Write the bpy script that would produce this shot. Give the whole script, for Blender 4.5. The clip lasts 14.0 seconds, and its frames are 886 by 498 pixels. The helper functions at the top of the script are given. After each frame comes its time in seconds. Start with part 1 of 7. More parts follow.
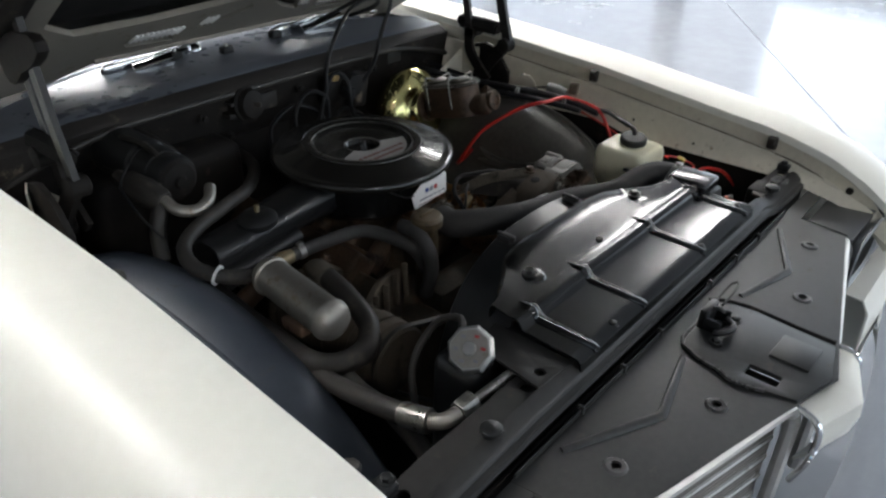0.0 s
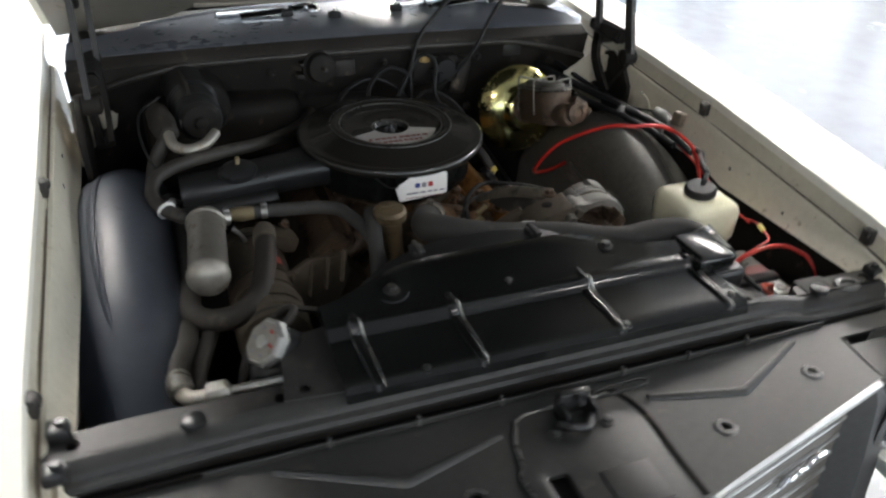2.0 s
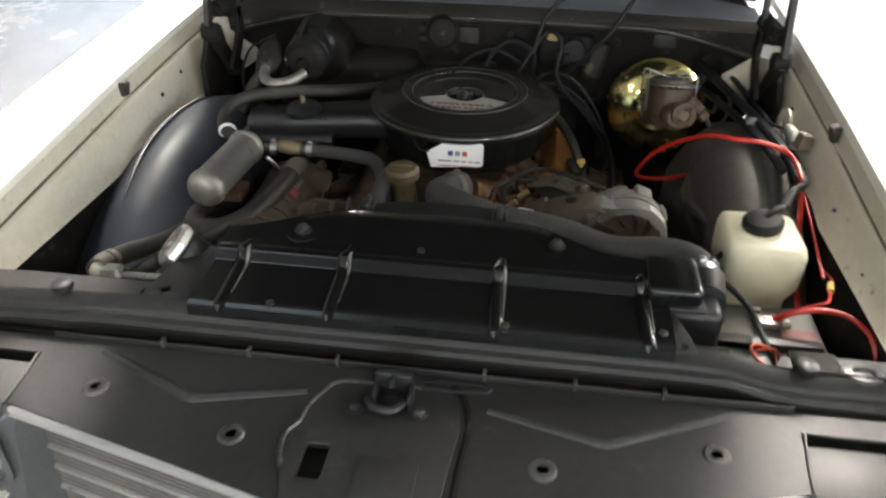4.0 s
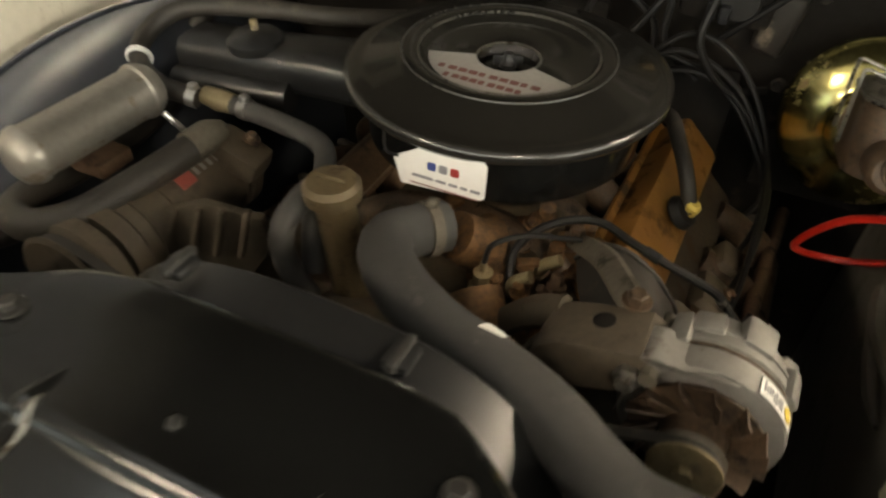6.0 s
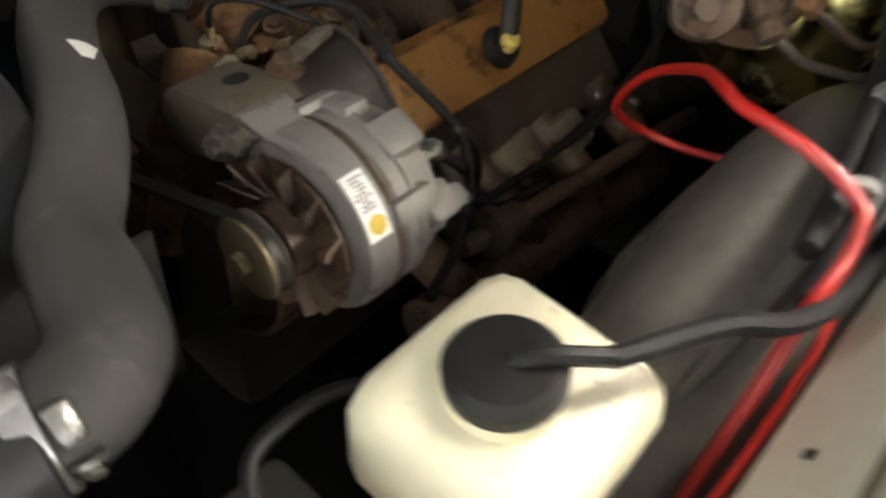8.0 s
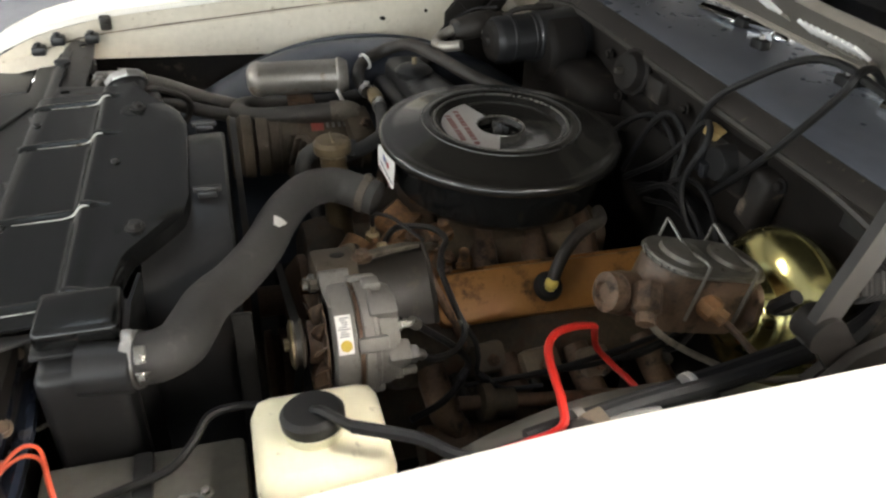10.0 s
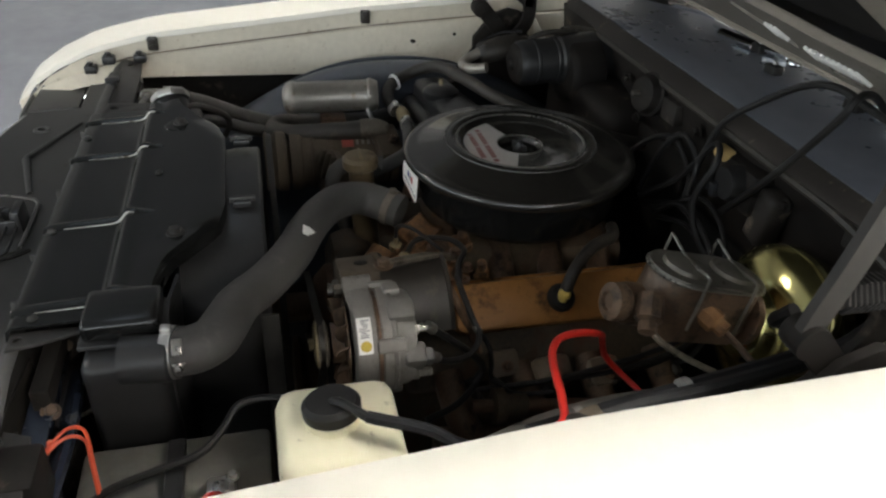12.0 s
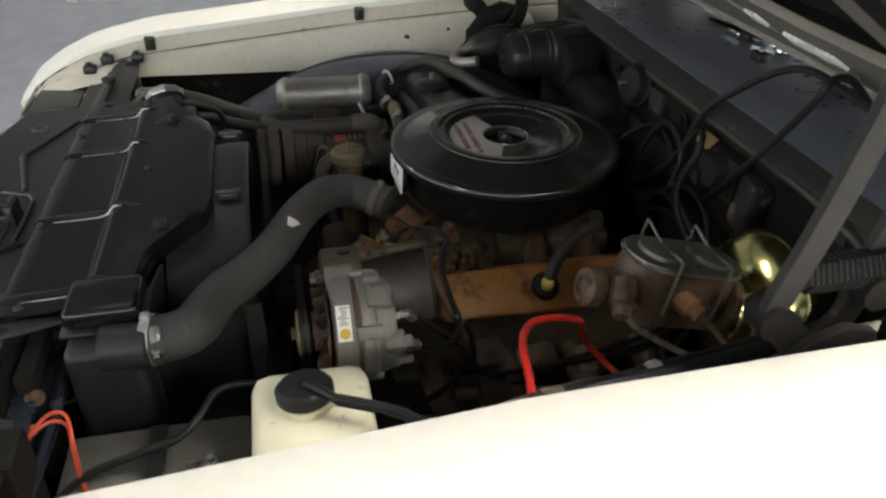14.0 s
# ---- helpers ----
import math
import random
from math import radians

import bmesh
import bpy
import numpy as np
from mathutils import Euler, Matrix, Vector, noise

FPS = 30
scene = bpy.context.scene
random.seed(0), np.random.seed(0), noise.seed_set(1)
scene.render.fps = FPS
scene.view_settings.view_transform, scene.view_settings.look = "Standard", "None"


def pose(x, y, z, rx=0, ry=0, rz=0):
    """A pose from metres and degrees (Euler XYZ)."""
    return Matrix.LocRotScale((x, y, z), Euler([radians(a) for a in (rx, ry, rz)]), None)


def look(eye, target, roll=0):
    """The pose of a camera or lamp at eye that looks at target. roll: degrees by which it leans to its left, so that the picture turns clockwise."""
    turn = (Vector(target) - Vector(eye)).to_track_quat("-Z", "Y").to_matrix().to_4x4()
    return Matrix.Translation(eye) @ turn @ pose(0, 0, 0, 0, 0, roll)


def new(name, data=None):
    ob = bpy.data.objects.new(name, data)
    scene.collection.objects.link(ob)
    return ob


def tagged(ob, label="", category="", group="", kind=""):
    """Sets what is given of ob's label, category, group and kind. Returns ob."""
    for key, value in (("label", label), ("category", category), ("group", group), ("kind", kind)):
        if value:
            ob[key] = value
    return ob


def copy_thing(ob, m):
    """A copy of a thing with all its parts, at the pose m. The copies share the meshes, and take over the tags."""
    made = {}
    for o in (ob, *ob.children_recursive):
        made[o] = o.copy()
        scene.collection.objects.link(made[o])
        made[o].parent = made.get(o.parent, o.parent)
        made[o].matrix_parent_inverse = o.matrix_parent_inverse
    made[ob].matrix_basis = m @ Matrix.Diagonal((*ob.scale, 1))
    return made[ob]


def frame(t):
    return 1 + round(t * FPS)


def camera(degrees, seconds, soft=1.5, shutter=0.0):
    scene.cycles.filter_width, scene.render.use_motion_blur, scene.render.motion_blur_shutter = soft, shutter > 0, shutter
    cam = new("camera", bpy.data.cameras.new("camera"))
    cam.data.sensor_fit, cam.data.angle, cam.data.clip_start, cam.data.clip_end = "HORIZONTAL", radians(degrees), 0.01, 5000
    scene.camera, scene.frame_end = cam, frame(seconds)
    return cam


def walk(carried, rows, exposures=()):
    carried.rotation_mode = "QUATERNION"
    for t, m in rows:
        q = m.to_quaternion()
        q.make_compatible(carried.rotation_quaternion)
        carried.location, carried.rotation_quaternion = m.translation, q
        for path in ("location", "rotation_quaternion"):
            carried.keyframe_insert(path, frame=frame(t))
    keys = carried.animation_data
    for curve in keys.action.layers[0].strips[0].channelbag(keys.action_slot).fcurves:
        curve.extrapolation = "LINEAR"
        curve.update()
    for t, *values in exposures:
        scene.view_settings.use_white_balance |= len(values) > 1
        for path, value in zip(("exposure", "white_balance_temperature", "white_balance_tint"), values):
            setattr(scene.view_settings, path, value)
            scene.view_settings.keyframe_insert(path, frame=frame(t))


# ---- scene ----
cam = camera(61.2, 14.0, soft=2.3, shutter=0.6)
PATH = [
    (0, (-0.999, 0.016, 1.512), (0.32, 1.113, 0.485), 1.7),
    (0.5, (-0.929, -0.011, 1.491), (0.325, 1.118, 0.417), 0.5),
    (1, (-0.764, -0.138, 1.495), (0.264, 1.174, 0.389), 3.1),
    (1.5, (-0.602, -0.222, 1.497), (0.196, 1.227, 0.373), 1.6),
    (2, (-0.427, -0.287, 1.515), (0.213, 1.27, 0.436), 2.9),
    (2.5, (-0.24, -0.417, 1.495), (0.147, 1.231, 0.43), 5.0),
    (3, (-0.086, -0.489, 1.497), (0.08, 1.188, 0.419), 3.0),
    (3.2, (-0.024, -0.479, 1.487), (0.053, 1.201, 0.405), 1.9),
    (5.3, (0.236, 0.065, 1.389), (-0.219, 1.555, 0.134), 3.6),
    (5.5, (0.232, 0.131, 1.366), (-0.228, 1.57, 0.055), 3.9),
    (6, (0.282, 0.326, 1.289), (-0.362, 1.693, -0.021), 1.8),
    (6.5, (0.337, 0.465, 1.204), (-0.453, 1.695, -0.162), 1.6),
    (7, (0.363, 0.526, 1.154), (-0.524, 1.602, -0.28), 1.0),
    (7.5, (0.459, 0.518, 1.106), (-0.428, 1.614, -0.313), 2.3),
    (8, (0.597, 0.528, 1.145), (-0.201, 1.648, -0.307), 8.4),
    (8.5, (0.697, 0.655, 1.224), (-0.464, 1.566, -0.126), 1.5),
    (9, (0.795, 0.718, 1.309), (-0.595, 1.361, 0.022), -0.4),
    (9.2, (0.852, 0.706, 1.335), (-0.634, 1.291, 0.132), 0.1),
    (11.3, (1.082, 0.661, 1.408), (-0.527, 1.127, 0.315), 4.2),
    (11.5, (1.083, 0.67, 1.411), (-0.529, 1.121, 0.316), 3.9),
    (12, (1.071, 0.676, 1.41), (-0.556, 1.102, 0.328), 2.7),
    (12.5, (1.064, 0.68, 1.405), (-0.571, 1.086, 0.325), 1.9),
    (13, (1.06, 0.688, 1.404), (-0.575, 1.089, 0.323), 1.6),
    (13.5, (1.068, 0.697, 1.403), (-0.566, 1.093, 0.319), 1.2),
    (14, (1.1, 0.721, 1.405), (-0.538, 1.101, 0.322), 1.2),
]
# the film's own exposure and white balance: seconds, stops, kelvin, tint
GAINS = [(0.0, 0.10, 6350, 10), (1.0, 0.15, 6450, 10), (2.0, 0.68, 6650, 10), (3.2, 0.95, 6850, 10), (5.3, 1.25, 8200, 10), (6.5, 1.34, 9600, 10), (7.0, 1.22, 9300, 10), (7.5, 1.32, 8600, 10), (8.0, 1.40, 7400, 11), (8.5, 1.25, 8600, 11),
         (9.2, 1.57, 7900, 12), (11.3, 0.42, 6900, 10), (12.5, 0.42, 6920, 10), (14.0, 0.47, 6950, 10)]
walk(cam, [(t, look(*p)) for t, *p in PATH], GAINS)

# ---- world and light ----
world = bpy.data.worlds.new("daylight")
scene.world = world
world.use_nodes = True
wn = world.node_tree.nodes
sky = wn.new("ShaderNodeTexSky")
sky.sky_type, sky.sun_disc = "NISHITA", False
sky.sun_elevation, sky.sun_rotation = radians(38), radians(70)
world.node_tree.links.new(sky.outputs[0], wn["Background"].inputs[0])
wn["Background"].inputs[1].default_value = 0.12


def area_lamp(name, where, target, sx, sy, watts, colour):
    lamp = bpy.data.lights.new(name, "AREA")
    lamp.shape, lamp.size, lamp.size_y, lamp.energy, lamp.color = "RECTANGLE", sx, sy, watts, colour
    ob = new(name, lamp)
    ob.matrix_world = look(where, target)
    return ob


# daylight in the glazed driver side, front and rear of the hall
area_lamp("window_light", (8.8, -1.5, 2.0), (0, -1.5, 1.2), 9.0, 2.8, 240, (0.80, 0.90, 1.0))
area_lamp("window_light", (1.5, -7.9, 1.9), (0, 0, 1.0), 11.0, 2.8, 200, (0.80, 0.90, 1.0))
area_lamp("window_light", (0.0, 10.8, 2.0), (0, 0, 1.2), 11.0, 2.8, 380, (0.84, 0.93, 1.0))
# ---- materials ----
def surface(name, dark, light, rough=0.5, metal=0.0, scale=30.0, bump=0.1, spread=0.12, spots=None, spot_amount=0.0,
            spot_scale=9.0, coat=0.0, spec=0.5):
    """A surface mottled at two scales between two colours, with uneven gloss, fine relief and, if given, spots of dirt or rust."""
    m = bpy.data.materials.new(name)
    m.use_nodes = True
    n, l = m.node_tree.nodes, m.node_tree.links
    b = n["Principled BSDF"]
    co = n.new("ShaderNodeTexCoord")
    big, fine = n.new("ShaderNodeTexNoise"), n.new("ShaderNodeTexNoise")
    big.inputs["Scale"].default_value, big.inputs["Detail"].default_value = scale * 0.25, 5
    fine.inputs["Scale"].default_value, fine.inputs["Detail"].default_value = scale * 5, 6
    for t in (big, fine):
        l.new(co.outputs["Object"], t.inputs["Vector"])
    mix = n.new("ShaderNodeMix")
    mix.data_type = "FLOAT"
    mix.inputs[0].default_value = 0.35
    l.new(big.outputs[0], mix.inputs[2])
    l.new(fine.outputs[0], mix.inputs[3])
    ramp = n.new("ShaderNodeValToRGB")
    ramp.color_ramp.elements[0].position, ramp.color_ramp.elements[1].position = 0.34, 0.66
    ramp.color_ramp.elements[0].color, ramp.color_ramp.elements[1].color = (*dark, 1), (*light, 1)
    l.new(mix.outputs[0], ramp.inputs[0])
    colour = ramp.outputs[0]
    rmap = n.new("ShaderNodeMapRange")
    rmap.inputs[1].default_value, rmap.inputs[2].default_value = 0.3, 0.7
    rmap.inputs[3].default_value, rmap.inputs[4].default_value = max(0.02, rough - spread), min(1, rough + spread)
    l.new(mix.outputs[0], rmap.inputs[0])
    rough_out = rmap.outputs[0]
    if spots:
        sp = n.new("ShaderNodeTexNoise")
        sp.inputs["Scale"].default_value, sp.inputs["Detail"].default_value, sp.inputs["Roughness"].default_value = spot_scale, 7, 0.68
        l.new(co.outputs["Object"], sp.inputs["Vector"])
        sm = n.new("ShaderNodeMapRange")
        sm.inputs[1].default_value, sm.inputs[2].default_value = 0.62 - 0.3 * spot_amount, 0.72 - 0.22 * spot_amount
        l.new(sp.outputs[0], sm.inputs[0])
        cm = n.new("ShaderNodeMix")
        cm.data_type = "RGBA"
        l.new(sm.outputs[0], cm.inputs[0])
        l.new(colour, cm.inputs[6])
        cm.inputs[7].default_value = (*spots, 1)
        colour = cm.outputs[2]
        rm = n.new("ShaderNodeMix")
        rm.data_type = "FLOAT"
        l.new(sm.outputs[0], rm.inputs[0])
        l.new(rough_out, rm.inputs[2])
        rm.inputs[3].default_value = 0.85
        rough_out = rm.outputs[0]
    l.new(colour, b.inputs["Base Color"])
    l.new(rough_out, b.inputs["Roughness"])
    b.inputs["Metallic"].default_value = metal
    b.inputs["Specular IOR Level"].default_value = spec
    b.inputs["Coat Weight"].default_value = coat
    b.inputs["Coat Roughness"].default_value = 0.06
    if bump:
        bp = n.new("ShaderNodeBump")
        bp.inputs["Strength"].default_value, bp.inputs["Distance"].default_value = bump, 0.002
        l.new(mix.outputs[0], bp.inputs["Height"])
        l.new(bp.outputs[0], b.inputs["Normal"])
    return m


DUST = (0.16, 0.13, 0.10)
BODY = surface("cream_paint", (0.79, 0.765, 0.68), (0.84, 0.815, 0.735), 0.44, 0, 12, 0.0, 0.04, coat=0.04)
# body cream darkened for the inner side: its shade is in the colour
INNER = surface("shaded_inner_cream", (0.53, 0.485, 0.39), (0.67, 0.62, 0.51), 0.42, 0, 14, 0.04, 0.1, (0.34, 0.28, 0.20), 0.03, 40)
# hood underside cream, with the shade under the hood mixed into the colour
UNDER = surface("shaded_underside_cream", (0.17, 0.152, 0.128), (0.24, 0.217, 0.185), 0.5, 0, 14, 0.06, 0.1, (0.15, 0.13, 0.10), 0.05, 30)
BLACK = surface("satin_black_paint", (0.010, 0.0102, 0.0107), (0.019, 0.0192, 0.0200), 0.36, 0, 20, 0.08, 0.1)
GLOSS = surface("gloss_black_paint", (0.0045, 0.0047, 0.0047), (0.0085, 0.0087, 0.0086), 0.17, 0, 9, 0.03, 0.04, spec=0.5)
BLUEBLACK = surface("blue_black_paint", (0.026, 0.031, 0.041), (0.049, 0.057, 0.072), 0.45, 0, 6, 0.06, 0.06, (0.055, 0.053, 0.05), 0.03, 30, spec=0.4)
BLUEGLOSS = surface("dark_blue_gloss_paint", (0.009, 0.012, 0.020), (0.018, 0.023, 0.036), 0.22, 0, 12, 0.05, 0.06, (0.05, 0.045, 0.04), 0.05, 30)
FADEDINK = surface("faded_maroon_print", (0.16, 0.055, 0.05), (0.24, 0.10, 0.09), 0.6, 0, 60, 0.0)
FADEDRED = surface("faded_red_label", (0.26, 0.045, 0.035), (0.36, 0.08, 0.06), 0.7, 0, 60, 0.05, 0.1, (0.10, 0.075, 0.055), 0.2, 60)
BROWNIRON = surface("dusty_brown_casting", (0.042, 0.032, 0.022), (0.090, 0.070, 0.048), 0.72, 0.1, 26, 0.35, 0.1, (0.035, 0.026, 0.018), 0.22, 22)
FILLER = surface("brown_filler_metal", (0.08, 0.058, 0.032), (0.14, 0.105, 0.060), 0.5, 0.3, 40, 0.15, 0.1, (0.06, 0.045, 0.03), 0.2, 30)
SHEET = surface("dusty_black_sheet", (0.0145, 0.0144, 0.0140), (0.033, 0.0322, 0.0300), 0.43, 0, 18, 0.05, 0.04, (0.07, 0.062, 0.052), 0.02, 30)
RUBBER = surface("dusty_rubber", (0.033, 0.0322, 0.0315), (0.057, 0.0555, 0.053), 0.72, 0, 24, 0.12, 0.1, (0.085, 0.080, 0.075), 0.05, 26)
OLDRUBBER = surface("grimy_rubber", (0.013, 0.0115, 0.010), (0.034, 0.029, 0.024), 0.55, 0, 45, 0.25, 0.12, (0.075, 0.064, 0.052), 0.2, 30)
WIRE = surface("black_wire", (0.006, 0.006, 0.0065), (0.013, 0.0128, 0.013), 0.52, 0, 60, 0.1, spec=0.3)
GRIME = surface("engine_grime", (0.026, 0.021, 0.015), (0.098, 0.070, 0.042), 0.75, 0, 30, 0.6, 0.1, (0.06, 0.032, 0.015), 0.3, 20)
RUST = surface("rusty_gold_iron", (0.052, 0.028, 0.0135), (0.26, 0.130, 0.050), 0.72, 0.1, 34, 0.7, 0.12, (0.04, 0.022, 0.012), 0.4, 26)
GOLD = surface("gold_engine_paint", (0.28, 0.125, 0.034), (0.41, 0.195, 0.056), 0.42, 0.15, 12, 0.12, 0.1, (0.06, 0.035, 0.015), 0.36, 15)
IRON = surface("brown_cast_iron", (0.075, 0.047, 0.031), (0.19, 0.115, 0.072), 0.66, 0.25, 40, 0.5, 0.1, (0.03, 0.02, 0.015), 0.25, 26)
OILYIRON = surface("oily_brown_iron", (0.042, 0.028, 0.019), (0.14, 0.088, 0.055), 0.5, 0.25, 40, 0.4, 0.12, (0.02, 0.014, 0.01), 0.3, 26)
GREYIRON = surface("dusty_grey_iron", (0.065, 0.057, 0.044), (0.14, 0.122, 0.096), 0.7, 0.1, 30, 0.3, 0.1, (0.03, 0.024, 0.018), 0.25, 24)
ALU = surface("cast_aluminium", (0.155, 0.147, 0.135), (0.235, 0.226, 0.21), 0.58, 0.35, 30, 0.25, 0.1, (0.10, 0.08, 0.06), 0.2, 26)
CAN = surface("dull_aluminium_can", (0.27, 0.25, 0.22), (0.42, 0.39, 0.345), 0.42, 0.7, 24, 0.15, 0.1, (0.25, 0.20, 0.15), 0.2, 30)
STEEL = surface("worn_bright_steel", (0.45, 0.44, 0.42), (0.68, 0.67, 0.65), 0.34, 0.9, 40, 0.04, 0.08, (0.20, 0.15, 0.10), 0.05, 40)
LIDBLACK = surface("polished_black_paint", (0.0125, 0.0116, 0.0102), (0.0165, 0.0153, 0.0135), 0.26, 0, 10, 0.0, 0.0, coat=0.5, spec=0.5)
DUSTY = surface("dusty_grey_black", (0.075, 0.072, 0.064), (0.150, 0.142, 0.126), 0.5, 0, 16, 0.12, 0.14, (0.13, 0.125, 0.105), 0.25, 14)
DULLSTEEL = surface("dirty_plated_steel", (0.17, 0.165, 0.15), (0.33, 0.32, 0.295), 0.32, 0.85, 40, 0.08, 0.1, (0.10, 0.08, 0.06), 0.2, 40)
LIDSTEEL = surface("dull_lid_steel", (0.11, 0.105, 0.09), (0.17, 0.163, 0.145), 0.42, 0.7, 30, 0.05, 0.06, (0.06, 0.045, 0.03), 0.12, 34)
GREYPLASTIC = surface("grey_plastic", (0.14, 0.14, 0.135), (0.21, 0.21, 0.205), 0.5, 0, 40, 0.08)
ORANGEWIRE = surface("orange_wire", (0.42, 0.05, 0.02), (0.58, 0.09, 0.04), 0.4, 0, 40, 0.05)
# lighter black for worn edges, also paints the highlights along creases and rims
GLINTWEAR = surface("worn_glint_edge", (0.045, 0.044, 0.042), (0.095, 0.092, 0.088), 0.30, 0.2, 30, 0.05, 0.08)
# dark grey for silver parts in shade: the shade is in the colour
SHADEGREY = surface("shaded_silver_grey", (0.10, 0.10, 0.10), (0.15, 0.15, 0.148), 0.4, 0.2, 20, 0.03, 0.08)
BEZEL = surface("dull_silver_bezel", (0.12, 0.12, 0.12), (0.18, 0.18, 0.175), 0.36, 0.5, 30, 0.03, 0.06)
LOOM = surface("taped_loom", (0.008, 0.0085, 0.010), (0.018, 0.0185, 0.021), 0.55, 0, 60, 0.15, 0.1, spec=0.25)
LIP = surface("brown_black_lip", (0.012, 0.0105, 0.0095), (0.030, 0.026, 0.023), 0.6, 0, 24, 0.15, 0.1, DUST, 0.10, 20, spec=0.3)
CHROME = surface("chrome", (0.80, 0.80, 0.80), (0.88, 0.88, 0.88), 0.06, 1.0, 20, 0.0, 0.03)
ZINC = surface("yellow_zinc", (0.60, 0.52, 0.20), (0.68, 0.65, 0.32), 0.18, 1.0, 7, 0.0, 0.04, (0.55, 0.36, 0.28), 0.1, 8)
GRILLE = surface("silver_grille_paint", (0.50, 0.49, 0.475), (0.62, 0.61, 0.59), 0.34, 0.6, 40, 0.04, 0.06)
FIN = surface("taupe_grille_fin", (0.17, 0.155, 0.14), (0.24, 0.22, 0.20), 0.42, 0.3, 40, 0.08, 0.08)
COWL = surface("dark_blue_cowl", (0.100, 0.112, 0.142), (0.150, 0.165, 0.200), 0.30, 0.2, 8, 0.0, 0.06)
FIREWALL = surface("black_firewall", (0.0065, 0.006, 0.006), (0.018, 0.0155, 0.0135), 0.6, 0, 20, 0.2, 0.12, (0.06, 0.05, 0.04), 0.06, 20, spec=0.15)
RAILBLACK = surface("brown_black_rail_paint", (0.015, 0.014, 0.0135), (0.032, 0.030, 0.028), 0.46, 0, 14, 0.04, 0.08, (0.06, 0.05, 0.042), 0.05, 30, spec=0.35)
PLASTIC = surface("cream_plastic", (0.74, 0.70, 0.50), (0.82, 0.78, 0.60), 0.42, 0, 14, 0.04, 0.08, (0.40, 0.36, 0.25), 0.02, 40)
DECAL = surface("greyed_decal", (0.36, 0.35, 0.335), (0.48, 0.47, 0.45), 0.4, 0, 30, 0.02)
PAPER = surface("white_card", (0.78, 0.77, 0.74), (0.86, 0.85, 0.83), 0.6, 0, 30, 0.02)
REDINK = surface("red_print", (0.33, 0.028, 0.026), (0.45, 0.05, 0.045), 0.6, 0, 60, 0.0)
BLUEINK = surface("navy_print", (0.03, 0.05, 0.2), (0.05, 0.08, 0.28), 0.6, 0, 60, 0.0)
GREYINK = surface("grey_print", (0.18, 0.18, 0.2), (0.3, 0.3, 0.32), 0.6, 0, 60, 0.0)
YELINK = surface("ochre_print", (0.5, 0.36, 0.04), (0.62, 0.45, 0.07), 0.6, 0, 60, 0.0)
REDWIRE = surface("red_cable", (0.42, 0.014, 0.010), (0.56, 0.027, 0.019), 0.35, 0, 40, 0.05)
YELLOW = surface("yellow_plastic", (0.60, 0.46, 0.10), (0.72, 0.56, 0.16), 0.45, 0, 40, 0.05)
TAN = surface("tan_plastic", (0.34, 0.23, 0.09), (0.46, 0.32, 0.14), 0.5, 0, 40, 0.1)
BROWN = surface("brown_bakelite", (0.09, 0.07, 0.05), (0.16, 0.125, 0.09), 0.5, 0, 40, 0.1)
BRASS = surface("dull_brass", (0.20, 0.155, 0.085), (0.33, 0.27, 0.165), 0.5, 0.5, 40, 0.2, 0.1, DUST, 0.2, 30)
PAD = surface("black_insulation", (0.010, 0.010, 0.010), (0.028, 0.026, 0.025), 0.95, 0, 40, 0.9, spec=0.1)
TYRE = surface("tyre_rubber", (0.015, 0.015, 0.015), (0.03, 0.03, 0.03), 0.8, 0, 40, 0.2)
CONCRETE = surface("polished_concrete", (0.17, 0.183, 0.208), (0.23, 0.245, 0.27), 0.16, 0, 1.6, 0.03, 0.08, (0.15, 0.155, 0.165), 0.08, 1.3)
CEILING = surface("dark_ceiling_paint", (0.30, 0.30, 0.305), (0.38, 0.38, 0.385), 0.8, 0, 3, 0.2)
WALL = surface("grey_wall_paint", (0.26, 0.26, 0.26), (0.34, 0.34, 0.34), 0.7, 0, 3, 0.1)


def glass_material():
    m = bpy.data.materials.new("clear_glass")
    m.use_nodes = True
    b = m.node_tree.nodes["Principled BSDF"]
    b.inputs["Base Color"].default_value = (0.93, 0.96, 0.95, 1)
    b.inputs["Roughness"].default_value = 0.03
    b.inputs["Transmission Weight"].default_value = 1.0
    b.inputs["IOR"].default_value = 1.45
    return m


def glow_material(name, colour, strength):
    m = bpy.data.materials.new(name)
    m.use_nodes = True
    b = m.node_tree.nodes["Principled BSDF"]
    b.inputs["Emission Color"].default_value = (*colour, 1)
    b.inputs["Emission Strength"].default_value = strength
    return m


GLASS = glass_material()
FLUTED = glass_material()
FLUTED.name = "fluted_glass"
wave, relief, place = (FLUTED.node_tree.nodes.new("ShaderNode" + k) for k in ("TexWave", "Bump", "TexCoord"))
wave.wave_type, wave.bands_direction = "BANDS", "X"
wave.inputs["Scale"].default_value, wave.inputs["Distortion"].default_value, wave.inputs["Detail"].default_value = 34.0, 9.0, 2.0
relief.inputs["Strength"].default_value, relief.inputs["Distance"].default_value = 0.35, 0.003
FLUTED.node_tree.links.new(place.outputs["Object"], wave.inputs["Vector"])
FLUTED.node_tree.links.new(wave.outputs["Fac"], relief.inputs["Height"])
FLUTED.node_tree.links.new(relief.outputs[0], FLUTED.node_tree.nodes["Principled BSDF"].inputs["Normal"])
TUBE_GLOW = glow_material("fluorescent_diffuser", (1.0, 0.975, 0.94), 80.0)
SHEENGLOW = glow_material("added_sheen_glow", (0.62, 0.80, 1.0), 0.9)


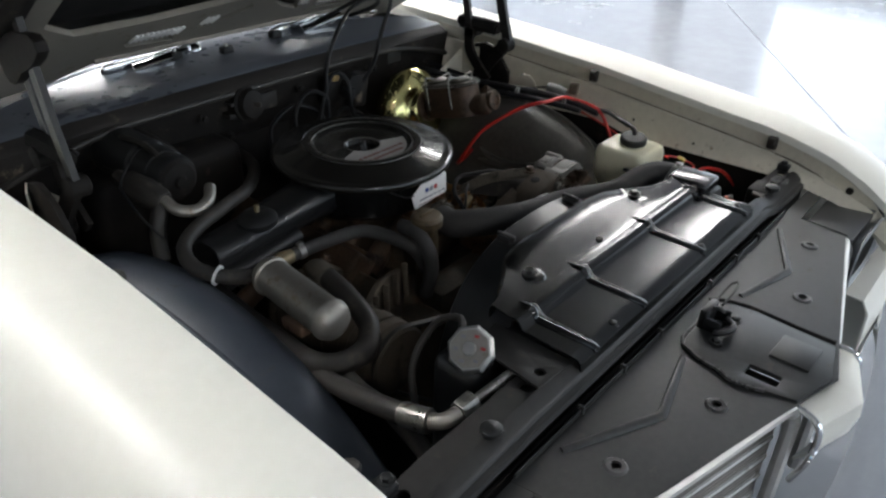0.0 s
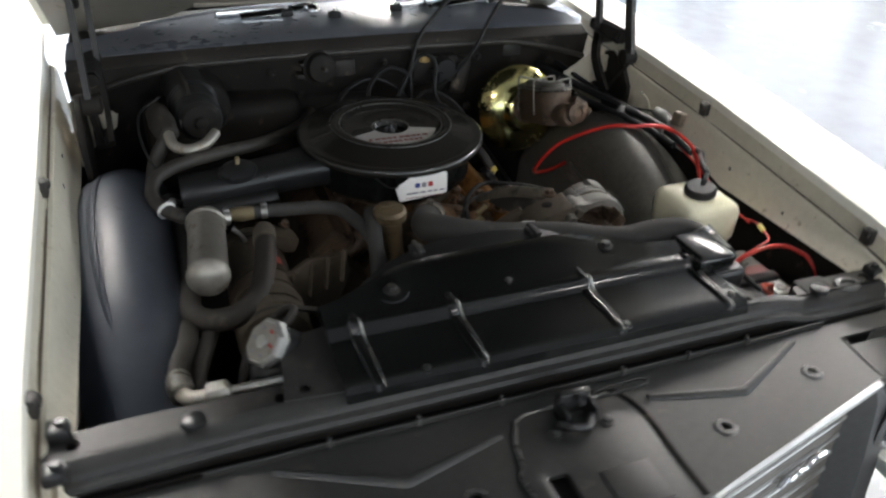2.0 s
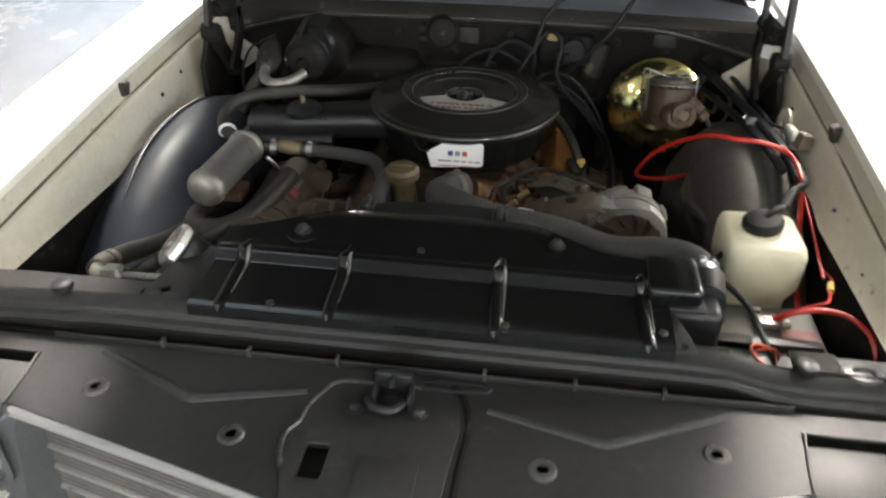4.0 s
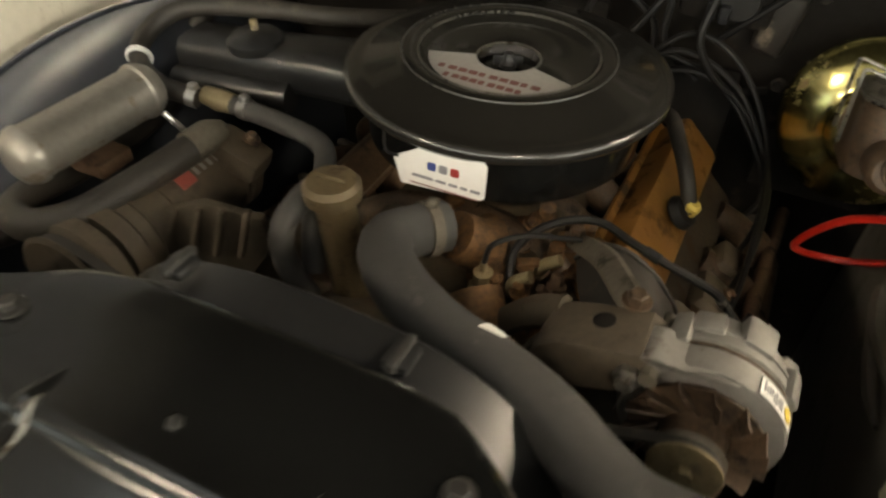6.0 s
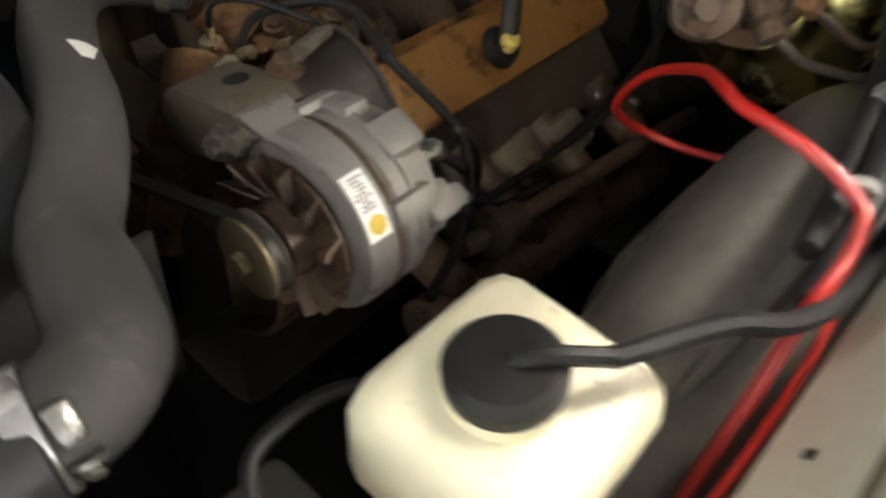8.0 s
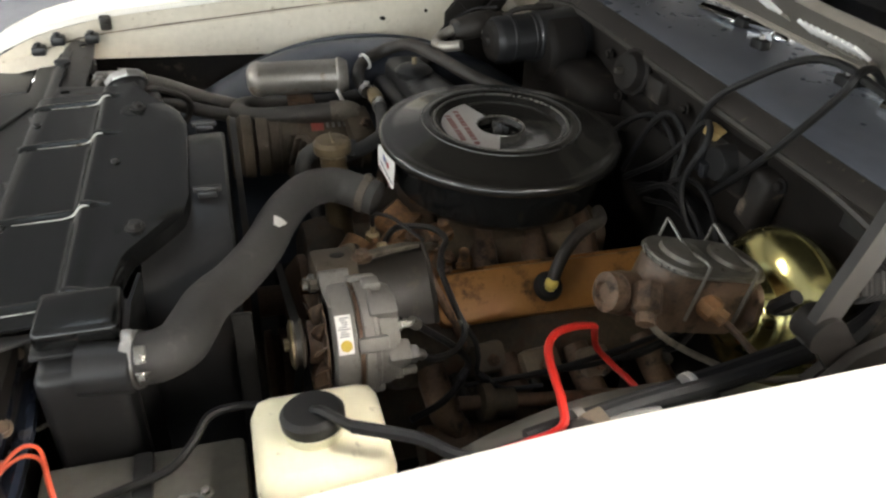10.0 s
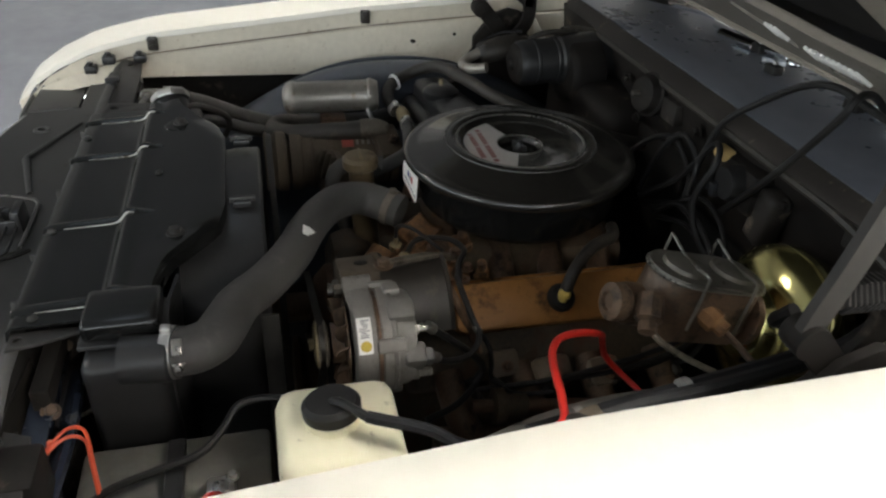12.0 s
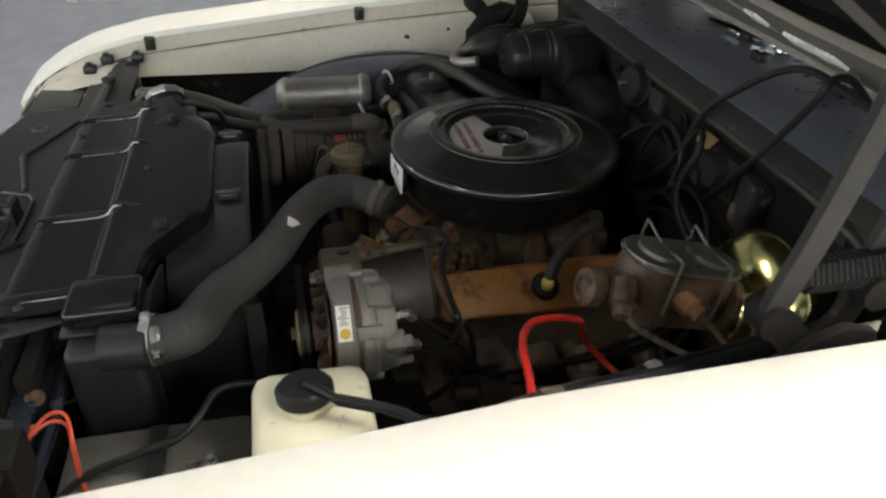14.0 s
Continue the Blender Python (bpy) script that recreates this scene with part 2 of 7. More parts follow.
# ---- mesh helpers ----
def finish(bm, name, material, origin, smooth=True, angle=38):
    bm.normal_update()
    for e in bm.edges:
        if len(e.link_faces) == 2 and e.calc_face_angle(0) > radians(angle):
            e.smooth = False
    for f in bm.faces:
        f.smooth = smooth
    bmesh.ops.translate(bm, verts=bm.verts, vec=-Vector(origin))
    me = bpy.data.meshes.new(name)
    bm.to_mesh(me)
    bm.free()
    me.materials.append(material)
    return me


BASE = {}


def thing(name, label, category, base, group="", kind=""):
    ob = new(name)
    ob.empty_display_size = 0.05
    ob.location = base
    BASE[ob.name] = Vector(base)
    return tagged(ob, label, category, group, kind)


def part(name, bm, material, parent, label="", angle=38):
    base = BASE[parent.name]
    ob = new(name, finish(bm, name, material, base, angle=angle))
    ob.parent = parent
    BASE[ob.name] = base
    return tagged(ob, label)


def solo(name, bm, material, label, category, group="", kind="", angle=38):
    xs = [v.co for v in bm.verts]
    base = Vector((sum(v.x for v in xs) / len(xs), sum(v.y for v in xs) / len(xs), min(v.z for v in xs)))
    ob = new(name, finish(bm, name, material, base, angle=angle))
    ob.location = base
    BASE[ob.name] = base
    return tagged(ob, label, category, group, kind)


def lerp_table(table, t):
    if t <= table[0][0]:
        return table[0][1]
    for (a, va), (b, vb) in zip(table, table[1:]):
        if t <= b:
            return va + (vb - va) * (t - a) / (b - a)
    return table[-1][1]


def spline(points, steps=6):
    """A smooth line through the points."""
    p = [Vector(q) for q in points]
    if len(p) < 3:
        return p
    p = [2 * p[0] - p[1]] + p + [2 * p[-1] - p[-2]]
    out = []
    for a, b, c, d in zip(p, p[1:], p[2:], p[3:]):
        for i in range(steps):
            t = i / steps
            out.append(0.5 * (2 * b + (c - a) * t + (2 * a - 5 * b + 4 * c - d) * t * t + (3 * b - a - 3 * c + d) * t ** 3))
    return out + [p[-2]]


def tube_bm(points, r, seg=10, steps=6, bm=None, flat=1.0, ripple=0.0):
    """A round tube through the points; r may be a list of radii, one a point."""
    bm = bm or bmesh.new()
    line = spline(points, steps)
    n = len(line)
    radii = [lerp_table([(i / max(1, len(r) - 1), v) for i, v in enumerate(r)], k / (n - 1)) for k in range(n)] if isinstance(r, (list, tuple)) else [r] * n
    rings, normal = [], None
    for k, q in enumerate(line):
        tan = (line[min(k + 1, n - 1)] - line[max(k - 1, 0)]).normalized()
        if normal is None:
            normal = tan.orthogonal().normalized()
        normal = (normal - tan * normal.dot(tan)).normalized()
        side = tan.cross(normal)
        rr = radii[k] * (1 + (ripple if k % 2 else 0))
        rings.append([bm.verts.new(q + rr * (math.cos(a) * normal + flat * math.sin(a) * side)) for a in (2 * math.pi * i / seg for i in range(seg))])
    for a, b in zip(rings, rings[1:]):
        for i in range(seg):
            bm.faces.new((a[i], a[(i + 1) % seg], b[(i + 1) % seg], b[i]))
    bm.faces.new(rings[0][::-1])
    bm.faces.new(rings[-1])
    return bm


def lathe_bm(profile, m=None, seg=32, bm=None):
    """Turns (radius, height) about z, then lays it by m."""
    bm = bm or bmesh.new()
    m = m or Matrix()
    rings = []
    for r, h in profile:
        if r < 1e-6:
            rings.append([bm.verts.new(m @ Vector((0, 0, h)))])
        else:
            rings.append([bm.verts.new(m @ Vector((r * math.cos(2 * math.pi * i / seg), r * math.sin(2 * math.pi * i / seg), h))) for i in range(seg)])
    for a, b in zip(rings, rings[1:]):
        for i in range(seg):
            j = (i + 1) % seg
            if len(a) == 1 and len(b) == 1:
                break
            if len(a) == 1:
                bm.faces.new((a[0], b[j], b[i]))
            elif len(b) == 1:
                bm.faces.new((a[i], a[j], b[0]))
            else:
                bm.faces.new((a[i], a[j], b[j], b[i]))
    if len(rings[0]) > 1:
        bm.faces.new(rings[0][::-1])
    if len(rings[-1]) > 1:
        bm.faces.new(rings[-1])
    return bm


def box_bm(centre, size, bevel=0.004, turn=(0, 0, 0), bm=None, seg=2):
    bm = bm or bmesh.new()
    made = bmesh.ops.create_cube(bm, size=1.0)["verts"]
    m = pose(*centre, *turn) @ Matrix.Diagonal((*size, 1))
    bmesh.ops.transform(bm, matrix=m, verts=made)
    if bevel:
        edges = list({e for v in made for e in v.link_edges})
        bmesh.ops.bevel(bm, geom=edges, offset=min(bevel, min(size) * 0.45), segments=seg, profile=0.5, affect="EDGES")
    return bm


def sheet_bm(rows, thick=0.003, bm=None):
    """A sheet of some thickness through a grid of points."""
    own = bmesh.new()
    grid = [[own.verts.new(p) for p in row] for row in rows]
    for a, b in zip(grid, grid[1:]):
        for i in range(len(a) - 1):
            own.faces.new((a[i], a[i + 1], b[i + 1], b[i]))
    own.normal_update()
    bmesh.ops.solidify(own, geom=own.faces[:], thickness=thick)
    if bm is None:
        return own
    me = bpy.data.meshes.new("scratch")
    own.to_mesh(me)
    own.free()
    bm.from_mesh(me)
    bpy.data.meshes.remove(me)
    return bm


def plate_bm(outline, thick, m=None, holes=(), bm=None, bevel=0.0):
    """A flat plate of an outline in x and y, with holes, thick along z from 0 down, laid by m."""
    own = bmesh.new()
    edges = []
    for loop in (outline, *holes):
        vs = [own.verts.new((x, y, 0)) for x, y in loop]
        edges += [own.edges.new((vs[i], vs[(i + 1) % len(vs)])) for i in range(len(vs))]
    bmesh.ops.triangle_fill(own, use_beauty=True, use_dissolve=False, edges=edges)
    own.normal_update()
    for f in own.faces:
        if f.normal.z < 0:
            f.normal_flip()
    top = own.faces[:]
    made = bmesh.ops.extrude_face_region(own, geom=top)["geom"]
    bmesh.ops.translate(own, verts=[v for v in made if isinstance(v, bmesh.types.BMVert)], vec=(0, 0, thick))
    bmesh.ops.translate(own, verts=own.verts, vec=(0, 0, -thick))
    bmesh.ops.recalc_face_normals(own, faces=own.faces)
    if bevel:
        sharp = [e for e in own.edges if len(e.link_faces) == 2 and e.calc_face_angle(0) > 0.9 and all(v.co.z > -thick * 0.5 for v in e.verts)]
        bmesh.ops.bevel(own, geom=sharp, offset=bevel, segments=2, profile=0.5, affect="EDGES")
    if m is not None:
        bmesh.ops.transform(own, matrix=m, verts=own.verts)
    if bm is None:
        return own
    me = bpy.data.meshes.new("scratch")
    own.to_mesh(me)
    own.free()
    bm.from_mesh(me)
    bpy.data.meshes.remove(me)
    return bm


def blade_bm(points, w, x_thick, bm=None):
    """A flat bar through points, w wide in the y-z plane, x_thick thick along x."""
    line = spline(points, 4)
    rows = []
    for k, q in enumerate(line):
        tan = (line[min(k + 1, len(line) - 1)] - line[max(k - 1, 0)]).normalized()
        side = tan.cross(Vector((1, 0, 0))).normalized() * (w / 2)
        rows.append([q - side + Vector((x_thick / 2, 0, 0)), q + side + Vector((x_thick / 2, 0, 0))])
    return sheet_bm(rows, x_thick, bm)


def circle(cx, cy, r, n=12):
    return [(cx + r * math.cos(2 * math.pi * i / n), cy + r * math.sin(2 * math.pi * i / n)) for i in range(n)]


def rounded(x0, y0, x1, y1, r=0.004, n=4):
    out = []
    for cx, cy, a0 in ((x1 - r, y1 - r, 0), (x0 + r, y1 - r, 90), (x0 + r, y0 + r, 180), (x1 - r, y0 + r, 270)):
        out += [(cx + r * math.cos(radians(a0 + 90 * i / n)), cy + r * math.sin(radians(a0 + 90 * i / n))) for i in range(n + 1)]
    return out


def along(a, b):
    """A pose with its z along the way from a to b, standing at a."""
    a, b = Vector(a), Vector(b)
    return Matrix.Translation(a) @ (b - a).to_track_quat("Z", "Y").to_matrix().to_4x4()


def bolt_bm(where, up=(0, 0, 1), r=0.007, h=0.006, bm=None):
    m = along(where, Vector(where) + Vector(up))
    bm = lathe_bm([(r * 1.5, 0), (r * 1.5, h * 0.25), (r * 1.05, h * 0.3)], m, 14, bm)
    return lathe_bm([(r, h * 0.3), (r, h), (r * 0.8, h * 1.15)], m, 6, bm)


CX = 0.014
# ---- the hall ----
def hall():
    floor = solo("floor", box_bm((0, 1.5, -0.1), (19, 20, 0.2), 0), CONCRETE, "polished pale grey concrete showroom floor", "floor", kind="structure")
    for name, x, y, turn, length in (("floor_joint", 4.2, 1.37, -56.1, 8.0),):
        solo(name, box_bm((x, y, 0.0005), (0.008, length, 0.003), 0, (0, 0, turn)), GREYINK, "dark sawn joint in the concrete floor", "floor joint", kind="structure")
    for name, c, s in (("wall_west", (-9.6, 1.5, 2.2), (0.2, 20, 4.4)),):
        solo(name, box_bm(c, s, 0), WALL, "grey painted showroom wall", "wall", kind="structure")
    # glazed walls: sill, head and posts round the openings
    for name, along_x in (("wall_east", False), ("wall_north", True), ("wall_south", True)):
        wy = -8.6 if name == "wall_south" else 11.6
        bm = bmesh.new()
        for z0, z1 in ((0, 0.5), (3.4, 4.4)):
            box_bm((0, wy, (z0 + z1) / 2) if along_x else (9.6, 1.5, (z0 + z1) / 2), (19.4, 0.2, z1 - z0) if along_x else (0.2, 20, z1 - z0), 0, bm=bm)
        for i in range(7):
            a = -1 + i / 3
            box_bm((a * 9.3, wy, 1.95) if along_x else (9.6, 1.5 + a * 9.6, 1.95), (0.35, 0.18, 2.9) if along_x else (0.18, 0.35, 2.9), 0, bm=bm)
        solo(name, bm, WALL, "grey showroom wall with wide window openings", "wall", kind="structure")
    solo("ceiling", box_bm((0, 1.5, 4.5), (19.4, 20.4, 0.2), 0), CEILING, "flat dark showroom ceiling", "ceiling", kind="structure")
    first = thing("ceiling_light", "white fluorescent strip light fixed under the ceiling", "ceiling light", (0, 0, 4.3), "ceiling lights")
    part("frame", box_bm((0, 0, 4.36), (0.34, 2.5, 0.08), 0.01), WALL, first)
    part("diffuser", box_bm((0, 0, 4.305), (0.28, 2.4, 0.05), 0.012), TUBE_GLOW, first, "glowing diffuser")
    places = [(x, y) for x in (-1.8, 1.8) for y in (3.6, 6.4)] + [(5.0, 5.0), (6.4, 3.1)]
    first.location = (*places[0], 4.3)
    for x, y in places[1:]:
        copy_thing(first, pose(x, y, 4.3))
    # two unseen half-length strips, added in front to brighten the engine bay
    for x, y in ((-3.4, -4.6), (3.4, -4.6)):
        copy_thing(first, pose(x, y, 4.3)).scale = (1, 0.5, 1)
    # unseen bluish glowing panel, added to give the passenger inner fender its sheen
    window = thing("skylight", "unseen pale glowing panel added in the ceiling for a sheen", "skylight", (-1.6, 0.3, 4.3))
    part("frame", plate_bm(rounded(-2.35, -0.75, -0.85, 1.35, 0.02), 0.06, Matrix.Translation((0, 0, 4.395)), [rounded(-2.25, -0.65, -0.95, 1.25, 0.02)]), WALL, window)
    part("pane", box_bm((-1.6, 0.3, 4.375), (1.3, 1.9, 0.02), 0.004), SHEENGLOW, window, "glowing pane of the added panel")


hall()


# ---- body of the car ----
TOP = [(0.12, 0.71), (0.17, 0.775), (0.20, 0.812), (0.25, 0.845), (0.33, 0.880), (0.45, 0.906), (0.90, 0.950), (1.2, 0.966), (1.5, 0.975), (1.9, 0.985)]
EDGE = [(0.12, 0.63), (0.20, 0.642), (0.45, 0.648), (0.90, 0.652), (1.33, 0.664), (1.9, 0.69)]
SKIRT = [(0.10, 0.70), (0.20, 0.77), (0.27, 0.80), (0.40, 0.822), (0.79, 0.813), (0.845, 0.828), (0.93, 0.830), (1.09, 0.815), (1.18, 0.806), (1.9, 0.80)]


def fender(side):
    who = "cream painted front fender beside the open engine bay"
    ob = thing("fender", who, "fender", (CX + side * 0.85, 0.9, 0.28), "front fenders")
    rows = []
    for i in range(37):
        y = 0.165 + 1.735 * (i / 36) ** 1.35
        e, t = lerp_table(EDGE, y) + (0.005 if side > 0 else 0), lerp_table(TOP, y)
        nose = max(0.0, min(1.0, (y - 0.10) / 0.2)) ** 0.5
        c = 0.010 if side > 0 else 0.0
        row = [(e - 0.008, t - 0.012), (e - 0.006, t - 0.003 + 0.5 * c), (e + 0.010, t + 0.001 + 0.7 * c), (e + 0.05, t + 0.005 + c), (e + 0.10, t + 0.002 + c), (e + 0.14, t - 0.012 + c),
               (e + 0.178, t - 0.042 + c), (e + 0.208, t - 0.095), (e + 0.228, t - 0.2), (e + 0.235, 0.50), (e + 0.225, 0.28)]
        rows.append([(CX + side * (e + (x - e) * (0.72 + 0.28 * nose)), y, z) for x, z in row])
    part("panel", sheet_bm(rows if side > 0 else [r[::-1] for r in rows], -0.004), BODY, ob)
    # hood gutter: upright flange, ledge and the skirt below it
    rows, lip = [], []
    for i in range(25):
        y = 0.175 + 1.325 * i / 24
        e, t, s = lerp_table(EDGE, y) + (0.005 if side > 0 else 0), lerp_table(TOP, y), lerp_table(SKIRT, y)
        rows.append([(CX + side * x, y, z) for x, z in ((e - 0.007, t - 0.013), (e - 0.010, t - 0.043), (e - 0.022, t - 0.047), (e - 0.026, t - 0.056), (e - 0.033, s + 0.02), (e - 0.046, s))])
        lip.append((CX + side * (e - 0.016), y, t - 0.043))
    inner = part("inner_flange", sheet_bm(rows if side < 0 else [r[::-1] for r in rows], -0.003), INNER, ob, "inner cream flange, darkened for shade, with dirt in the seam")
    part("seam_sealer", tube_bm(lip[::3], 0.0025, 6, 3), BROWN, ob)
    for y, d, r in ((0.275, 0.030, 0.008), (0.62, 0.085, 0.003), (0.78, 0.085, 0.003), (1.02, 0.085, 0.008), (1.12, 0.075, 0.004)):
        e, t = lerp_table(EDGE, y), lerp_table(TOP, y)
        x = e - (0.007 if d < 0.04 else 0.029)
        # black discs on the flange paint the shade inside its holes
        part("hole", lathe_bm([(r, 0), (r, 0.003), (r * 0.4, 0.0035)], along((CX + side * x, y, t - d), (CX + side * (x - 0.1), y, t - d)), 12), FIREWALL, ob, "black disc standing in for the shade in a hole")
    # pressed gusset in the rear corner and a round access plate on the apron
    part("gusset", sheet_bm([[(CX + side * 0.612, 1.25, 0.938), (CX + side * 0.612, 1.25, 0.80)], [(CX + side * 0.590, 1.302, 0.932), (CX + side * 0.592, 1.300, 0.815)], [(CX + side * 0.532, 1.330, 0.875), (CX + side * 0.538, 1.328, 0.848)]][::side], 0.003), INNER, ob, "cream corner gusset, darkened for shade")
    if side > 0:
        part("access_plate", plate_bm([(0.034 * math.cos(a), 0.036 * math.sin(a)) for a in (2 * math.pi * k / 20 for k in range(20))], 0.004, pose(CX + 0.611, 1.10, 0.858, 84, 0, -86), [circle(0.0, 0.004, 0.007, 10)], bevel=0.0015), INNER, ob, "raised oval plate with a black disc standing in for the shade in a hole")
    return ob


fender(1)
fender(-1)


def bumper_block(side, y):
    e, t = lerp_table(EDGE, y), lerp_table(TOP, y)
    bm = box_bm((CX + side * (e - 0.014), y, t - 0.022), (0.014, 0.022, 0.030), 0.004)
    box_bm((CX + side * (e - 0.020), y, t - 0.016), (0.012, 0.016, 0.016), 0.005, bm=bm)
    solo("hood_bumper", bm, OLDRUBBER, "small black rubber hood bumper on the fender flange", "rubber bumper", "hood bumpers")


for y in (0.452, 0.913):
    bumper_block(1, y)
    bumper_block(-1, y)


def hood():
    a = radians(33)
    ob = thing("hood", "raised cream hood with a black pad underneath", "hood", (CX, 1.66, 0.95))
    u, n = Vector((0, -math.cos(a), math.sin(a))), Vector((0, -math.sin(a), -math.cos(a)))
    o = Vector((CX, 1.70, 0.933))
    lay = Matrix((Vector((1, 0, 0)), u, -n)).transposed().to_4x4()
    lay.translation = o

    def at(x, d, h):
        return o + Vector((x, 0, 0)) + u * d + n * h
    part("skin", sheet_bm([[at(x, d, -0.045 - 0.02 * (1 - (x / 0.66) ** 2)) for x in np.linspace(-0.66, 0.66, 15)] for d in (0.10, 0.16, 0.31, 0.5, 0.7, 0.9, 1.1, 1.3, 1.42)], 0.004), BODY, ob)
    for s in (-1, 1):
        part("side_flange", sheet_bm([[at(s * 0.66, d, -0.05), at(s * 0.66, d, 0.004), at(s * 0.645, d, 0.006)] for d in np.linspace(0.13, 1.42, 6)], 0.003 * s), BODY, ob)
    # pressed inner frame with long cut-outs along its rear edge
    outer = [(-0.645, 0.06), (-0.40, 0.15), (-0.34, 0.215), (0.34, 0.215), (0.40, 0.15), (0.645, 0.06), (0.645, 1.40), (-0.645, 1.40)]
    holes = [[(-0.43, 0.405), (-0.28, 0.405), (-0.05, 0.44), (0.05, 0.44), (0.28, 0.405), (0.43, 0.405), (0.50, 0.47), (0.50, 1.24), (-0.50, 1.24), (-0.50, 0.47)]]
    for s in (-1, 1):
        holes.append([(s * x, y) for x, y in ((0.175, 0.262), (0.285, 0.275), (0.30, 0.300), (0.19, 0.296))])
        holes.append([(s * x, y) for x, y in ((0.030, 0.375), (0.06, 0.345), (0.132, 0.300), (0.145, 0.325), (0.10, 0.36), (0.045, 0.395))])
    part("inner_frame", plate_bm(outer, 0.014, lay, holes, bevel=0.005), UNDER, ob, "pressed frame of the hood underside, cream darkened to brown-grey for shade")
    part("frame_bead", tube_bm([at(x, 0.232, 0.012) for x in np.linspace(-0.34, 0.34, 9)], 0.010, 8, 2, flat=0.6), UNDER, ob)
    # black sheet puts the shade of the hollow behind the frame into colour
    part("backing", sheet_bm([[at(x, d, -0.035) for x in np.linspace(-0.60, 0.60, 7)] for d in np.linspace(0.16, 0.46, 4)], 0.003), FIREWALL, ob, "black sheet standing in for the shade behind the frame")
    part("pad", sheet_bm([[at(x, d, -0.016 + 0.006 * math.sin(9 * x) * math.sin(7 * d)) for x in np.linspace(-0.52, 0.52, 15)] for d in np.linspace(0.40, 1.26, 13)], 0.02), PAD, ob, "black fibre insulation pad")
    for s in (-1, 1):
        for x0, k, d in ((0.185, 10, 0.325), (0.115, 3, 0.350)):
            for i in range(k):
                part("louvre", box_bm(at(s * (x0 + 0.0115 * i), d, 0.016), (0.0050, 0.032, 0.006), 0.002, (-33, 0, -14 * s)), PAPER, ob)
    for s in (-1, 1):
        hood_hinge(ob, s)
    return ob


def hood_hinge(hood_ob, side):
    x = 0.613 if side > 0 else -0.552
    hinge = part("hinge", plate_bm([(-0.06, -0.10), (0.05, -0.11), (0.085, -0.04), (0.07, 0.03), (0.055, 0.075), (0.02, 0.085), (-0.02, 0.07), (-0.06, 0.02)], 0.012, pose(x + side * 0.02, 1.215, 0.87, 90, 0, 90), bevel=0.003), FIREWALL, hood_ob, "black painted hood hinge with long linkage arms")
    part("lower_link", blade_bm([(x, 1.262, 0.845), (x, 1.215, 0.905), (x, 1.160, 0.968)], 0.034, 0.012), FIREWALL, hinge)
    part("arm", blade_bm([(x, 1.155, 0.952), (x, 1.162, 0.99), (x, 1.185, 1.07), (x, 1.222, 1.24)], 0.026 if side > 0 else 0.021, 0.011), RAILBLACK, hinge)
    part("lower_link", blade_bm([(x - side * 0.022, 1.20, 0.865), (x - side * 0.022, 1.262, 0.93), (x - side * 0.022, 1.268, 0.99)], 0.028, 0.010), FIREWALL, hinge)
    part("arm", blade_bm([(x - side * 0.022, 1.264, 0.97), (x - side * 0.022, 1.280, 1.05), (x - side * 0.022, 1.318, 1.21)], 0.020, 0.010), RAILBLACK, hinge)
    for y, z in ((1.160, 0.964), (1.255, 0.855), (1.266, 0.985)):
        part("pivot", lathe_bm([(0.019, 0), (0.019, 0.030), (0.013, 0.034)], along((x + side * 0.012, y, z), (x - side * 0.04, y, z)), 16), FIREWALL, hinge)
    coil = [(x - side * 0.010 + 0.0165 * math.cos(1.05 * k), 1.185 + 0.00105 * k, 1.004 + 0.0165 * math.sin(1.05 * k)) for k in range(116)]
    part("spring", tube_bm(coil, 0.0030, 6, 1), PAD, hinge, "black coil spring")
    part("spring_core", tube_bm([(x - side * 0.010, 1.18, 1.002), (x - side * 0.010, 1.312, 1.006)], 0.0125, 12, 1), FIREWALL, hinge)
    if side < 0:
        part("knuckle", plate_bm([(0.085, -0.045), (0.098, -0.036), (0.104, -0.018), (0.10, 0.0), (0.085, 0.018), (0.06, 0.035), (0.03, 0.046), (-0.03, 0.052), (-0.045, 0.044), (-0.05, 0.03), (-0.03, 0.012), (0.0, -0.006), (0.03, -0.018), (0.05, -0.034), (0.066, -0.044)], 0.020, pose(x - side * 0.01, 1.20, 1.155, 90, 0, 90), bevel=0.004), FIREWALL, hinge)
    part("hood_leaf", box_bm((x + side * 0.01, 1.17, 1.262), (0.05, 0.50, 0.022), 0.005, (-33, 0, 0)), FIREWALL, hinge)


hood()
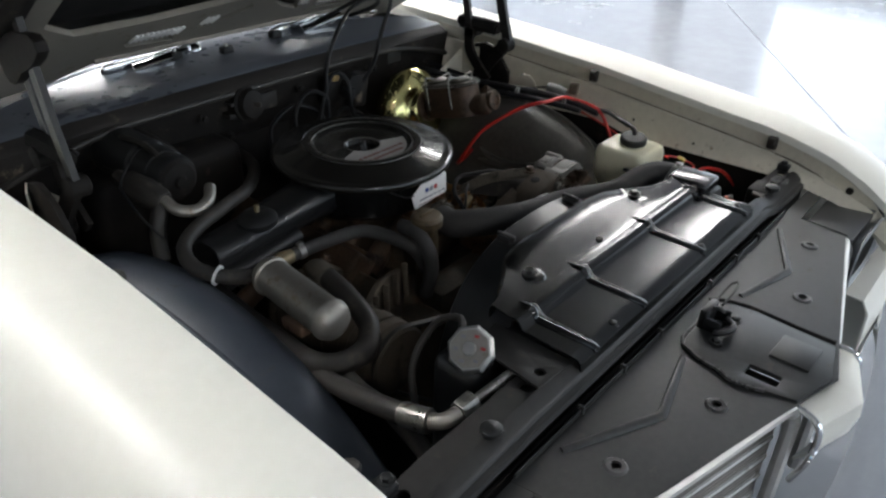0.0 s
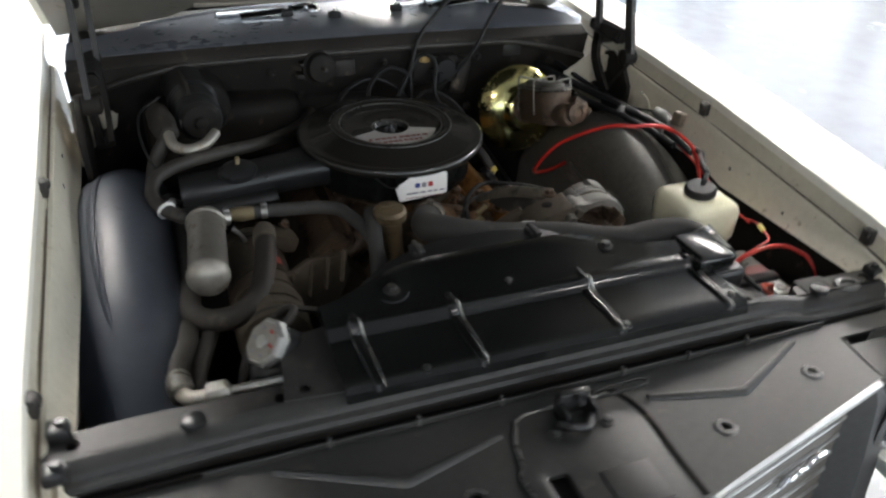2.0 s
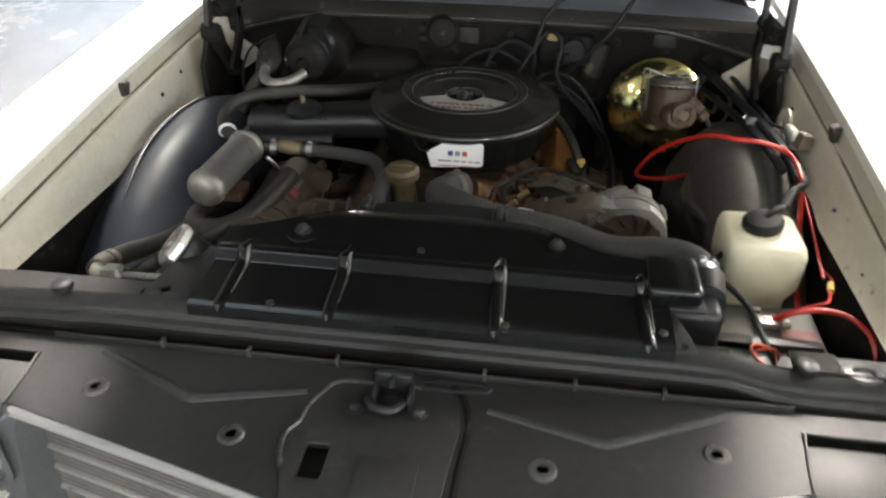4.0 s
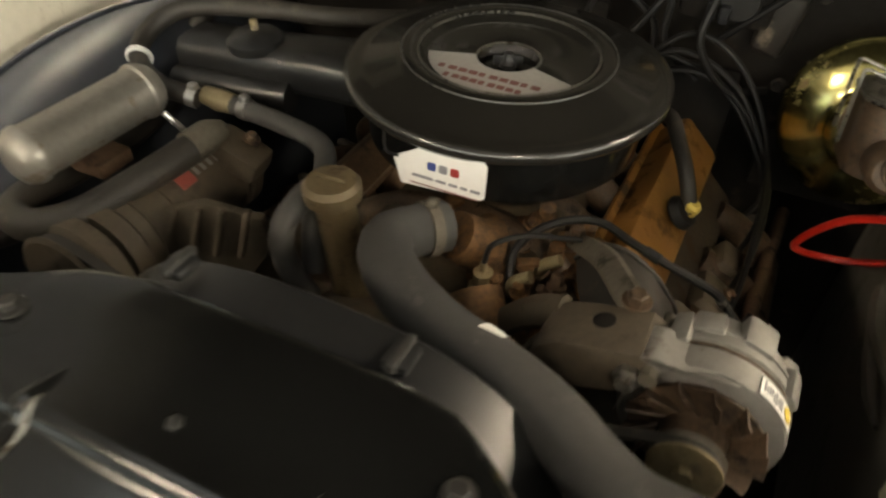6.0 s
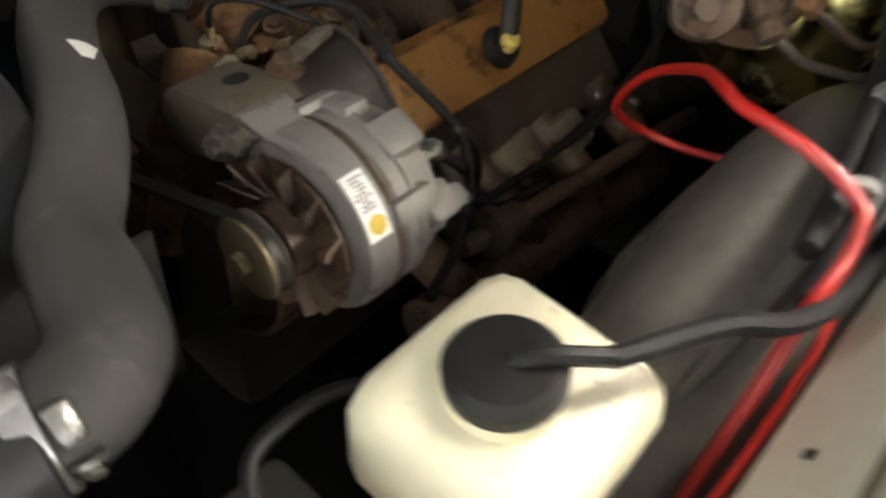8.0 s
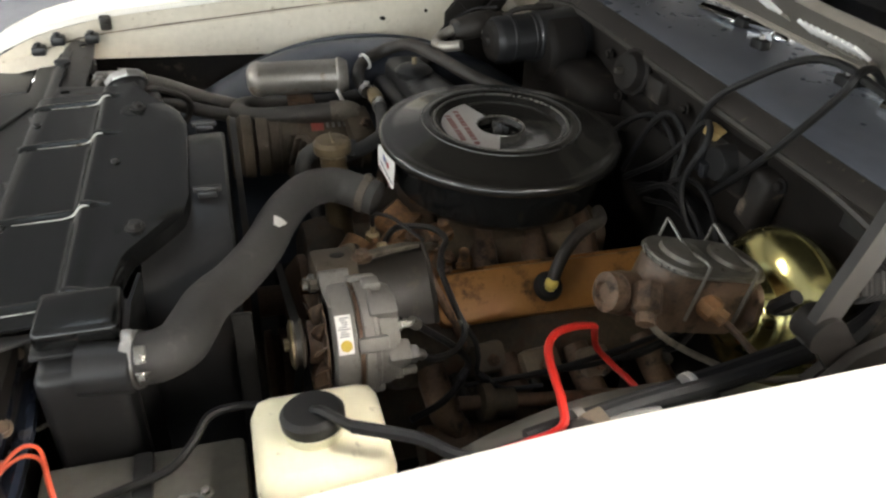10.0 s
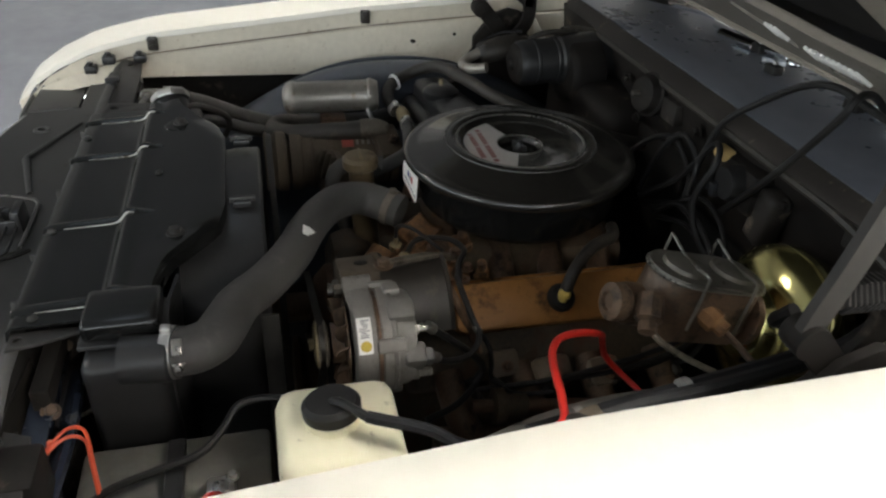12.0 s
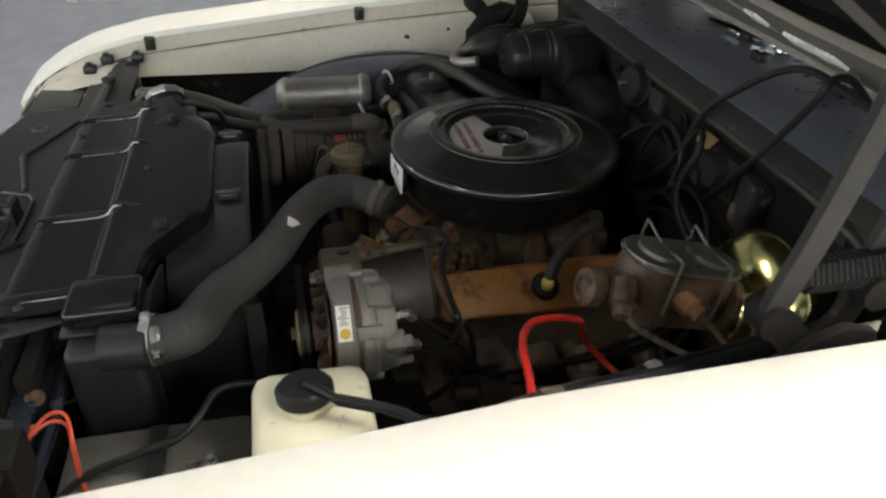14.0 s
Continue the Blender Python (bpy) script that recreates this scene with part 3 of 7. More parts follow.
# ---- cowl and firewall ----
def cowl():
    ob = thing("cowl_panel", "dark blue-grey cowl panel under the raised hood", "cowl panel", (CX, 1.52, 0.92))

    def front(x):
        return 0.988 - 0.018 * (abs(x) / 0.6) ** 2

    def drop(x):
        return 0.022 + 0.045 * max(0.0, (abs(x) - 0.36) / 0.24) ** 1.5

    xs = np.linspace(-0.615, 0.615, 31)
    bow = 0.03
    rows = [[(CX + x, 1.356 + dy + bow * (x / 0.62) ** 2, front(x) + (dz if k else -drop(x))) for x in xs] for k, (dy, dz) in enumerate(((0.004, 0), (-0.002, -0.018), (0.004, -0.010), (0.018, -0.004), (0.022, -0.001)))]
    part("front_lip", sheet_bm(rows, -0.003), LIP, ob, "brown-black rolled front lip")
    rows = [[(CX + x, 1.356 + dy + bow * (x / 0.62) ** 2, front(x) + dz) for x in xs] for dy, dz in ((0.0225, -0.001), (0.030, 0.001), (0.08, 0.002))]
    def back(x):
        return 1.655 - 0.40 * x * x
    rows += [[(CX + x, 1.436 + bow * (x / 0.62) ** 2 + (back(x) - 0.006 - 1.436 - bow * (x / 0.62) ** 2) * k, front(x) + dz) for x in xs] for k, dz in ((0.5, 0.003), (0.9, 0.0045), (1.0, 0.006))]
    part("panel", sheet_bm(rows, -0.003), COWL, ob)
    part("air_screen", sheet_bm([[(CX + x, back(x) + 0.004 + (1.712 - back(x)) * k, front(x) - 0.004 - 0.006 * k) for x in xs] for k in (0, 0.5, 1)], -0.003), FIREWALL, ob, "dark screen behind the cowl lip")
    part("seal", tube_bm([(CX + x, 1.354 + 0.03 * (x / 0.62) ** 2, front(x) - drop(x) - 0.004) for x in xs[::2]], 0.007, 8, 3), OLDRUBBER, ob, "brown hardened rubber seal")
    part("rear_lip", sheet_bm([[(CX + x, back(x) + dy, front(x) + dz) for x in np.linspace(-0.46, 0.46, 23)] for dy, dz in ((-0.004, 0.005), (0.0, 0.008), (0.006, 0.009), (0.010, 0.005))], -0.003), COWL, ob, "glossy lip in front of the windshield")
    rows = [[(CX + x, 1.705 + dy + 0.03 * (x / 0.62) ** 2, front(x) + dz) for x in xs] for dy, dz in ((0.0, 0.0), (0.35, 0.20), (0.7, 0.40))]
    solo("windshield", sheet_bm(rows, -0.006), GLASS, "sloping clear windshield behind the cowl", "windshield")
    solo("dashboard", box_bm((CX, 2.05, 0.93), (1.2, 0.5, 0.10), 0.03), PAD, "dark dashboard under the windshield", "dashboard")


cowl()


def wiper(x0, x1, y0, y1, tip):
    ob = thing("wiper", "bright metal windshield wiper resting on the cowl", "wiper", (x0, y0, 0.985), "wipers")
    part("blade", box_bm(((x0 + x1) / 2, (y0 + y1) / 2, 1.000), (math.hypot(x1 - x0, y1 - y0), 0.012, 0.018), 0.003, (0, 0, math.degrees(math.atan2(y1 - y0, x1 - x0)))), CHROME, ob, "bright metal blade holder")
    part("rubber", box_bm(((x0 + x1) / 2, (y0 + y1) / 2 + 0.012, 0.994), (math.hypot(x1 - x0, y1 - y0), 0.006, 0.012), 0.002, (0, 0, math.degrees(math.atan2(y1 - y0, x1 - x0)))), WIRE, ob)
    part("arm", tube_bm([(x0 * 0.75 + x1 * 0.25, y0 - 0.022, 0.998), (x0 * 0.3 + x1 * 0.7, (y0 + y1) / 2 - 0.020, 1.004), (*tip, 1.006)], 0.009, 8, 3, flat=0.5), CHROME, ob)
    part("pivot", lathe_bm([(0.022, 0), (0.022, 0.010), (0.018, 0.020), (0.012, 0.026), (0, 0.027)], pose(*tip, 0.984), 18), CHROME, ob)


wiper(-0.275, -0.055, 1.572, 1.590, (-0.040, 1.600))
wiper(0.165, 0.50, 1.566, 1.622, (0.550, 1.606))
for x, y in ((-0.108, 1.565), (0.0, 1.522), (0.166, 1.552)):
    nozzle = thing("washer_nozzle", "small black washer nozzle block on the cowl", "washer nozzle", (x, y, 0.988), "washer nozzles")
    part("body", box_bm((x, y, 0.998), (0.030, 0.022, 0.022), 0.005), WIRE, nozzle)
    part("jet", lathe_bm([(0.004, 0), (0.004, 0.006), (0.002, 0.007)], pose(x, y, 1.008), 8), STEEL, nozzle)
wall = thing("firewall", "black firewall behind the engine", "firewall", (CX, 1.40, 0.30))
part("panel", sheet_bm([[(CX + x, 1.40 - (0.02 if abs(x) < 0.3 else 0) + (0.0 if z < 0.9 else -0.02), z) for x in np.linspace(-0.62, 0.62, 13)] for z in (0.22, 0.5, 0.7, 0.85, 0.955)], 0.004), FIREWALL, wall)
for x, z, w, h in ((-0.08, 0.80, 0.22, 0.12), (0.13, 0.72, 0.20, 0.16), (0.36, 0.68, 0.16, 0.10)):
    part("pad", box_bm((CX + x, 1.372, z), (w, 0.014, h), 0.008), PAD, wall, "black felt sound pad")
for x, z in ((-0.20, 0.925), (0.06, 0.93), (0.30, 0.925), (0.50, 0.90), (-0.14, 0.87), (0.28, 0.80)):
    part("bolt", bolt_bm((CX + x, 1.356, z), (0, -1, 0), 0.007, 0.008), FIREWALL, wall)


# ---- front end ----
def header_panel():
    ob = thing("header_panel", "dusty black header panel above the grille", "header panel", (CX, 0.25, 0.78))
    z = 0.812
    half = [(0.0, 0.110), (0.088, 0.134), (0.455, 0.228), (0.47, 0.350), (0.0, 0.350)]
    outline = [(CX + x, y) for x, y in half] + [(CX - x, y) for x, y in half[::-1] if x > 0]
    slot = rounded(-0.072, 0.170, -0.045, 0.218, 0.004)
    holes = [circle(CX + sx * x, y, 0.006, 10) for sx in (-1, 1) for x, y in ((0.175, 0.219), (0.365, 0.2675))]
    m = Matrix.Translation((0, 0, z))
    part("panel", plate_bm(outline, 0.004, m, [slot] + holes), SHEET, ob)
    for s in (-1, 1):
        part("side_strip", plate_bm([(CX + s * 0.455, 0.318), (CX + s * 0.635, 0.318), (CX + s * 0.635, 0.350), (CX + s * 0.471, 0.350)][::s], 0.004, Matrix.Translation((0, 0, z - 0.001))), SHEET, ob)
        part("side_panel", plate_bm([(CX + s * 0.455, 0.224), (CX + s * 0.47, 0.215), (CX + s * 0.66, 0.215), (CX + s * 0.66, 0.308), (CX + s * 0.462, 0.308)][::s], 0.004, Matrix.Translation((0, 0, z - 0.010)), bevel=0.0015), SHEET, ob)
        part("side_seam", tube_bm([(CX + s * 0.470, 0.316, z), (CX + s * 0.462, 0.272, z), (CX + s * 0.458, 0.226, z)], 0.0022, 6, 2), SHEET, ob)
        part("side_lip", box_bm((CX + s * 0.565, 0.217, z - 0.018), (0.19, 0.004, 0.014), 0.001), BLACK, ob)
        part("bead", tube_bm([(CX + s * 0.388, 0.331, z - 0.001), (CX + s * 0.247, 0.2665, z - 0.001), (CX + s * 0.242, 0.2655, z - 0.001), (CX + s * 0.109, 0.298, z - 0.001)], [0.006, 0.0085, 0.0085, 0.006], 12, 1, flat=0.75), SHEET, ob)
        for x, y in ((0.175, 0.219), (0.365, 0.2675)):
            part("dimple", lathe_bm([(0.007, 0.0), (0.007, 0.003), (0.013, 0.003), (0.016, 0)], pose(CX + s * x, y, z), 16), GLINTWEAR, ob)
    part("rear_lip", box_bm((CX, 0.349, z + 0.004), (0.93, 0.003, 0.010), 0.001), SHEET, ob)
    for x in (-0.315, -0.20, -0.085, 0.10, 0.21, 0.315):
        part("tab", box_bm((CX + x, 0.349, z + 0.008), (0.005, 0.010, 0.014), 0.001), GLINTWEAR, ob)
    # raised plate round the latch, with a rolled edge and a shallow groove beside it, its shade painted as a black bar
    plate = [(-0.070, 0.320), (-0.088, 0.300), (-0.101, 0.275), (-0.104, 0.246), (-0.114, 0.231), (-0.112, 0.200), (-0.104, 0.180), (-0.094, 0.138), (-0.045, 0.1255), (-0.014, 0.1165), (0.07, 0.135), (0.074, 0.20), (0.080, 0.26), (0.074, 0.300), (0.06, 0.320)]
    part("latch_plate", plate_bm([(CX + x, y) for x, y in plate[::-1]], 0.004, Matrix.Translation((0, 0, z + 0.0036)), [rounded(-0.072, 0.170, -0.045, 0.218, 0.004)], bevel=0.0014), SHEET, ob)
    part("rolled_edge", tube_bm([(CX + x, y, z + 0.0035) for x, y in ((0.058, 0.320), (-0.066, 0.320), (-0.088, 0.300), (-0.101, 0.272), (-0.104, 0.246), (-0.114, 0.230), (-0.112, 0.200), (-0.104, 0.180))], 0.0032, 6, 2), GLINTWEAR, ob)
    part("groove", tube_bm([(CX + x, y, z - 0.001) for x, y in ((0.062, 0.332), (0.078, 0.312), (0.088, 0.27), (0.084, 0.20), (0.083, 0.138))], 0.006, 6, 3, flat=0.6), FIREWALL, ob, "black bar standing in for the shade in a groove")
    part("step", box_bm((CX + 0.010, 0.175, z + 0.0052), (0.066, 0.058, 0.004), 0.0015), SHEET, ob)
    part("slot_well", box_bm((-0.0585, 0.194, z - 0.028), (0.05, 0.066, 0.03), 0.002), FIREWALL, ob)
    part("under_baffle", box_bm((CX, 0.31, 0.735), (0.92, 0.14, 0.006), 0.001), FIREWALL, ob)
    part("under_baffle", box_bm((CX, 0.362, 0.76), (1.2, 0.006, 0.10), 0.001), FIREWALL, ob)


header_panel()


def hood_latch():
    ob = thing("hood_latch", "black greasy hood latch with a hook", "latch", (CX - 0.01, 0.294, 0.812))
    part("bracket", box_bm((CX - 0.004, 0.310, 0.83), (0.046, 0.014, 0.038), 0.005), BLACK, ob)
    part("cheek", box_bm((CX - 0.024, 0.296, 0.826), (0.005, 0.030, 0.022), 0.002), BLACK, ob)
    part("cheek", box_bm((CX + 0.018, 0.296, 0.826), (0.005, 0.030, 0.022), 0.002), BLACK, ob)
    part("hook", tube_bm([(CX - 0.032, 0.288, 0.82), (CX - 0.022, 0.272, 0.826), (CX - 0.002, 0.268, 0.826), (CX + 0.012, 0.286, 0.824)], 0.0055, 8, 4), BLACK, ob)
    part("spring_wire", tube_bm([(CX + 0.03, 0.314, 0.832), (CX + 0.10, 0.316, 0.834), (CX + 0.105, 0.304, 0.834), (CX + 0.03, 0.301, 0.834)], 0.0022, 6, 2), WIRE, ob)
    part("release_lever", tube_bm([(CX - 0.006, 0.306, 0.844), (CX - 0.004, 0.294, 0.848), (CX - 0.002, 0.286, 0.844)], 0.004, 8, 3, flat=0.5), BLACK, ob)
    for x in (-0.045, 0.03):
        part("bolt", bolt_bm((CX + x, 0.276, 0.8165)), SHEET, ob)


hood_latch()


def grille(side):
    """The grille half: an upright face that runs from the nose back to the headlights."""
    ob = thing("grille", "silver grille half with fine horizontal fins", "grille", (CX + side * 0.28, 0.15, 0.52), "grille halves")
    a, b = Vector((CX + side * 0.098, 0.140, 0.804)), Vector((CX + side * 0.448, 0.224, 0.804))
    u = (b - a)
    w = Vector((side * 0.012, 0.0, -0.26))

    def at(p, q, out=0.0):
        return a + u * p + w * q + Vector((side * 0.23, -0.973, 0)) * out
    part("top_bar", tube_bm([at(-0.02, 0.06), at(0.0, 0.02), at(0.05, 0.0), at(0.5, 0), at(0.96, 0), at(1.0, 0.01)], 0.0075, 8, 4), GRILLE, ob, "bright silver top edge")
    part("inner_bar", tube_bm([at(0.0, 0.03), at(-0.035, 0.10), at(-0.045, 0.3), at(-0.05, 1)], 0.011, 8, 4), GRILLE, ob)
    part("outer_bar", sheet_bm([[at(1.0, 0.0, 0.004), at(1.05, 0.10, 0.016), at(1.06, 0.5, 0.03), at(1.06, 1, 0.04)], [at(0.975, 0.02, 0.004), at(0.985, 0.10, 0.010), at(0.99, 0.5, 0.022), at(0.99, 1, 0.032)], [at(0.955, 0.03, -0.02), at(0.950, 0.1, -0.024), at(0.945, 0.5, -0.024), at(0.945, 1, -0.024)]], 0.004), SHADEGREY, ob, "end of the grille, silver darkened to grey for shade")
    part("corner_cap", sheet_bm([[at(0.985, -0.01, 0.006), at(1.02, 0.04, 0.014), at(1.055, 0.13, 0.024)], [at(1.02, -0.005, -0.01), at(1.065, 0.04, -0.004), at(1.095, 0.125, 0.006)]], 0.004), CHROME, ob, "bright chrome corner cap")
    part("backing", sheet_bm([[at(0, 0.02, -0.03), at(0.96, 0.02, -0.03)], [at(0, 1, -0.03), at(0.96, 1, -0.03)]], 0.003), BLACK, ob)
    for i in range(33):
        q = 0.035 + 0.0288 * i
        bold = i % 5 == 3
        part("fin", tube_bm([at(-0.02, q, -0.018), at(0.945, q, -0.018)], 0.0046 if bold else 0.0024, 8, 1), STEEL if bold else FIN, ob)
    if side > 0:
        part("badge", tube_bm([at(0.50, 0.43, -0.006), at(0.54, 0.39, -0.006), at(0.57, 0.43, -0.006), at(0.62, 0.40, -0.006), at(0.67, 0.42, -0.006), at(0.72, 0.385, -0.006), at(0.80, 0.40, -0.006)], 0.005, 8, 4), CHROME, ob, "small chrome script badge")


grille(1)
grille(-1)


def nose():
    ob = thing("nose_panel", "cream pointed nose panel between the grilles", "nose panel", (CX, 0.10, 0.5))
    rows = []
    for y, z, w, v in ((0.148, 0.799, 0.088, 0.026), (0.136, 0.803, 0.090, 0.026), (0.112, 0.801, 0.091, 0.028), (0.100, 0.790, 0.091, 0.030), (0.097, 0.766, 0.090, 0.030), (0.102, 0.731, 0.088, 0.028), (0.119, 0.708, 0.085, 0.02)):
        rows.append([(CX + x * w, y - v * (1 - abs(x)), z) for x in (-1, -0.6, -0.25, 0, 0.25, 0.6, 1)])
    part("panel", sheet_bm(rows, -0.004), BODY, ob)
    for s in (-1, 1):
        part("chrome_edge", tube_bm([(CX + s * 0.092, 0.146, 0.802), (CX + s * 0.095, 0.117, 0.802), (CX + s * 0.096, 0.099, 0.781), (CX + s * 0.095, 0.101, 0.726), (CX + s * 0.092, 0.115, 0.676)], 0.005, 8, 3), CHROME, ob)


nose()


def headlight(side, x):
    ob = thing("headlight", "round sealed-beam headlight in a silver bezel", "headlight", (CX + side * x, 0.24, 0.66), "headlights")
    c = 0.722
    m = along((CX + side * x, 0.238, c), (CX + side * x, 0.0, c + 0.06))
    part("bowl", lathe_bm([(0.012, -0.048), (0.030, -0.040), (0.052, -0.022), (0.066, 0.002), (0.0685, 0.004), (0.055, -0.024), (0.032, -0.044), (0.012, -0.052)], m, 28), CHROME, ob, "bright reflector bowl")
    lens = part("lens", lathe_bm([(0.070, 0.0), (0.066, 0.010), (0.045, 0.018), (0.02, 0.022), (0, 0.023), (0, 0.019), (0.02, 0.018), (0.044, 0.014), (0.064, 0.006), (0.066, 0.0)], m, 28), FLUTED, ob, "fluted glass lens")
    part("bulb_shield", lathe_bm([(0.0, -0.012), (0.012, -0.012), (0.013, -0.016), (0.007, -0.024), (0.007, -0.046)], m, 16), SHADEGREY, ob, "dull bulb shield")
    part("ring", lathe_bm([(0.068, 0.000), (0.076, 0.000), (0.077, 0.008), (0.069, 0.011)], m, 28), STEEL, ob)
    # recessed bezel: a rounded frame that funnels back to the ring
    rows = []
    for g, y, low in ((0.004, 0.202, 0.040), (0.0, 0.200, 0.038), (-0.004, 0.203, 0.040), (-0.008, 0.235, 0.062), (-0.010, 0.252, 0.068)):
        edge = rounded(-0.092 - g, -low - g, 0.092 + g, 0.066 + g, 0.034 + g, 5)
        rows.append([(CX + side * x + ex, y, c + 0.004 + ez) for ex, ez in edge + edge[:1]])
    part("bezel", sheet_bm(rows, -0.003), BEZEL, ob, "silver painted bezel")


for s in (-1, 1):
    headlight(s, 0.556)
    headlight(s, 0.752)


def bumper():
    ob = thing("front_bumper", "chrome front bumper below a cream valance", "bumper", (CX, 0.05, 0.40))
    for s in (-1, 1):
        xs = np.linspace(0.478, 0.90, 9)
        part("valance", sheet_bm([[(CX + s * x, dy + 0.10 * max(0, (x - 0.7) / 0.2) ** 2, z) for x in xs] for dy, z in ((0.25, 0.672), (0.200, 0.676), (0.165, 0.674), (0.150, 0.650), (0.145, 0.54))], 0.004 * s), BODY, ob, "cream valance under the headlights")
    xs = np.linspace(-0.92, 0.92, 27)
    sweep = [-0.03 + 0.16 * (abs(x) / 0.9) ** 2.2 for x in xs]
    part("bar", sheet_bm([[(CX + x, y + dy, z) for x, y in zip(xs, sweep)] for dy, z in ((0.10, 0.575), (0.03, 0.58), (-0.01, 0.56), (-0.03, 0.51), (-0.01, 0.44), (0.05, 0.41))], -0.004), CHROME, ob)


bumper()


def sag(x):
    """How far the rail's ends lie below its middle."""
    if x < 0:
        return 0.010 * max(0.0, (-x - 0.4) / 0.22)
    k = max(0.0, min(1.0, (x - 0.37) / 0.09))
    return 0.019 * k * k * (3 - 2 * k)


def core_support():
    ob = thing("radiator_support", "black radiator support crossmember with dusty ledges", "crossmember", (CX, 0.36, 0.45))
    prof = ((0.376, 0.76), (0.374, 0.815), (0.368, 0.828), (0.362, 0.832), (0.3605, 0.836), (0.362, 0.840), (0.367, 0.8415), (0.370, 0.843), (0.372, 0.849), (0.375, 0.851), (0.382, 0.856), (0.389, 0.857), (0.391, 0.82))
    part("rail", sheet_bm([[(CX + x, y, z - sag(x)) for x in np.linspace(-0.635, 0.635, 27)] for y, z in prof], -0.003), RAILBLACK, ob)
    # lighter tubes paint the highlights on the rail's front edge and step
    part("front_glint", tube_bm([(CX + x, 0.3610, 0.8385 - sag(x)) for x in np.linspace(-0.63, 0.63, 27)], 0.0020, 6, 2), GLINTWEAR, ob, "light line painting the highlight on the rail's front edge")
    part("step_glint", tube_bm([(CX + x, 0.3728, 0.8502 - sag(x)) for x in np.linspace(-0.63, 0.63, 27)], 0.0013, 6, 2), GLINTWEAR, ob, "light line painting the highlight on the rail's step")
    for s in (-1, 1):
        out = [(0.445, 0.384), (0.64, 0.384), (0.64, 0.425), (0.54, 0.428), (0.46, 0.420)] if s > 0 else [(0.30, 0.384), (0.64, 0.384), (0.64, 0.425), (0.54, 0.432), (0.40, 0.432), (0.30, 0.436)]
        part("end_plate", plate_bm([(CX + s * x, y) for x, y in out][::s], 0.004, Matrix.Translation((0, 0, 0.852 if s < 0 else 0.837)), [circle(CX + s * 0.597, 0.408, 0.008)] + ([circle(CX + s * 0.36, 0.41, 0.009)] if s < 0 else [])), RAILBLACK, ob)
        part("side_post", box_bm((CX + s * 0.50, 0.41, 0.62), (0.06, 0.05, 0.44), 0.006), FIREWALL, ob)
        if s > 0:
            part("boss", lathe_bm([(0.022, 0), (0.020, 0.006), (0.012, 0.007), (0.010, 0.003)], pose(CX + s * 0.550, 0.396, 0.8370) @ Matrix.Diagonal((1.15, 0.8, 1, 1)), 18), GLINTWEAR, ob, "worn raised oval boss")
        for x, y, z in ((0.610, 0.425, 0.858), (0.612, 0.362, 0.856), (0.618, 0.322, 0.835)) if s < 0 else ((0.622, 0.412, 0.838),):
            tab = part("end_bracket", box_bm((CX + s * x, y, z + 0.004), (0.024, 0.026, 0.018), 0.004), BLACK, ob)
            part("bolt", bolt_bm((CX + s * (x - 0.004), y, z + 0.012), r=0.007, h=0.007), BLACK, tab)
        part("stop_screw", lathe_bm([(0.006, 0), (0.006, 0.012), (0.014, 0.014), (0.014, 0.020), (0.010, 0.022), (0, 0.022)], pose(CX + s * (0.465 if s < 0 else 0.480), 0.388, 0.850 if s < 0 else 0.834), 18), BLACK, ob, "black rubber hood stop")


core_support()


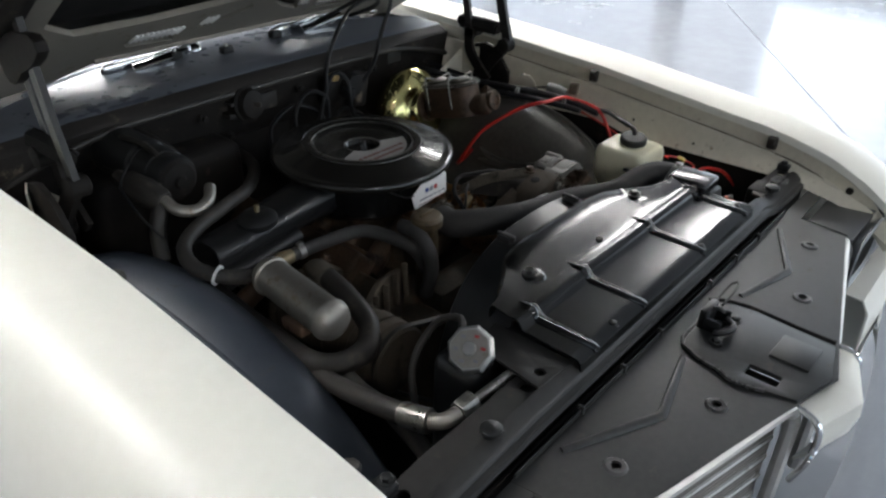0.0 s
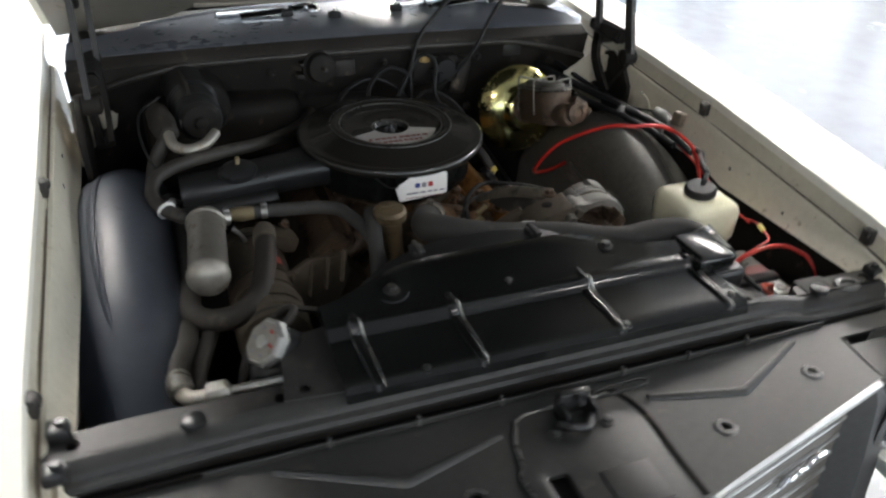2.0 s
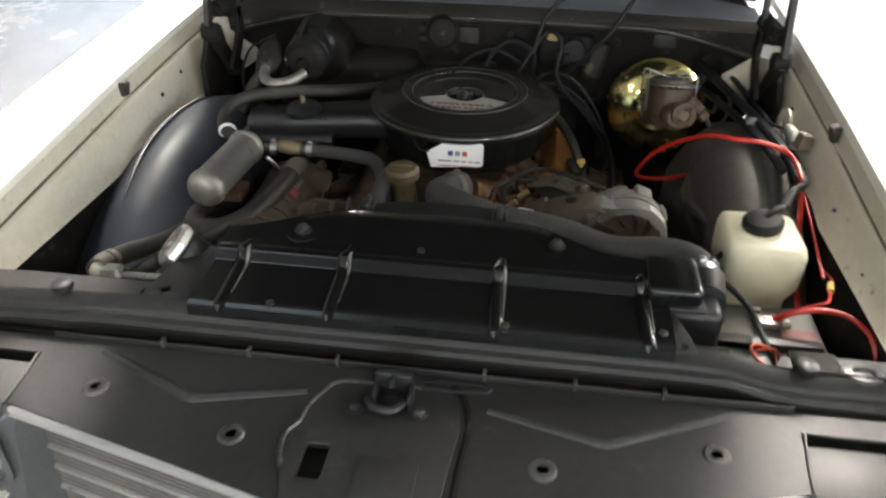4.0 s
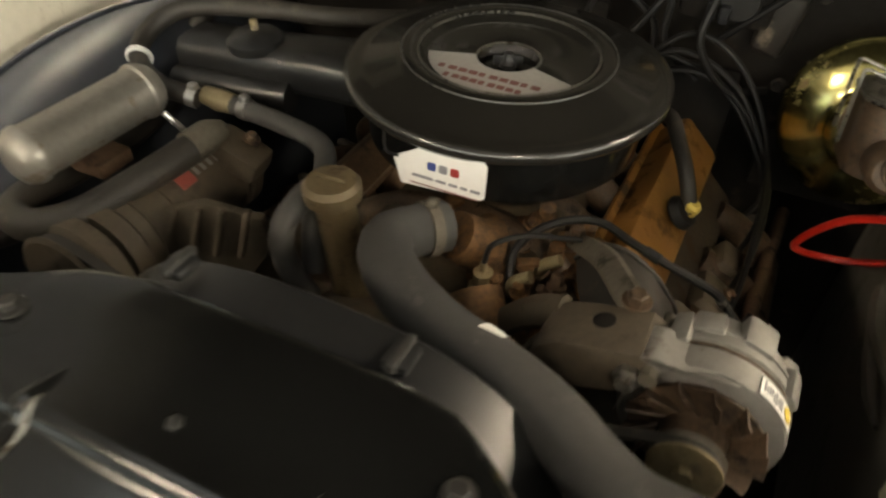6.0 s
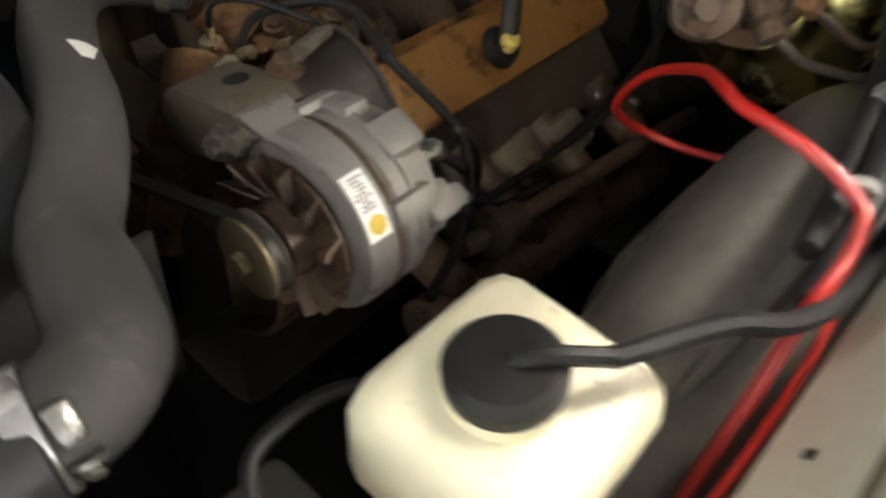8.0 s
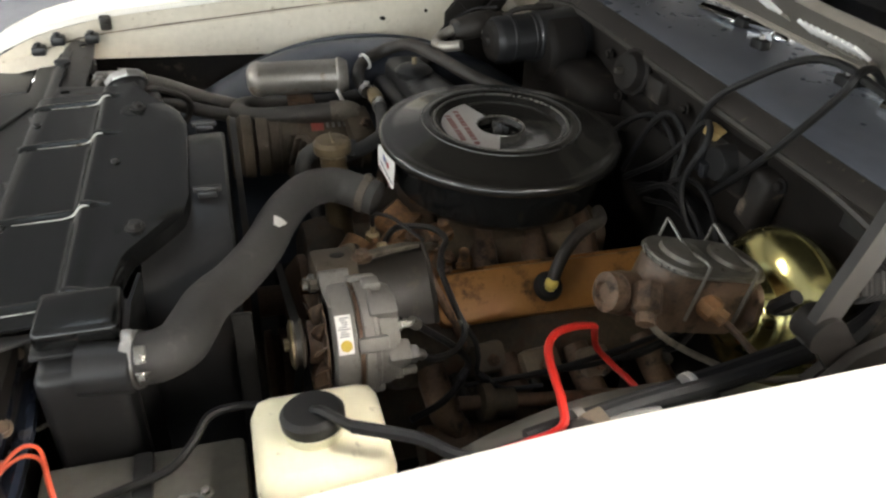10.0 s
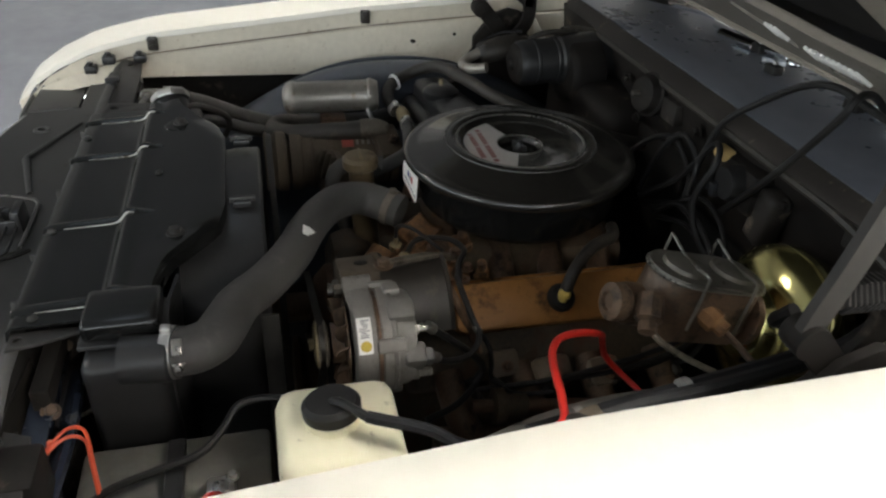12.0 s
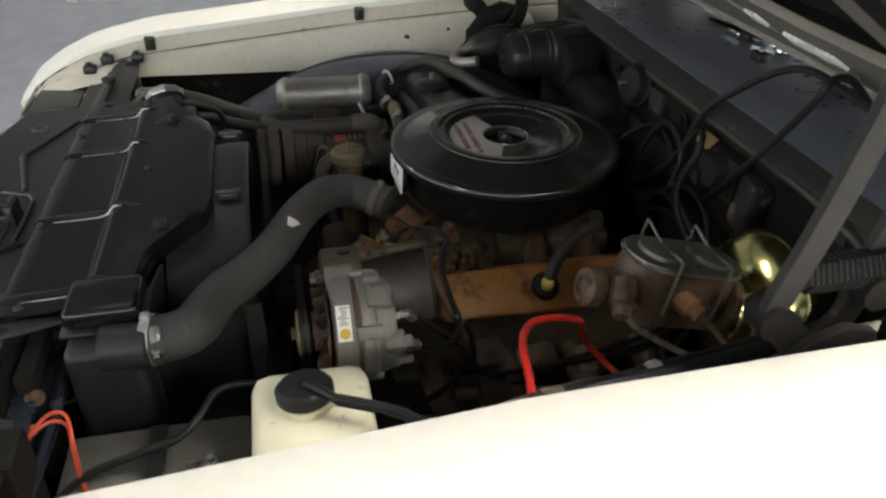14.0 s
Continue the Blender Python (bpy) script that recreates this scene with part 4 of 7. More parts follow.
def radiator_cover():
    ob = thing("radiator_cover", "glossy black ribbed radiator top cover", "radiator cover", (CX, 0.45, 0.86))
    back = [(-0.30, 0.520), (-0.25, 0.532), (-0.20, 0.560), (-0.15, 0.592), (-0.10, 0.604), (0.12, 0.606), (0.17, 0.598), (0.21, 0.570), (0.25, 0.540), (0.30, 0.530), (0.40, 0.528)]
    rows = []
    for y, z in ((0.374, 0.852), (0.376, 0.864), (0.381, 0.868), (0.40, 0.8685), (0.466, 0.870), (0.472, 0.872), (0.477, 0.879), (0.480, 0.8825), (0.484, 0.884), (0.490, 0.8835), (0.494, 0.8825)):
        rows.append([(x, y, z) for x in np.linspace(-0.272, 0.338, 40)])
    for k, z in ((0.12, 0.8822), (0.3, 0.884), (0.6, 0.887), (0.92, 0.889), (1.0, 0.885), (1.01, 0.868)):
        rows.append([(x, 0.494 + (lerp_table(back, x) - 0.494) * k, z) for x in np.linspace(-0.272, 0.338, 40)])
    part("panel", sheet_bm(rows, -0.003), GLOSS, ob)
    for x in (-0.232, -0.090, 0.120, 0.305):
        part("rib", tube_bm([(x + 0.004, 0.377, 0.862), (x + 0.004, 0.384, 0.8685), (x, 0.464, 0.871), (x, 0.474, 0.875), (x, 0.482, 0.885), (x + 0.001, 0.500, 0.8835), (x + 0.004, 0.525 if x < 0.3 else 0.51, 0.884)], [0.007, 0.0105, 0.0105, 0.0105, 0.0100, 0.008, 0.002], 10, 3, flat=0.55), GLOSS, ob)
        # thin bright tube paints the highlight along the rib's right edge
        part("rib_glint", tube_bm([(x + 0.010, 0.400, 0.8722), (x + 0.009, 0.440, 0.8730), (x + 0.008, 0.462, 0.8742), (x + 0.007, 0.472, 0.8784), (x + 0.006, 0.481, 0.8878), (x + 0.006, 0.490, 0.8880)], [0.0006, 0.0011, 0.0014, 0.0022, 0.0024, 0.0008], 8, 3), DULLSTEEL, ob, "bright streak painting the highlight on a rib")
    for x, y in ((-0.165, 0.535), (0.193, 0.548)):
        part("mount_boss", lathe_bm([(0.030, -0.004), (0.024, 0.0015), (0.016, 0.002), (0, 0.002)], pose(x, y, 0.8865), 24), GLOSS, ob)
        part("bolt", bolt_bm((x, y, 0.8895), r=0.008, h=0.008), RAILBLACK, ob)
    for x, y, z in ((-0.165, 0.386, 0.8683), (0.133, 0.385, 0.8683), (0.008, 0.513, 0.8835), (0.325, 0.40, 0.868)):
        part("bolt", bolt_bm((x, y, z), r=0.006, h=0.005), SHEET, ob)
    # highlights of the crest and front edge, laid on as lighter tubes
    part("crest_glint", tube_bm([(x, 0.4815, 0.8832) for x in np.linspace(-0.262, 0.330, 20)], 0.0016, 6, 1), GLINTWEAR, ob, "bright line painting the highlight on the worn crest")
    part("front_glint", tube_bm([(x, 0.3755, 0.8590) for x in np.linspace(-0.268, 0.334, 12)], 0.0016, 6, 1), GLINTWEAR, ob, "light line painting the highlight on the front edge")
    part("side_flange", plate_bm([(-0.345, 0.392), (-0.268, 0.386), (-0.268, 0.520), (-0.30, 0.515), (-0.335, 0.47)], 0.004, Matrix.Translation((0, 0, 0.862)), [circle(-0.318, 0.408, 0.008, 12)], bevel=0.0015), RAILBLACK, ob, "dusty folded flange with a round hole")
    part("end_flange", plate_bm([(0.336, 0.378), (0.366, 0.378), (0.360, 0.410), (0.346, 0.452), (0.336, 0.456)], 0.004, Matrix.Translation((0, 0, 0.8635)), [circle(0.350, 0.388, 0.005, 12)], bevel=0.0015), RAILBLACK, ob, "worn flat flange with a hole")
    part("end_cap", box_bm((0.345, 0.500, 0.882), (0.070, 0.082, 0.026), 0.007, seg=3), GLOSS, ob, "raised end over the radiator tank")


radiator_cover()


def fan_shroud():
    ob = thing("fan_shroud", "black plastic fan shroud behind the radiator", "fan shroud", (CX, 0.60, 0.40))
    cx, cz, a, b, e = 0.02, 0.575, 0.262, 0.307, 2.7

    def on(t, grow):
        c, s = math.cos(t), math.sin(t)
        return (cx + (a + grow) * math.copysign(abs(c) ** (2 / e), c), cz + (b + grow) * math.copysign(abs(s) ** (2 / e), s))
    rows = []
    for i in range(49):
        t = radians(-25 + 230 * i / 48)
        rows.append([(on(t, g)[0], y, on(t, g)[1]) for y, g in ((0.545, -0.004), (0.590, -0.004), (0.603, -0.003), (0.622, 0.0), (0.656, 0.0), (0.660, -0.004))])
    part("ring", sheet_bm(rows, 0.004), BLACK, ob)
    part("side_wall", sheet_bm([[(0.285, 0.545, 0.60), (0.372, 0.54, 0.60)], [(0.285, 0.545, 0.80), (0.372, 0.54, 0.80)], [(0.262, 0.55, 0.872), (0.372, 0.532, 0.868)]], 0.004), BLACK, ob)
    for x in (-0.093, 0.108):
        part("clip", box_bm((x, 0.632, 0.884 if x < 0 else 0.882), (0.022, 0.026, 0.010), 0.003), BLACK, ob)
        part("clip_strap", box_bm((x, 0.632, 0.888 if x < 0 else 0.886), (0.008, 0.036, 0.009), 0.002), SHEET, ob)
    part("flange", box_bm((0.282, 0.657, 0.675), (0.005, 0.024, 0.27), 0.002), SHEET, ob)


fan_shroud()


def side_brace():
    ob = thing("side_brace", "black radiator side baffle with a folded brace", "baffle", (0.50, 0.42, 0.50))
    part("baffle", sheet_bm([[(x, y, z) for x, y in ((0.36, 0.396), (0.45, 0.390), (0.62, 0.386))] for z in (0.45, 0.6, 0.75, 0.845)], 0.003), FIREWALL, ob)
    part("brace", blade_bm([(0.310, 0.412, 0.822), (0.36, 0.412, 0.818), (0.44, 0.412, 0.812), (0.52, 0.412, 0.802)], 0.026, 0.012), BLUEGLOSS, ob)
    part("brace", tube_bm([(0.330, 0.428, 0.786), (0.38, 0.432, 0.786), (0.44, 0.432, 0.782), (0.53, 0.424, 0.772)], [0.013, 0.016, 0.016, 0.014], 10, 4, flat=0.6), BLUEGLOSS, ob, "dark blue glossy tubular brace")
    part("brace_edge", tube_bm([(0.374, 0.436, 0.763), (0.371, 0.458, 0.768), (0.366, 0.484, 0.754)], 0.0028, 8, 4), DULLSTEEL, ob, "thin bright folded edge")
    part("brace_bolt", bolt_bm((0.415, 0.422, 0.812), (0.4, 0.4, 0.8), 0.007, 0.008), OILYIRON, ob)
    ob2 = thing("side_brace", "black radiator side baffle beside the condenser", "baffle", (-0.50, 0.42, 0.50))
    part("baffle", sheet_bm([[(x, y, z) for x, y in ((-0.60, 0.415), (-0.43, 0.425), (-0.35, 0.44))] for z in (0.45, 0.6, 0.75, 0.845)], 0.003), FIREWALL, ob2)


side_brace()
socket = thing("bulb_socket", "grey-brown round lamp socket under the rail", "socket", (0.318, 0.423, 0.815))
aim = along((0.312, 0.420, 0.818), (0.36, 0.46, 0.87))
part("shell", lathe_bm([(0.010, -0.02), (0.019, -0.012), (0.020, 0.0), (0.017, 0.003), (0.015, -0.004), (0.008, -0.006), (0, -0.006)], aim, 20), OLDRUBBER, socket)
part("contact", lathe_bm([(0.007, -0.006), (0.007, 0.008), (0.004, 0.010), (0, 0.010)], aim, 12), BROWN, socket)
part("lead", tube_bm([(0.312, 0.420, 0.805), (0.330, 0.422, 0.785), (0.35, 0.43, 0.75)], 0.003, 6, 4), WIRE, socket)


# ---- engine bay shell ----
def wheelhouse(side):
    ob = thing("inner_fender", "black inner fender humped over the front wheel", "inner fender", (CX + side * 0.5, 1.0, 0.40), "inner fenders")
    mid, reach, drop = (1.06, 0.40, 0.24) if side > 0 else (0.96, 0.50, 0.24)
    peak = 0.838 if side > 0 else 0.852
    rows = []
    for j in range(29):
        y = (0.60 if side > 0 else 0.47) + (0.79 if side > 0 else 0.92) * j / 28
        top = peak - drop * abs((y - mid) / reach) ** 2.2
        row = []
        for i in range(19):
            a = i / 18
            if a < 0.45:
                x, z = 0.615 - (0.07 if side > 0 else 0.075) * a / 0.45, top - 0.030 * ((0.45 - a) / 0.45) ** 2
            else:
                b = (a - 0.45) / 0.55 * 1.45
                x, z = (0.545 if side > 0 else 0.540) - (0.09 if side > 0 else 0.090) * math.sin(min(b, 1.57)), top - (0.16 if side > 0 else 0.11) * (1 - math.cos(b)) - 0.35 * max(0, (a - 0.85)) / 0.15
            row.append((CX + side * x, y, z))
        rows.append(row if side > 0 else row[::-1])
    part("panel", sheet_bm(rows, 0.004), DUSTY if side > 0 else BLUEBLACK, ob)
    for off, a, b in ((0.568, -0.26, 0.16),) if side > 0 else ((0.585, -0.30, 0.20), (0.548, -0.24, 0.13)):
        pts = [(CX + side * (off - 0.02 * ((y - mid) / 0.26) ** 2), y, peak + 0.002 - drop * abs((y - mid) / reach) ** 2.2) for y in np.linspace(mid + a, mid + b, 9)]
        part("bead", tube_bm([(bx, by, bz - 0.005) for bx, by, bz in pts], [0.004] + [0.013 if side > 0 else 0.008] * 7 + [0.004], 8, 2, flat=0.6), DUSTY if side > 0 else BLUEBLACK, ob)
    if side > 0:
        # two curved stiffening beads low on the wall towards the engine
        for lower in (0.0, 0.034):
            pts = []
            for y, z in ((1.125, 0.726), (1.09, 0.712), (1.04, 0.708), (0.99, 0.716), (0.94, 0.730), (0.90, 0.735)):
                top = peak - drop * abs((y - mid) / reach) ** 2.2
                b = math.acos(max(0.13, 1 - (top - z + lower) / 0.16))
                pts.append((CX + 0.545 - 0.09 * math.sin(b), y, top - 0.16 * (1 - math.cos(b))))
            part("wall_bead", tube_bm(pts, [0.003, 0.010, 0.011, 0.011, 0.010, 0.003], 8, 4), DUSTY, ob)
    # apron up to the fender flange
    rows = [[(CX + side * x, y, z) for x, z in ((0.60, 0.30), (0.625, lerp_table(SKIRT, y) + 0.012))] for y in np.linspace(0.42, 1.40, 9)]
    part("apron", sheet_bm(rows, 0.003), FIREWALL, ob)
    # the road wheel that the hump covers
    m = along((CX + side * 0.64, 1.02, 0.33), (CX + side * 0.84, 1.02, 0.33))
    tyre = part("tyre", lathe_bm([(0.19, 0.0), (0.30, 0.0), (0.325, 0.02), (0.33, 0.10), (0.325, 0.18), (0.30, 0.2), (0.19, 0.2)], m, 40), TYRE, ob, "black road tyre")
    part("rim", lathe_bm([(0.19, 0.17), (0.17, 0.15), (0.08, 0.16), (0, 0.18)], m, 32), STEEL, tyre, "plain steel rim")


wheelhouse(1)
wheelhouse(-1)


# added sheet under the open bay, blocks the light from the floor
solo("bay_light_block", box_bm((CX, 0.93, 0.26), (1.24, 1.16, 0.02), 0.004), FIREWALL, "added dark sheet that keeps light from below out of the bay", "undertray", kind="structure")


# ---- radiator and fan ----
def radiator():
    ob = thing("radiator", "black crossflow radiator with side tanks", "radiator", (CX, 0.49, 0.36))
    part("condenser", box_bm((CX, 0.415, 0.62), (0.80, 0.02, 0.44), 0.003), FIREWALL, ob)
    part("core", box_bm((CX, 0.475, 0.62), (0.62, 0.05, 0.48), 0.003), BLACK, ob)
    bm = box_bm((0.360, 0.500, 0.750), (0.104, 0.084, 0.225), 0.012, seg=3)
    part("tank", bm, BLACK, ob)
    part("tank", box_bm((-0.335, 0.515, 0.69), (0.075, 0.085, 0.31), 0.02, seg=3), BLACK, ob)
    part("tank_bead", box_bm((0.345, 0.500, 0.867), (0.080, 0.092, 0.006), 0.0025), BLACK, ob)
    part("hose_neck", lathe_bm([(0.027, 0), (0.027, 0.05), (0.025, 0.052)], along((0.392, 0.500, 0.853), (0.400, 0.560, 0.854)), 18), BLACK, ob)
    m = along((-0.334, 0.506, 0.853), (-0.334 - 0.70, 0.506 - 0.18, 0.853 + 0.69))
    part("filler_neck", lathe_bm([(0.030, -0.05), (0.030, 0.006), (0.034, 0.010)], m, 20), BLACK, ob)
    cap = part("filler_cap", lathe_bm([(0.033, 0.010), (0.035, 0.013), (0.035, 0.022), (0.031, 0.026), (0.010, 0.027), (0.009, 0.030), (0, 0.030)], m, 8), STEEL, ob, "worn bright eight-sided radiator cap", angle=20)
    part("label", plate_bm(circle(0, 0, 0.0285, 8), 0.001, m @ Matrix.Translation((0, 0, 0.0275)), [circle(0, 0, 0.010)]), CAN, cap, "pale printed cap face")
    for k in range(6):
        t = radians(60 * k + 15)
        part("print_bar", box_bm(m @ Vector((0.0195 * math.cos(t), 0.0195 * math.sin(t), 0.0279)), (0.007, 0.004, 0.0012), 0, [math.degrees(v) for v in m.to_euler()]), REDINK if k < 2 else GREYINK, cap)
    part("overflow_hose", tube_bm([(-0.335, 0.53, 0.85), (-0.30, 0.56, 0.865), (-0.31, 0.60, 0.84), (-0.36, 0.60, 0.79), (-0.39, 0.56, 0.72)], 0.006, 8, 4), OLDRUBBER, ob)


radiator()


def fan():
    ob = thing("cooling_fan", "dusty brown engine cooling fan", "fan", (0.02, 0.62, 0.42))
    m = along((0.02, 0.585, 0.62), (0.02, 0.68, 0.62))
    part("hub", lathe_bm([(0.03, 0), (0.075, 0.01), (0.08, 0.03), (0.05, 0.045), (0.03, 0.09)], m, 24), IRON, ob)
    for k in range(7):
        a = radians(51.43 * k + 20)
        rows = []
        for j in range(5):
            r = 0.06 + 0.17 * j / 4
            rows.append([(0.02 + r * math.cos(a + w), 0.61 + dy, 0.62 + r * math.sin(a + w)) for w, dy in ((-0.22, 0.018), (0, 0.0), (0.22, -0.018))])
        part("blade", sheet_bm(rows, 0.003), IRON, ob)


fan()


# ---- engine ----
def engine():
    ob = thing("engine", "grimy V8 engine with rusty gold paint", "engine", (0.02, 1.0, 0.30))
    part("block", box_bm((0.02, 1.02, 0.52), (0.36, 0.52, 0.30), 0.03), GRIME, ob)
    for s in (-1, 1):
        head = part("cylinder_head", box_bm((0.02 + s * 0.185, 1.07, 0.645), (0.12, 0.44, 0.12), 0.014, (0, s * 45, 0)), GRIME, ob)
        man = part("exhaust_manifold", tube_bm([(0.02 + s * 0.325, 0.87, 0.585), (0.02 + s * 0.33, 1.05, 0.57), (0.02 + s * 0.33, 1.30, 0.54)], 0.03, 12, 4), OILYIRON, ob, "brown rusty cast exhaust manifold")
        for k in range(4):
            y = 0.90 + 0.11 * k
            part("exhaust_runner", tube_bm([(0.02 + s * 0.25, y, 0.655), (0.02 + s * 0.31, y + 0.01, 0.62), (0.02 + s * 0.325, y + 0.04, 0.57)], 0.022, 10, 4), OILYIRON, man)
        for k in range(4):
            y = 0.935 + 0.105 * k
            part("spark_plug", lathe_bm([(0.012, 0), (0.012, 0.02), (0.008, 0.022), (0.008, 0.05), (0.004, 0.055)], along((0.02 + s * 0.255, y, 0.64), (0.02 + s * 0.33, y, 0.655)), 8), OLDRUBBER, ob)
    # valve covers: shallow trays leaning outwards
    for s in (-1, 1):
        m = pose(0.02 + s * 0.203, 1.105, 0.737, 0, s * 45, 0)
        cover = part("valve_cover", plate_bm(rounded(-0.038, -0.185, 0.038, 0.185, 0.014), 0.05, m, bevel=0.008), GOLD if s > 0 else OILYIRON, ob, "gold painted valve cover with dark stains" if s > 0 else "oily brown valve cover")
        part("flange", plate_bm(rounded(-0.048, -0.192, 0.048, 0.192, 0.014), 0.006, m @ Matrix.Translation((0, 0, -0.044)), bevel=0.002), GOLD if s > 0 else OILYIRON, cover)
        for y in (-0.15, 0.0, 0.15):
            part("bolt", bolt_bm(m @ Vector((s * 0.043, y, -0.044)), m.to_3x3() @ Vector((0, 0, 1)), 0.005, 0.006), STEEL, cover)
    # intake manifold and its runners
    part("intake_manifold", box_bm((0.02, 1.06, 0.72), (0.20, 0.36, 0.08), 0.02), GRIME, ob, "grimy rust-stained intake manifold")
    for s in (-1, 1):
        for k in range(4):
            y = 0.93 + 0.085 * k
            part("runner", tube_bm([(0.03, y + 0.02, 0.752), (0.02 + s * 0.08, y + 0.01, 0.745), (0.02 + s * 0.15, y, 0.70)], 0.022, 10, 4), OILYIRON, ob)
    part("carburettor", box_bm((0.006, 1.085, 0.785), (0.12, 0.15, 0.06), 0.012), IRON, ob)
    part("front_cover", box_bm((0.02, 0.80, 0.58), (0.24, 0.08, 0.26), 0.03), GRIME, ob)
    # water neck and pump
    bm = lathe_bm([(0.034, 0), (0.040, 0.008), (0.030, 0.02), (0.027, 0.05)], along((0.055, 0.915, 0.745), (0.02, 0.872, 0.795)), 18)
    part("thermostat_housing", bm, RUST, ob, "rusty iron thermostat housing")
    part("housing_flange", box_bm((0.06, 0.92, 0.742), (0.10, 0.055, 0.014), 0.006), RUST, ob)
    for x in (0.022, 0.098):
        part("bolt", bolt_bm((x, 0.92, 0.749), r=0.008, h=0.012), RUST, ob)
    part("water_pump", lathe_bm([(0.07, 0), (0.07, 0.03), (0.05, 0.05), (0.025, 0.06), (0.025, 0.10)], along((0.02, 0.78, 0.62), (0.02, 0.66, 0.62)), 24), IRON, ob)
    part("pump_body", tube_bm([(0.06, 0.80, 0.66), (0.10, 0.81, 0.715), (0.075, 0.845, 0.748)], 0.03, 12, 5), RUST, ob)
    part("sender", lathe_bm([(0.016, 0), (0.016, 0.012), (0.011, 0.014), (0.011, 0.032), (0.004, 0.034), (0.004, 0.045)], pose(0.078, 0.858, 0.735), 8), BRASS, ob, "brass temperature sender")
    for x, y, z, r in ((0.11, 0.89, 0.74, 0.014), (0.13, 0.93, 0.745, 0.012), (0.0, 0.95, 0.762, 0.014), (0.15, 0.985, 0.74, 0.011), (0.105, 0.965, 0.765, 0.013)):
        part("fitting", lathe_bm([(r, 0), (r, 0.012), (r * 0.7, 0.014), (r * 0.7, 0.03), (0, 0.034)], pose(x, y, z, 12, 8, 0), 10), RUST, ob)
    # small bolts, stubs and clips on the castings round the water neck
    rng = random.Random(7)
    for k in range(44):
        x, y = rng.uniform(0.070, 0.185), rng.uniform(0.800, 0.985)
        z = 0.735 + 0.035 * rng.random() - (0.03 if y < 0.855 else 0)
        if k % 3 == 0:
            part("bracket", box_bm((x, y, z), (rng.uniform(0.012, 0.028), rng.uniform(0.010, 0.030), 0.006), 0.002, (rng.uniform(-30, 30), rng.uniform(-30, 30), rng.uniform(0, 90))), RUST, ob)
        else:
            part("bolt", bolt_bm((x, y, z), (rng.uniform(-0.5, 0.5), rng.uniform(-0.5, 0.2), 1), rng.uniform(0.005, 0.008), rng.uniform(0.006, 0.016)), RUST if k % 2 else IRON, ob)
    for x, y, z, r in ((0.095, 0.80, 0.690, 0.030), (0.135, 0.825, 0.700, 0.026), (0.165, 0.86, 0.705, 0.030), (0.12, 0.775, 0.665, 0.024), (0.17, 0.80, 0.665, 0.028), (0.07, 0.765, 0.67, 0.022)):
        part("casting_lug", lathe_bm([(r, -0.06), (r, 0.008), (r * 0.86, 0.016), (r * 0.5, 0.018), (r * 0.46, 0.026), (0, 0.028)], pose(x, y, z, 14 * math.sin(40 * x), 12 * math.cos(50 * y), 0), 12), RUST, ob)
    for x, y, z in ((0.105, 0.868, 0.742), (0.125, 0.90, 0.748)):
        part("stub_pipe", tube_bm([(x, y, z), (x + 0.006, y - 0.006, z + 0.022), (x + 0.022, y - 0.004, z + 0.034)], 0.0065, 10, 4), BRASS, ob, "brass pipe stub")
    # oil filler
    tube = part("oil_filler_tube", lathe_bm([(0.024, 0), (0.022, 0.06), (0.021, 0.17), (0.023, 0.175)], along((-0.062, 0.832, 0.66), (-0.077, 0.824, 0.834)) @ Matrix.Diagonal((1, 1, 1.035, 1)), 18), FILLER, ob, "brownish brass oil filler tube")
    part("oil_filler_cap", lathe_bm([(0.025, -0.004), (0.030, 0.0), (0.0305, 0.014), (0.026, 0.02), (0.018, 0.021), (0, 0.021)], along((-0.077, 0.824, 0.832), (-0.078, 0.8235, 0.866)), 24), FILLER, tube, "dull oil filler cap")
    part("cap_tab", box_bm((-0.078, 0.8235, 0.855), (0.036, 0.004, 0.006), 0.0015), FILLER, tube)
    # dusty shields and stubs under the driver-side head
    for y, x, z, w in ((0.985, 0.268, 0.655, 0.05), (1.055, 0.290, 0.650, 0.06), (1.135, 0.300, 0.645, 0.05)):
        part("heat_shield", box_bm((x, y, z), (0.045, w, 0.050), 0.010, (0, 35, 6)), BROWN, ob, "dusty brown heat shield")
        part("bolt", bolt_bm((x + 0.026, y, z + 0.022), (0.6, 0, 0.8), 0.006, 0.006), IRON, ob)
    part("dipstick_tube", tube_bm([(0.215, 0.90, 0.80), (0.245, 0.945, 0.70), (0.275, 0.98, 0.60), (0.28, 1.0, 0.5)], 0.006, 8, 4), IRON, ob, "thin rusty tube")
    # pulleys and belts
    part("crank_pulley", lathe_bm([(0.04, 0), (0.075, 0.01), (0.078, 0.03), (0.06, 0.035), (0.078, 0.045), (0.076, 0.055), (0.02, 0.06)], along((0.02, 0.74, 0.46), (0.02, 0.66, 0.46)), 28), IRON, ob)
    return ob


engine()


